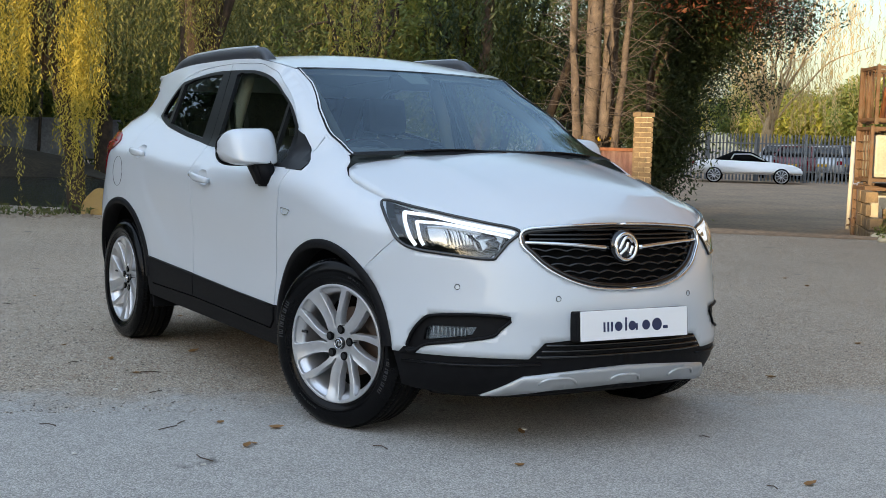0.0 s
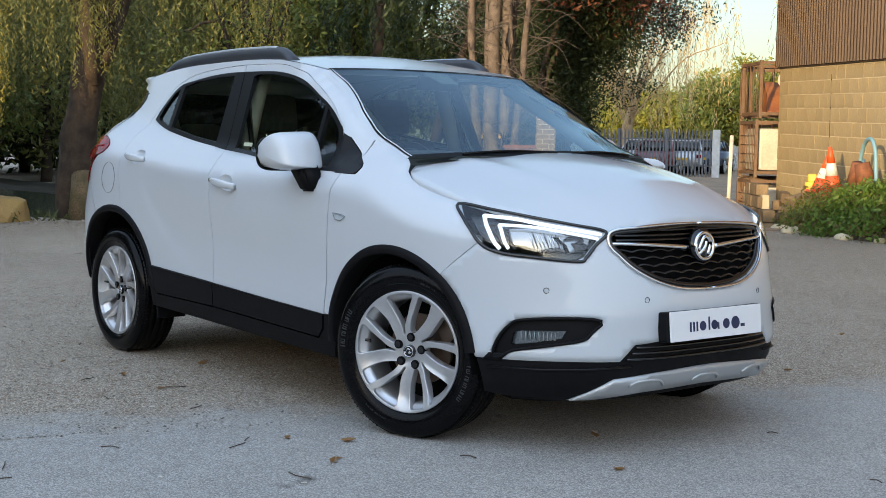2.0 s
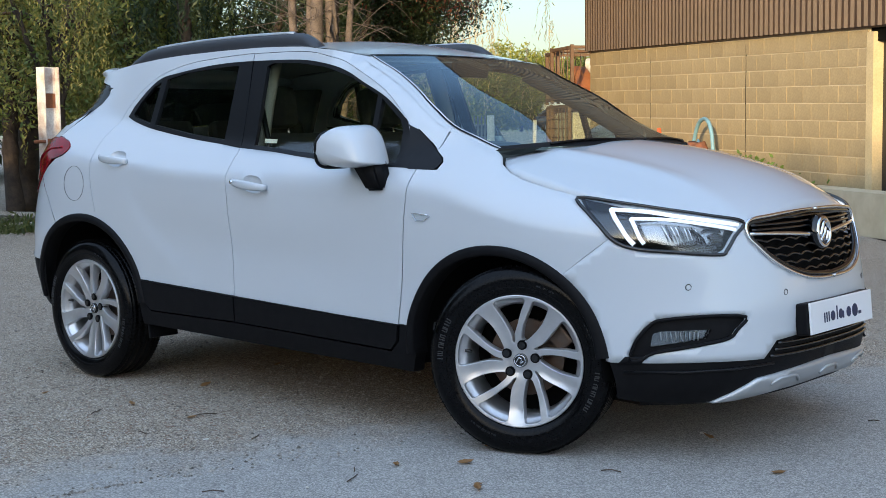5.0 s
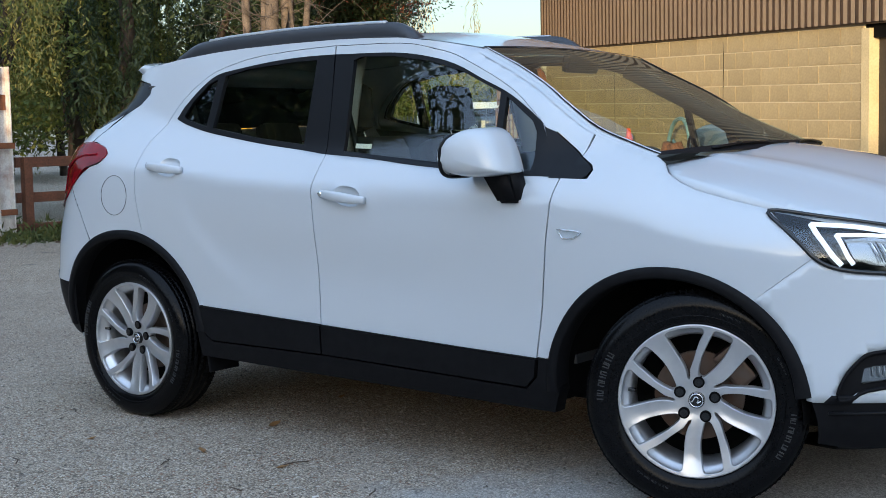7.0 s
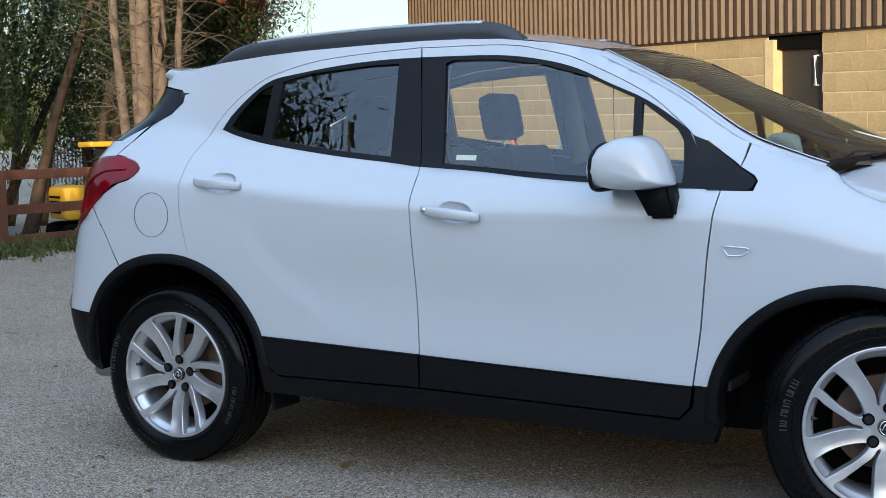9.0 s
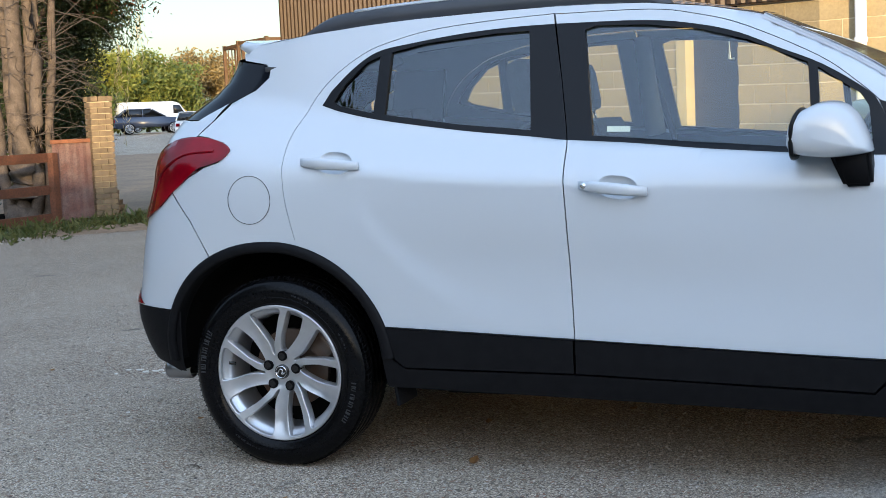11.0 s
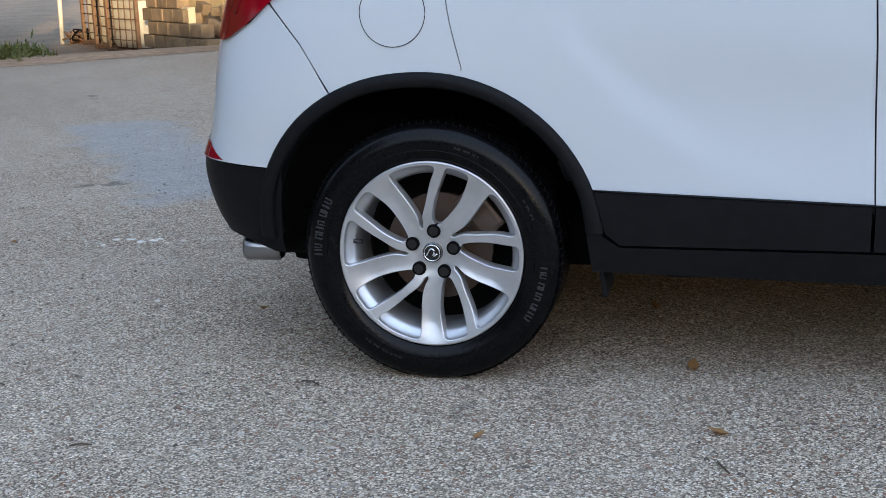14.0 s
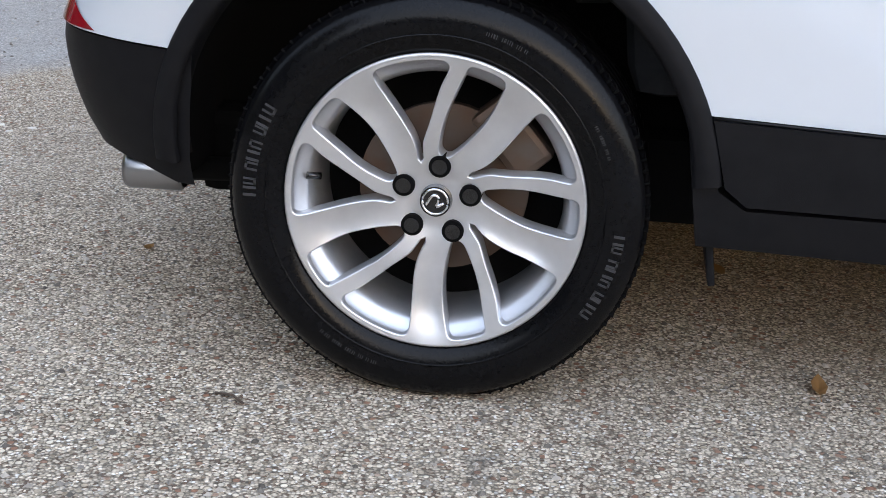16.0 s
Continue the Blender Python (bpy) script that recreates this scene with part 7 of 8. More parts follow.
cb = bed_point(2.89, 0.55)
traffic_cone(cb + Vector((0.02, 0, 0.02)), 0.66, (6, -4))
traffic_cone(cb + Vector((-0.25, 0.02, 0.0)), 0.56, (-8, 10))
yb = bed_point(3.43, 0.45)
yc = empty("yellow_barrier_foot", pose(yb.x, yb.y, yb.z + 0.05, 0, 0, 30), "yellow plastic barrier foot lying on the bank", "barrier")
box("foot_body", (0, 0, 0.12), (0.42, 0.2, 0.14), M_YELLOW, yc, None, 0.04)
box("foot_socket", (-0.1, 0, 0.24), (0.14, 0.16, 0.14), M_YELLOW, yc, None, 0.03)
hb = bed_point(1.26, 0.7)
hose = tube("hose", [hb + WDIR * a + Vector((0, 0, z)) + WOUT * 0.12 for a, z in spline([(0.38, 0.0), (0.30, 0.35), (0.12, 0.58), (-0.14, 0.62), (-0.32, 0.45), (-0.40, 0.05)], 6)], 0.028, M_BLUEHOSE, None, 8)
tagged(hose, "looped pale blue pipe standing on the bank", "pipe")
tagged(tube("pipe_stand", [hb + WDIR * a + Vector((0, 0, z)) + WOUT * 0.14 for a, z in ((0.42, 0.0), (0.1, 0.34), (-0.32, 0.0))], 0.02, M_BLUEHOSE, None, 8), "bent blue tube on the bank", "pipe")
for k, a in enumerate((0.12, -0.14)):
    bm = bmesh.new()
    p = hb + WDIR * a + WOUT * 0.2
    bmesh.ops.create_cone(bm, cap_ends=True, segments=20, radius1=0.14, radius2=0.10, depth=0.3, matrix=pose(p.x, p.y, p.z + 0.16, 8, 12 * (-1) ** k, 0))
    tagged(part("rusty_drum", bm, M_RUST, None, "", True), "rusty steel drum lying on the bank", "drum")

# ---- stacked cages by the corner ----
M_CAGE = material("galvanised_and_rust", (0.17, 0.125, 0.085), 0.7, 0.2, second=(0.15, 0.072, 0.038), scale=6, fine=0.25)
M_TANK = material("translucent_white_tank", (0.55, 0.52, 0.44), 0.55, second=(0.44, 0.41, 0.34), scale=2, fine=0.1)
M_ORANGE = material("orange_rusted_sheet", (0.36, 0.13, 0.035), 0.7, second=(0.24, 0.08, 0.03), scale=3, fine=0.2)


def cage(p, ang, tank):
    c = empty("stillage_cage", pose(*p, 0, 0, ang), "rusty steel stillage cage" + (" holding a white tank" if tank else " with scrap"), "cage", "stacked cages")
    W_, D_, H_ = 1.12, 1.0, 1.07
    for x in (0, W_):
        for y in (0, D_):
            box("corner_post", (x, y, H_ / 2), (0.06, 0.06, H_), M_CAGE, c, None, 0.004)
    for zz in (0.09, H_ - 0.05):
        for a, b, sz in (((W_ / 2), 0, (W_, 0.05, 0.06)), ((W_ / 2), D_, (W_, 0.05, 0.06)), (0, D_ / 2, (0.05, D_, 0.06)), (W_, D_ / 2, (0.05, D_, 0.06))):
            box("frame_rail", (a, b, zz), sz, M_CAGE, c, None, 0.004)
    for k in range(1, 5):
        for y in (0, D_):
            tube("bar", [(W_ * k / 5, y, 0.1), (W_ * k / 5, y, H_ - 0.06)], 0.011, M_CAGE, c, 6)
            if tank:
                tube("bar", [(0, y, 0.1 + 0.17 * k), (W_, y, 0.1 + 0.17 * k)], 0.009, M_CAGE, c, 6)
        tube("bar", [(0, D_ * k / 5, 0.1), (0, D_ * k / 5, H_ - 0.06)], 0.011, M_CAGE, c, 6)
    if tank:
        box("tank", (W_ / 2, D_ / 2, 0.52), (0.98, 0.88, 0.78), M_TANK, c, None, 0.07)
    return c


def on_ground(x, y):
    return (x, y, ground_height(x, y))


CA = WALL_ANG + 180
cb0 = Vector((-11.15, 16.55, ground_height(-11, 16.5)))
for k in range(3):
    cage((cb0.x + 0.02 * k, cb0.y, cb0.z + 1.09 * k), CA + 2 * k, k < 2)
for step_ in (1, 2):
    cb1 = cb0 + Vector((-0.82, 1.10, 0)) * step_
    for k in range(3 if step_ == 1 else 2):
        cage((cb1.x - 0.03 * k, cb1.y, cb1.z + 1.09 * k), CA - 2 * k, k < 2)
sc = empty("scrap_sheet", pose(cb0.x + 0.45, cb0.y + 0.3, cb0.z + 2.30, 0, 0, CA), "orange rusted sheet metal and white sacks in the top cage", "scrap metal")
mesh_object("sheet", [(-0.35, -0.1, 0), (0.6, -0.2, 0), (0.6, 0.3, 0), (-0.35, 0.3, 0), (-0.3, -0.05, 0.62), (0.2, -0.1, 0.32), (0.25, 0.25, 0.3), (-0.3, 0.25, 0.6)], [(0, 1, 5, 4), (1, 2, 6, 5), (2, 3, 7, 6), (3, 0, 4, 7), (4, 5, 6, 7), (3, 2, 1, 0)], M_ORANGE, sc, smooth=False)
for k, (x, z, r) in enumerate(((0.35, 0.55, 0.16), (0.05, 0.62, 0.13), (0.5, 0.35, 0.15))):
    bm = bmesh.new()
    bmesh.ops.create_icosphere(bm, subdivisions=3, radius=r, matrix=Matrix.Translation((x, 0.25, z)))
    for v_ in bm.verts:
        v_.co += Vector(noise.noise_vector(v_.co * 6)) * 0.05
    part("sack", bm, M_WHITE, sc, "", True)
pole = tube("marker_pole", [on_ground(-13.4, 19.0), Vector(on_ground(-13.4, 19.0)) + Vector((0.05, 0, 1.9))], 0.045, M_WHITE, None, 10)
tagged(pole, "pale painted marker pole by the driveway", "pole")
rs_ = random.Random(21)
for k in range(9):
    x, y = -13.15 + rs_.uniform(-0.3, 0.3), 19.5 + rs_.uniform(-0.5, 0.5)
    zc, rr = ground_height(x, y) + 0.11 + 0.05 * (k % 3), rs_.uniform(0.18, 0.3)
    path = [(x + rs_.uniform(-rr, rr), y + rs_.uniform(-rr, rr), zc + rs_.uniform(-0.1, 0.12)) for _ in range(16)]
    tagged(tube("scrap_coil", spline(path, 5), 0.016, (M_RUST, M_CAGE, M_DARK)[k % 3], None, 5), "tangled coil of scrap rod by the cages", "scrap", "scrap by the cages")
for k in range(7):
    x, y = -12.7 + rs_.uniform(-0.5, 0.5), 13.7 + rs_.uniform(-0.5, 0.5)
    bm = bmesh.new()
    bmesh.ops.create_icosphere(bm, subdivisions=3, radius=rs_.uniform(0.2, 0.3), matrix=Matrix.Translation((x, y, ground_height(x, y) + 0.13 + 0.1 * (k % 2))) @ Matrix.Diagonal((1.2, 1, 0.7, 1)))
    for v_ in bm.verts:
        v_.co += Vector(noise.noise_vector(v_.co * 7)) * 0.06
    tagged(part("rubbish_sack", bm, M_GLOSS, None, "", True), "black plastic rubbish sack in a heap", "rubbish sack", "sacks by the driveway")

# low block wall that holds the bank
low_wall = empty("low_wall", wallpose(Vector((-9.72, 15.12, 0)), Vector((-7.83, 13.3, 0))), "low wall of rough cream blocks holding the earth bank", "low wall")
for c_ in range(6):
    for k in range(6 - max(0, c_ - 2)):
        box("block", (0.24 + 0.42 * k + (0.2 if c_ % 2 else 0.0), rs_.uniform(-0.015, 0.015), -0.12 + 0.2 * c_), (rs_.uniform(0.38, 0.41), 0.2, 0.188), M_BRICK, low_wall, None, 0.018)
box("core", (0.95, 0.03, 0.30), (1.5, 0.12, 1.0), M_MORTAR, low_wall, None, 0.01)

# earth and leaf litter on the far bank; its shade is put into the colour
M_BANK = material("shaded_bank_earth", (0.026, 0.020, 0.013), 0.95, second=(0.055, 0.043, 0.026), scale=1.3, fine=0.35, bump=0.02, bump_scale=9)
bx, by = np.linspace(-29.2, -62, 40), np.linspace(-15, 13, 40)
bv = [(x, y, ground_height(x, y) + 0.05 + 0.18 * abs(noise.noise((x * 0.6, y * 0.6, 0)))) for x in bx for y in by]
tagged(mesh_object("far_bank", bv, [(i * 40 + j, i * 40 + j + 1, (i + 1) * 40 + j + 1, (i + 1) * 40 + j) for i in range(39) for j in range(39)], M_BANK), "earth and leaf litter on the far bank, darkened for its shade", "bank", kind="structure")

# low grey retaining wall on the far bank, with thin dark posts
M_GREYWALL = material("grey_render", (0.22, 0.22, 0.23), 0.85, second=(0.17, 0.17, 0.18), scale=1.4, fine=0.2, bump=0.004, bump_scale=30)
rw = empty("retaining_wall", pose(-34.0, 4.0, 0.4, 0, 0, 96), "long low grey rendered wall on the far bank", "wall")
box("wall_body", (0, 0, 0.5), (12, 0.3, 1.15), M_GREYWALL, rw, None, 0.02)
box("coping", (0, 0, 1.1), (12.1, 0.4, 0.08), M_GREYWALL, rw, None, 0.02)
for k in range(7):
    tube("post", [(-5.6 + 1.8 * k, -0.25, -0.2), (-5.5 + 1.8 * k, -0.25, 1.9)], 0.05, M_BARKDARK, rw, 7)

# boulder and stump by the water
M_STUMP = material("mossy_stump", (0.17, 0.115, 0.07), 0.95, second=(0.07, 0.07, 0.03), scale=5, fine=0.35, bump=0.02, bump_scale=18)
bm = bmesh.new()
bmesh.ops.create_icosphere(bm, subdivisions=5, radius=0.36, matrix=pose(-12.35, 2.62, 0.10, 0, 0, 20) @ Matrix.Diagonal((1.0, 1.2, 0.85, 1)))
# broken facets: flatten the lump against a few planes
for fx, fy, fz, fd in ((0.75, -0.1, 0.65, 0.20), (0.2, 0.1, 0.97, 0.22), (0.6, 0.78, 0.15, 0.26), (0.85, 0.4, 0.1, 0.22), (0.3, -0.75, 0.58, 0.22), (-0.8, 0.2, 0.55, 0.24), (-0.5, 0.8, 0.3, 0.27), (0.7, -0.7, 0.1, 0.27)):
    fn_ = Vector((fx, fy, fz)).normalized()
    for v_ in bm.verts:
        over = (v_.co - Vector((-12.35, 2.62, 0.10))).dot(fn_) - fd
        if over > 0:
            v_.co -= fn_ * over
for v_ in bm.verts:
    v_.co += Vector(noise.noise_vector(v_.co * 6)) * 0.014 + Vector(noise.noise_vector(v_.co * 17)) * 0.006
M_BOULDER = material("ochre_boulder", (0.42, 0.28, 0.10), 0.9, second=(0.34, 0.22, 0.09), scale=5, fine=0.2, bump=0.006, bump_scale=20)
tagged(part("boulder", bm, M_BOULDER, None, "", True), "ochre boulder on the pond's edge", "boulder")
bm = bmesh.new()
bmesh.ops.create_cone(bm, cap_ends=True, segments=18, radius1=0.24, radius2=0.17, depth=0.72, matrix=pose(-12.35, 3.72, 0.30))
bmesh.ops.bevel(bm, geom=[e for e in bm.edges if e.calc_length() < 0.3], offset=0.02, segments=2, affect="EDGES")
for v_ in bm.verts:
    v_.co += Vector(noise.noise_vector(v_.co * 4)) * 0.07
tagged(part("tree_stump", bm, M_STUMP, None, "", True), "weathered cut stump beside the willow", "stump")

# mini excavator half hidden behind the conifer
exc = empty("excavator", pose(-13.5, 11.75, ground_height(-13.5, 11.75), 0, 0, 60), "yellow mini excavator behind the trees", "excavator")
for s in (-0.5, 0.5):
    box("track", (0, s, 0.2), (1.5, 0.26, 0.4), M_DARK, exc, None, 0.15)
box("house", (-0.25, 0, 0.72), (0.9, 1.0, 0.55), M_YELLOW, exc, None, 0.1)
box("cab", (0.15, -0.15, 1.15), (0.7, 0.65, 0.95), M_GLOSS, exc, None, 0.05)
box("cab_roof", (0.15, -0.15, 1.66), (0.78, 0.72, 0.09), M_YELLOW, exc, None, 0.03)
for k in range(4):
    box("vent", (-0.71, 0.0, 0.58 + 0.08 * k), (0.02, 0.6, 0.035), M_DARK, exc)

# ---- far car park ----


def saloon(p, ang, paint, kind="hatchback", label="parked car", length=4.2, roofmat=None, van=False):
    """A far parked car: body, cabin glass, wheels, lamps."""
    c = empty("van" if van else "parked_car", pose(*p, 0, 0, ang), label, "van" if van else "car", "vehicles in the car park")
    L_ = length / 2
    W_ = 0.92 if van else 0.87
    if van:
        low = [(L_, 0.45), (L_, 0.85), (L_ - 0.5, 1.10), (L_ - 1.0, 1.85), (L_ - 1.5, 1.98), (-L_ + 0.1, 1.98), (-L_, 1.8), (-L_, 0.4)]
        cab = [(L_ - 0.56, 1.12), (L_ - 1.0, 1.78), (L_ - 1.55, 1.80), (L_ - 1.55, 1.12)]
    elif kind == "convertible":
        low = [(L_, 0.40), (L_ - 0.03, 0.62), (L_ - 0.35, 0.78), (L_ * 0.42, 0.88), (-L_ * 0.6, 0.93), (-L_ + 0.05, 0.88), (-L_, 0.7), (-L_, 0.36)]
        cab = [(L_ * 0.40, 0.88), (L_ * 0.08, 1.26), (-L_ * 0.25, 1.30), (-L_ * 0.62, 0.93)]
    else:
        low = [(L_, 0.40), (L_ - 0.03, 0.70), (L_ - 0.45, 0.88), (L_ * 0.36, 0.98), (-L_ * 0.85, 1.02), (-L_ + 0.04, 0.95), (-L_, 0.6), (-L_, 0.36)]
        cab = [(L_ * 0.42, 0.97), (L_ * 0.05, 1.42), (-L_ * 0.62, 1.45), (-L_ * 0.90, 1.02)]

    def prism(name, prof, w0, w1, mat, lab=""):
        bm = bmesh.new()
        n = len(prof)
        zs_ = [z for _, z in prof]
        a = [bm.verts.new((x, -(w0 + (w1 - w0) * (z - min(zs_)) / (max(zs_) - min(zs_))), z)) for x, z in prof]
        b = [bm.verts.new((x, (w0 + (w1 - w0) * (z - min(zs_)) / (max(zs_) - min(zs_))), z)) for x, z in prof]
        bm.faces.new(a), bm.faces.new(b[::-1])
        for i in range(n):
            bm.faces.new((a[i], b[i], b[(i + 1) % n], a[(i + 1) % n]))
        bmesh.ops.bevel(bm, geom=list(bm.edges), offset=0.05, segments=2, affect="EDGES")
        return part(name, bm, mat, c, lab, True)

    prism("body", low, W_, W_ * (0.97 if van else 0.95), paint)
    cabin = prism("cabin", cab, W_ * (0.985 if van else 0.94), W_ * (0.985 if van else 0.74), M_GLOSS if roofmat is None else roofmat)
    if not van and kind != "convertible":
        xr0, xr1 = -L_ * 0.62, L_ * 0.04
        box("roof_panel", ((xr0 + xr1) / 2, 0, 1.45), (xr1 - xr0, W_ * 1.46, 0.05), paint, c, None, 0.02)
        for x0, z0, x1, z1 in ((L_ * 0.42, 0.97, L_ * 0.05, 1.42), (-L_ * 0.62, 1.45, -L_ * 0.90, 1.02), (-L_ * 0.2, 1.44, -L_ * 0.22, 1.0)):
            for s in (-1, 1):
                tube("pillar", [(x0, s * W_ * (0.93 if z0 < 1.2 else 0.75), z0), (x1, s * W_ * (0.93 if z1 < 1.2 else 0.75), z1)], 0.035, paint, c, 6)
    if kind == "convertible":
        tube("side_window", [(L_ * 0.30, -W_ * 0.93, 0.95), (L_ * 0.05, -W_ * 0.82, 1.18), (-L_ * 0.25, -W_ * 0.82, 1.16), (-L_ * 0.3, -W_ * 0.92, 0.97)], 0.03, M_SILVER, c, 6)
    for x in (L_ * 0.62, -L_ * 0.60):
        for s in (-1, 1):
            bm = bmesh.new()
            bmesh.ops.create_cone(bm, cap_ends=True, segments=28, radius1=0.32, radius2=0.32, depth=0.22, matrix=pose(x, s * (W_ - 0.10), 0.32, 90, 0, 0))
            w = part("wheel", bm, M_RUBBER, c, "", True)
            bm = bmesh.new()
            bmesh.ops.create_cone(bm, cap_ends=True, segments=24, radius1=0.235, radius2=0.2, depth=0.03, matrix=pose(x, s * (W_ + 0.018), 0.32, 90 * s, 0, 0))
            part("wheel_rim", bm, M_RAIL, w, "", True)
            for k in range(10):
                a = 2 * math.pi * k / 10
                tube("rim_spoke", [(x, s * (W_ + 0.035), 0.32), (x + 0.235 * math.cos(a), s * (W_ + 0.035), 0.32 + 0.235 * math.sin(a))], 0.020, M_PSILVER, w, 5)
            tube("rim_edge", [(x + 0.24 * math.cos(q), s * (W_ + 0.03), 0.32 + 0.24 * math.sin(q)) for q in np.linspace(0, 2 * math.pi, 24, endpoint=False)], 0.022, M_PSILVER, w, 5, closed=True)
    for s in (-1, 1):
        box("tail_lamp", (-L_ + 0.01, s * (W_ - 0.16), 0.78 if not van else 1.0), (0.06, 0.2, 0.16 if not van else 0.35), M_RED, c, None, 0.01)
        box("head_lamp", (L_ - 0.06, s * (W_ - 0.20), 0.68), (0.10, 0.26, 0.12), M_LENS, c, None, 0.01)
    box("number_plate", (-L_ - 0.012, 0, 0.66), (0.02, 0.5, 0.11), M_YELLOW if not van else M_WHITE, c)
    return c


M_PWHITE = material("white_vehicle_paint", (0.72, 0.72, 0.72), 0.3, coat=0.8)
M_PSILVER = material("silver_vehicle_paint", (0.42, 0.43, 0.45), 0.3, 0.5, coat=0.8)
M_PBLUE = material("dark_blue_vehicle_paint", (0.02, 0.03, 0.06), 0.3, coat=0.8)
M_PRED = material("dark_red_vehicle_paint", (0.14, 0.015, 0.02), 0.3, coat=0.8)


def bearing(x0, y0, deg, dist):
    x, y = x0 + dist * math.cos(radians(deg)), y0 + dist * math.sin(radians(deg))
    return (x, y, ground_height(x, y))


saloon(bearing(5.985, -3.263, 135.2, 55), 45, M_PWHITE, "convertible", "white convertible with a black soft top, parked by the fence", 4.3, M_DARK)
saloon(bearing(5.985, -3.263, 132.9, 60), 118, M_PRED, label="dark red hatchback behind the palisade fence")
saloon(bearing(5.985, -3.263, 133.6, 61), 122, M_PSILVER, label="silver hatchback behind the palisade fence")
saloon(bearing(5.985, -3.263, 131.9, 60.5), 124, M_PSILVER, label="silver estate behind the palisade fence")
saloon(bearing(5.985, -3.263, 131.0, 61), 120, M_PBLUE, label="dark blue car behind the palisade fence")
saloon(bearing(0.357, -4.806, 120.95, 72), 117, M_PWHITE, label="white hatchback parked facing away on the driveway", length=4.0)
saloon(bearing(0.357, -4.806, 119.75, 73), 118, M_PRED, label="dark red car parked beside the white hatchback")
saloon(bearing(0.357, -4.806, 122.75, 90), 60, M_PWHITE, label="white panel van beyond the palisade fence", length=5.2, van=True)
saloon(bearing(0.357, -4.806, 122.85, 80), 40, M_PBLUE, label="dark blue saloon parked by the fence end")
saloon(bearing(0.357, -4.806, 121.75, 94), 115, M_YELLOW, label="yellow-orange car far off on the driveway")

FP0, FP1 = Vector(bearing(5.985, -3.263, 130.8, 56)), Vector(bearing(5.985, -3.263, 138.8, 58))
pal = empty("palisade_fence", pose(0, 0, 0), "grey galvanised palisade fence with pointed pales", "fence")
M_GALV = material("galvanised_steel", (0.17, 0.18, 0.19), 0.55, 0.3, second=(0.12, 0.125, 0.13), scale=2)
pd = (FP1 - FP0).normalized()
pl = (FP1 - FP0).length
pang = math.degrees(math.atan2(pd.y, pd.x))
pale_me = bpy.data.meshes.new("pale")
bm = bmesh.new()
pv = [bm.verts.new(q) for q in ((-0.035, 0, 0.05), (0.035, 0, 0.05), (0.035, 0, 1.85), (0.012, 0, 2.0), (-0.012, 0, 2.0), (-0.035, 0, 1.85))]
bm.faces.new(pv)
r_ = bmesh.ops.extrude_face_region(bm, geom=list(bm.faces))
bmesh.ops.translate(bm, vec=(0, 0.02, 0), verts=[g for g in r_["geom"] if isinstance(g, bmesh.types.BMVert)])
bm.to_mesh(pale_me)
bm.free()
pale_me.materials.append(M_GALV)
for k in range(int(pl / 0.15)):
    p = FP0 + pd * (0.15 * k + 0.1)
    o = new("pale", pale_me)
    o.parent = pal
    o.matrix_basis = pose(p.x, p.y, ground_height(p.x, p.y), 0, 0, pang)
for zz in (0.5, 1.6):
    box("rail", (pl / 2, 0.04, zz), (pl, 0.04, 0.05), M_GALV, pal, pose(FP0.x, FP0.y, FP0.z, 0, 0, pang))
for k in range(5):
    p = FP0 + pd * (pl * k / 4)
    box("post", (0, 0.06, 1.0), (0.12, 0.12, 2.05) if k else (0.28, 0.25, 2.0), M_GALV if k else M_WHITE, pal, pose(p.x, p.y, p.z, 0, 0, pang))

# bare weeping tree, sunlight put into its gold bark colour, and bushes beyond the car park
M_SUNBARK = material("sunlit_gold_bark", (0.42, 0.30, 0.17), 0.9, second=(0.32, 0.22, 0.12), scale=6)
bare = empty("bare_tree", pose(*bearing(5.985, -3.263, 134.6, 63)), "bare weeping tree with pale sunlit twigs", "tree")
limb([(0, 0, -0.2), (0.1, 0, 1.6), (0.5, 0.2, 3.4)], 0.30, 0.20, M_SUNBARK, "trunk", bare)
rs_ = random.Random(33)
for k in range(26):
    a = rs_.uniform(0, 6.28)
    r = rs_.uniform(1.5, 5.0)
    s = Vector((0.3, 0.1, rs_.uniform(1.8, 3.4)))
    e = Vector((r * math.cos(a), r * math.sin(a), rs_.uniform(5.0, 9.0)))
    limb([s, (s + e) / 2 + Vector((0, 0, 0.8)), e], 0.06, 0.015, M_SUNBARK, "bough", bare, 5, 0.1, k)
# twigs with the gold of low sun put into their colour
leaves("twig_spray", strands(620, lambda r_: (r_.normal(0, 2.8), r_.normal(0, 2.8), r_.uniform(4.2, 9.5)), 35, (1.2, 4.6), 0.12, 0.15), 0.05, leaf_material("sunlit_twigs", (0.46, 0.33, 0.15), (0.60, 0.44, 0.20)), bare, "", 0.9, 5.0, 35)
L_TAN = leaf_material("tan_autumn_leaves", (0.20, 0.14, 0.05), (0.34, 0.24, 0.09))
# brighter leaf colour with the sunshine put into it
L_SUN = leaf_material("sunlit_yellow_green_leaves", (0.17, 0.20, 0.03), (0.32, 0.30, 0.05))
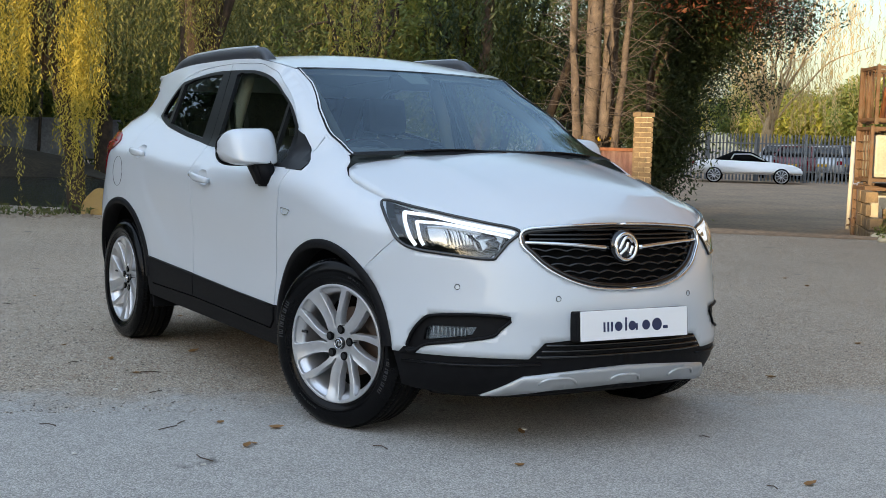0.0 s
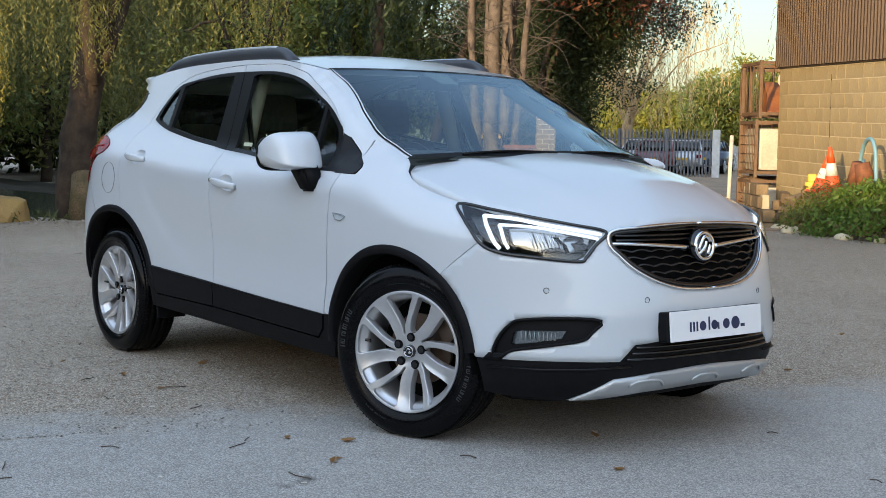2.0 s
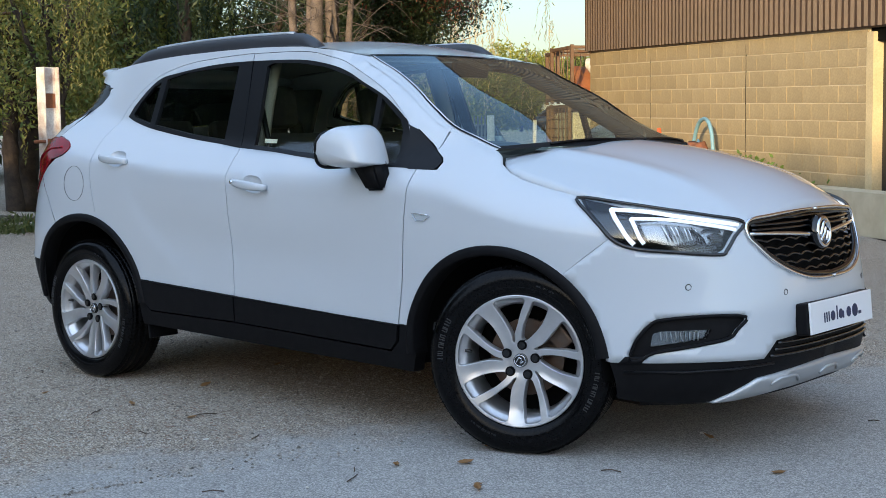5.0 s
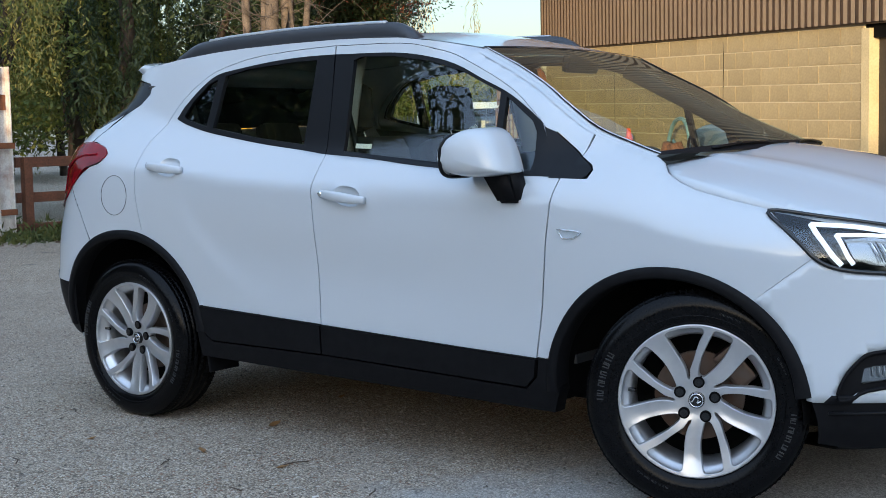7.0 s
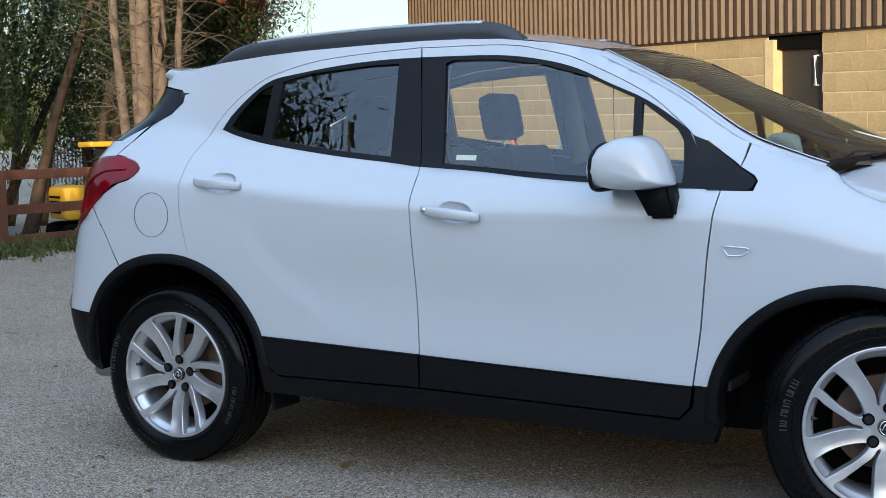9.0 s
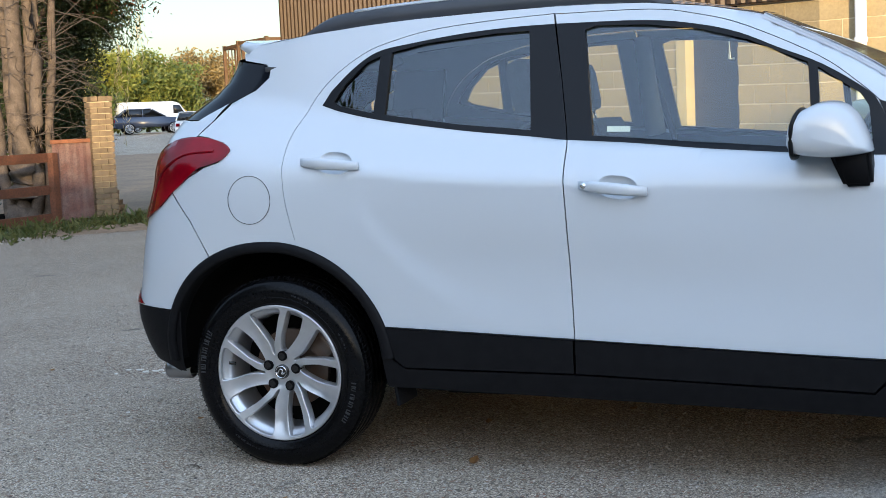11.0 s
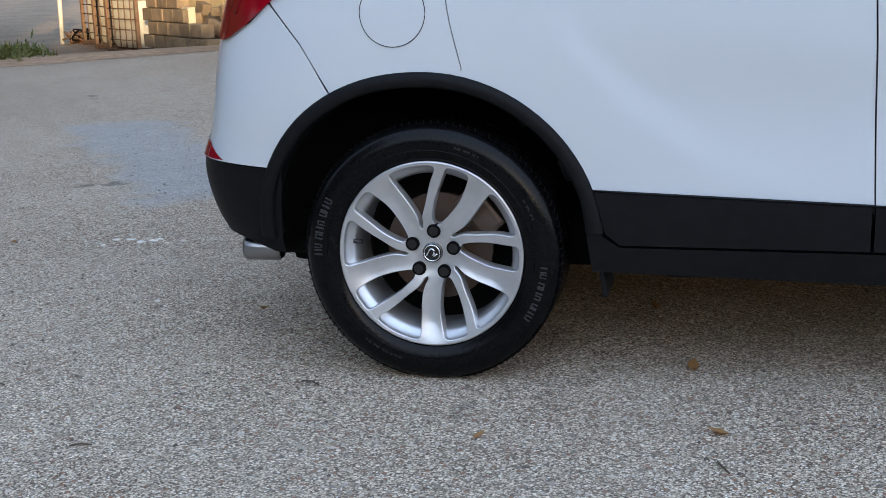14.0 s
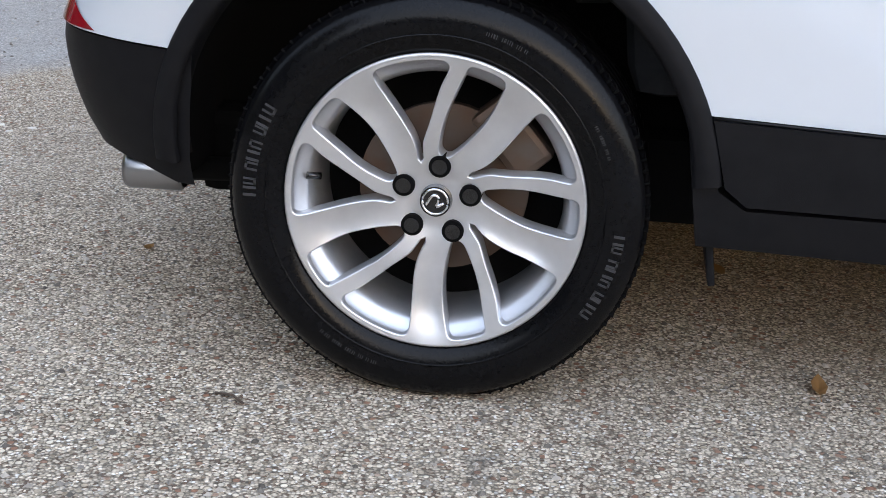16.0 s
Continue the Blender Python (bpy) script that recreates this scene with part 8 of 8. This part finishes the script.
for k, (deg, dist, h, r) in enumerate(((131.2, 70, 4.6, 3.2), (133.0, 76, 4.2, 3.4), (137, 70, 4.8, 3.2), (126.5, 68, 5.2, 3.4), (124.2, 72, 5.6, 3.4), (122.0, 80, 5.2, 3.6), (129, 76, 4.2, 3.4), (127.8, 66, 4.4, 2.8), (119.5, 84, 5.4, 3.6), (117.5, 80, 5.6, 3.6), (139.5, 64, 5.5, 3.2))):
    p = bearing(2.5, -4.2, deg, dist * 1.38)
    broadleaf(p[0], p[1], h * (0.85 + 0.35 * abs(math.sin(k * 1.7))), r * 1.2, 120 + k, L_TAN if k == 5 else (L_SUN, L_GREEN, L_SUN)[k % 3], "bush", "sunlit yellow-green bushes beyond the car park", 110, 150, 0.21, M_TWIG, 0.05, "bushes beyond the car park", 0.42)
M_HILL = material("far_wooded_hill", (0.20, 0.22, 0.15), 0.95, second=(0.28, 0.27, 0.17), scale=0.02, fine=0.2)
hv, hf = [], []
for i in range(61):
    a = radians(85 + 100 * i / 60)
    for r, h in ((300, -2), (420, 15 + 4 * math.sin(i * 0.7)), (560, 22 + 5 * math.sin(i * 0.43 + 1)), (800, 30)):
        hv.append((r * math.cos(a), r * math.sin(a), h))
for i in range(60):
    hf += [(i * 4 + k, (i + 1) * 4 + k, (i + 1) * 4 + k + 1, i * 4 + k + 1) for k in range(3)]
tagged(mesh_object("backdrop", hv, hf, M_HILL), "hazy wooded hills on the horizon", "hills", kind="structure")

# ---- added out of view behind the camera: a tall hedge that keeps the low sun off the yard ----
M_BLOCKER = material("dark_blocker_foliage", (0.02, 0.03, 0.012), 0.9, second=(0.035, 0.045, 0.018), scale=1.5)
HEDGE_H = 4.2
bm = bmesh.new()
add_box(bm, (12, -20, HEDGE_H / 2), (110, 2.4, HEDGE_H))
tagged(part("hedge", bm, M_BLOCKER), "added unseen hedge that keeps the low sun off the yard", "hedge", kind="structure")
hp = np.random.RandomState(77)
nn = 60000
pts = np.stack([hp.uniform(-43, 67, nn), -18.8 + hp.normal(0, 0.25, nn), hp.uniform(0.1, HEDGE_H + 0.35, nn)], 1)
tagged(leaves("blocker_leaves", pts, 0.13, L_DARK, None, "", 0.1, 1.5, 77), "dark leaves of the added sun-blocking hedge", "hedge", kind="stuff")
for k, (x, y, h, r) in enumerate(((-12.7, -10.5, 12.5, 3.3), (-16, -7.5, 9, 2.4), (-14.5, -15.5, 12, 3.2), (-19.0, -19.0, 13, 3.6), (-24.5, -14.0, 12, 3.6))):
    tree = broadleaf(x, y, h, r, 150 + k, L_DARK, "evergreen_tree", "tall dark evergreen across the yard", 480, 200, 0.095, M_BARKDARK, 0.08, "trees round the yard", 0.5)
    # added opaque core: blocks bright sky gaps in what the car windows reflect
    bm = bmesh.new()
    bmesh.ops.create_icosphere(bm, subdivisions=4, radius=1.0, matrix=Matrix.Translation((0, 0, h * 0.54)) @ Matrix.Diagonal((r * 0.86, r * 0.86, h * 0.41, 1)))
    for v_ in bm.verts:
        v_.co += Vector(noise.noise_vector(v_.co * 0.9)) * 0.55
    part("opaque_core", bm, M_BLOCKER, tree)

# ---- ground litter ----
rs_ = random.Random(50)
M_LEAF = leaf_material("fallen_leaf", (0.40, 0.23, 0.075), (0.17, 0.075, 0.035))
leaf_me = bpy.data.meshes.new("fallen_leaf")
# a dry leaf curled along its rib, with a short stalk
lv = [(-0.030, 0, 0.009), (-0.016, 0, 0.003), (0.0, 0, 0.001), (0.016, 0, 0.004), (0.034, 0.003, 0.013), (-0.018, 0.012, 0.010), (0.001, 0.016, 0.012), (0.018, 0.010, 0.012), (-0.017, -0.010, 0.006), (0.002, -0.014, 0.009), (0.019, -0.009, 0.008), (-0.047, -0.006, 0.002), (-0.046, -0.003, 0.002)]
leaf_me.from_pydata(lv, [], [(0, 1, 5), (1, 2, 6, 5), (2, 3, 7, 6), (3, 4, 7), (0, 8, 1), (1, 8, 9, 2), (2, 9, 10, 3), (3, 10, 4), (0, 12, 11)])
leaf_me.materials.append(M_LEAF)
for k, (x, y) in enumerate([(2.17, -0.53), (-0.63, -0.68), (-0.55, -1.15), (1.49, -1.29), (1.46, -1.25), (1.16, -0.82), (1.73, -0.21), (-1.08, -1.24)] + [(rs_.uniform(-4, 3.5), rs_.uniform(-1.9, 6)) for _ in range(34)]):
    o = new("fallen_leaf", leaf_me)
    o.matrix_world = pose(x, y, 0.002, rs_.uniform(-8, 8), rs_.uniform(-8, 8), rs_.uniform(0, 360)) @ Matrix.Scale(rs_.uniform(0.6, 1.05), 4)
    tagged(o, "small dry brown leaf on the asphalt", "leaf", "fallen leaves")
nn = 15000
rn = np.random.RandomState(51)
gx, gy = rn.uniform(-4.5, 1.0, nn), np.where(rn.uniform(0, 1, nn) < 0.6, rn.uniform(-2.9, 0.2, nn), rn.uniform(0.2, 5.5, nn))
gx -= np.maximum(0.0, gx - 0.5) * np.maximum(0.0, -0.8 - gy) * 0.8
sz = np.minimum(rn.gamma(2.0, 0.0019, nn) + 0.0025, 0.0095)
ang = rn.uniform(0, 6.28, nn)
octa = np.array([(1, 0, 0), (0, 0.75, 0), (-0.9, 0.1, 0), (0, -0.8, 0), (0.1, 0, 0.6)])
V = np.empty((nn, 5, 3))
V[:, :, 0] = gx[:, None] + sz[:, None] * (octa[None, :, 0] * np.cos(ang)[:, None] - octa[None, :, 1] * np.sin(ang)[:, None])
V[:, :, 1] = gy[:, None] + sz[:, None] * (octa[None, :, 0] * np.sin(ang)[:, None] + octa[None, :, 1] * np.cos(ang)[:, None])
V[:, :, 2] = sz[:, None] * octa[None, :, 2] + 0.0006
gf = []
for i in range(nn):
    b_ = i * 5
    gf += [(b_, b_ + 1, b_ + 4), (b_ + 1, b_ + 2, b_ + 4), (b_ + 2, b_ + 3, b_ + 4), (b_ + 3, b_, b_ + 4)]
M_GRIT = leaf_material("loose_grit", (0.10, 0.085, 0.07), (0.54, 0.48, 0.41), 0.9)
tagged(mesh_object("grit", V.reshape(-1, 3), gf, M_GRIT, None, "", False), "loose pale grit on the old surface", "gravel", kind="stuff")
M_SCRAP = material("dry_stick", (0.09, 0.06, 0.04), 0.9, second=(0.05, 0.035, 0.025), scale=20)
M_FLECK = material("pale_paper_scrap", (0.70, 0.68, 0.62), 0.8, second=(0.55, 0.5, 0.44), scale=30)
for k in range(46):
    x, y = (rs_.uniform(1.5, 4.5), rs_.uniform(-2.8, 2.5)) if k % 2 else (rs_.uniform(-4, 1.5), rs_.uniform(-2.8, -0.9))
    ln, a = rs_.uniform(0.02, 0.06), rs_.uniform(0, 6.28)
    d = Vector((math.cos(a), math.sin(a), 0)) * ln
    m_ = Vector((x, y, 0.004))
    st = tube("stick", [m_ - d, m_ + Vector((d.y, -d.x, 0)) * rs_.uniform(-0.3, 0.3) + Vector((0, 0, 0.003)), m_ + d], 0.0022, M_SCRAP, None, 5)
    tagged(st, "short dry stick on the asphalt", "stick", "sticks on the ground")
for k in range(22):
    x, y = rs_.uniform(-3, 4.5), rs_.uniform(-2.9, 3)
    bm = bmesh.new()
    add_box(bm, (0, 0, 0.003), (rs_.uniform(0.008, 0.022), rs_.uniform(0.006, 0.014), 0.004), pose(x, y, 0.001, rs_.uniform(-10, 10), rs_.uniform(-10, 10), rs_.uniform(0, 180)), 0.001)
    tagged(part("paper_scrap", bm, M_FLECK), "tiny pale scrap on the asphalt", "litter", "litter on the ground")
# rubble, chips of stone and dead leaves along the foot of the fence and the pond's edge
nn = 2600
rn = np.random.RandomState(52)
t_ = rn.uniform(0, 1, nn)
foot = rn.uniform(0, 1, nn) < 0.72
gx = np.where(foot, -10.2 + 0.5 * t_ + np.abs(rn.normal(0.15, 0.45, nn)), -12.2 + np.abs(rn.normal(0.0, 0.4, nn)))
gy = np.where(foot, 4.2 + 6.0 * t_, -3.0 + 8.0 * t_)
sz = rn.gamma(2.2, 0.007, nn) + 0.008
ang = rn.uniform(0, 6.28, nn)
V = np.empty((nn, 5, 3))
V[:, :, 0] = gx[:, None] + sz[:, None] * (octa[None, :, 0] * np.cos(ang)[:, None] - octa[None, :, 1] * np.sin(ang)[:, None])
V[:, :, 1] = gy[:, None] + sz[:, None] * (octa[None, :, 0] * np.sin(ang)[:, None] + octa[None, :, 1] * np.cos(ang)[:, None])
V[:, :, 2] = sz[:, None] * octa[None, :, 2] + 0.001
gf = []
for i in range(nn):
    b_ = i * 5
    gf += [(b_, b_ + 1, b_ + 4), (b_ + 1, b_ + 2, b_ + 4), (b_ + 2, b_ + 3, b_ + 4), (b_ + 3, b_, b_ + 4)]
tagged(mesh_object("rubble", V.reshape(-1, 3), gf, leaf_material("stone_chips_and_dead_leaves", (0.17, 0.12, 0.08), (0.50, 0.44, 0.36), 0.9), None, "", False), "stone chips and dead leaves along the yard's edge", "rubble", kind="stuff")
rs_ = random.Random(58)
splash = empty("paint_splash", pose(-2.80, 0.665, 0.0), "splash of dried white paint on the worn asphalt", "paint mark")
for k in range(14):
    px_, py_, rr = rs_.gauss(0, 0.07), rs_.gauss(0, 0.035), rs_.uniform(0.006, 0.024)
    pts = [(px_ + rr * rs_.uniform(0.5, 1.2) * math.cos(w), py_ + rr * rs_.uniform(0.4, 1.0) * math.sin(w), 0.0035) for w in np.linspace(0, 2 * math.pi, 9, endpoint=False)]
    mesh_object("paint_drop", pts + [(x, y, -0.002) for x, y, z in pts], [tuple(range(9))] + [(i, i + 9, (i + 1) % 9 + 9, (i + 1) % 9) for i in range(9)], M_FLECK, splash, smooth=False)
# grass and weeds along the fence and the gateway
gpts = []
rn = np.random.RandomState(60)
for (x0, y0, x1, y1, n, wdt) in ((-10.1, 4.6, -9.5, 9.6, 420, 0.35), (-9.3, 9.6, -9.1, 10.4, 200, 0.28), (-12.5, -4, -12.4, 7.0, 160, 0.2), (-10.6, 4.2, -9.9, 5.4, 120, 0.25)):
    t = rn.uniform(0, 1, n)
    cx, cy = x0 + (x1 - x0) * t + rn.normal(0, wdt, n), y0 + (y1 - y0) * t + rn.normal(0, 0.1, n)
    for a, b_ in zip(cx, cy):
        k = 10
        gpts.append(np.stack([a + rn.normal(0, 0.05, k), b_ + rn.normal(0, 0.05, k), ground_height(a, b_) + np.abs(rn.normal(0.03, 0.06, k))], 1))
L_GRASS = leaf_material("grass_blades", (0.06, 0.09, 0.022), (0.14, 0.14, 0.04))
tagged(leaves("grass", np.concatenate(gpts), 0.045, L_GRASS, None, "", -0.3, 2.6, 60), "tufts of grass along the fence and bank", "grass", kind="stuff")

# ---- pieces of walls, last ----
block_me = {}


def piece(mesh_name, size, mat, bev):
    key = (mesh_name, tuple(round(s, 3) for s in size))
    if key not in block_me:
        bm = bmesh.new()
        add_box(bm, (0, 0, 0), size)
        me = bpy.data.meshes.new(mesh_name)
        bm.to_mesh(me)
        bm.free()
        me.materials.append(mat)
        block_me[key] = me
    return block_me[key]


rs_ = random.Random(70)
for parent, s0, s1 in ((wall_a, DOOR0 + 0.16, LEN), (wall_b, RETURN, DOOR1), (wall_c, 0.0, 8.0)):
    row, z = 0, WALL_TOP - 0.06 - 0.235 * 11
    while z < WALL_TOP - 0.07:
        s = s0 - (0.225 if row % 2 else 0.0)
        while s < s1:
            a, b_ = max(s, s0), min(s + 0.437, s1)
            if b_ - a > 0.08:
                o = new("block", piece("block", (b_ - a, 0.03, 0.218 if parent is wall_a else 0.184), M_BLOCK, 0.004))
                o.parent = parent
                out = rs_.uniform(-0.002, 0.002) - 0.007
                if parent is wall_c:
                    p = R0 + RDIR * ((a + b_) / 2) + ROUT * out
                    o.matrix_basis = pose(p.x, p.y, (z + 0.1125) * RTOP / WALL_TOP, 0, 0, math.degrees(math.atan2(RDIR.y, RDIR.x)))
                else:
                    p = wall_frame((a + b_) / 2, z + 0.1125, out)
                    o.matrix_basis = pose(p.x, p.y, p.z, 0, 0, WALL_ANG) @ pose(0, 0, 0, 0, -math.degrees(math.atan(FALL * z / LEN)), 0) @ Matrix.Diagonal((1, 1, 1 if parent is wall_b else 1 - FALL * (1 - (a + b_) / 2 / LEN), 1))
            s += 0.45
        z += 0.235
        row += 1
for row in range(22):
    for k in range(4):
        o = new("brick", piece("brick", (0.215, 0.1025, 0.065), M_BRICK, 0.003))
        o.parent = pillar
        a = radians(90 * k)
        off = Vector((0.0575, -0.113)) if row % 2 == 0 else Vector((-0.0575, -0.113))
        x, y = off.x * math.cos(a) - off.y * math.sin(a), off.x * math.sin(a) + off.y * math.cos(a)
        o.matrix_basis = pose(x + rs_.uniform(-0.003, 0.003), y + rs_.uniform(-0.003, 0.003), 0.04 + 0.075 * row, 0, 0, 90 * k)
for k in range(4):
    o = new("brick", piece("brick", (0.215, 0.1025, 0.065), M_BRICK, 0.003))
    o.parent = pillar
    a = radians(90 * k)
    x, y = 0.075 * math.cos(a) + 0.10 * math.sin(a), 0.075 * math.sin(a) - 0.10 * math.cos(a)
    o.matrix_basis = pose(x, y, 0.045 + 0.075 * 22, 0, 0, 90 * k)
for row in range(7):
    for k in range(6):
        if k * 0.225 + 0.1 > 1.3 - 0.14 * row:
            continue
        for sx in (-0.19, -0.005):
            o = new("brick", piece("brick", (0.215, 0.1025, 0.065), M_BRICK, 0.003))
            o.parent = lowall
            o.matrix_basis = pose(sx + rs_.uniform(-0.006, 0.006), 0.28 + 0.225 * k + (0.11 if row % 2 else 0), 0.04 + 0.075 * row, 0, 0, 90 + rs_.uniform(-3, 3))
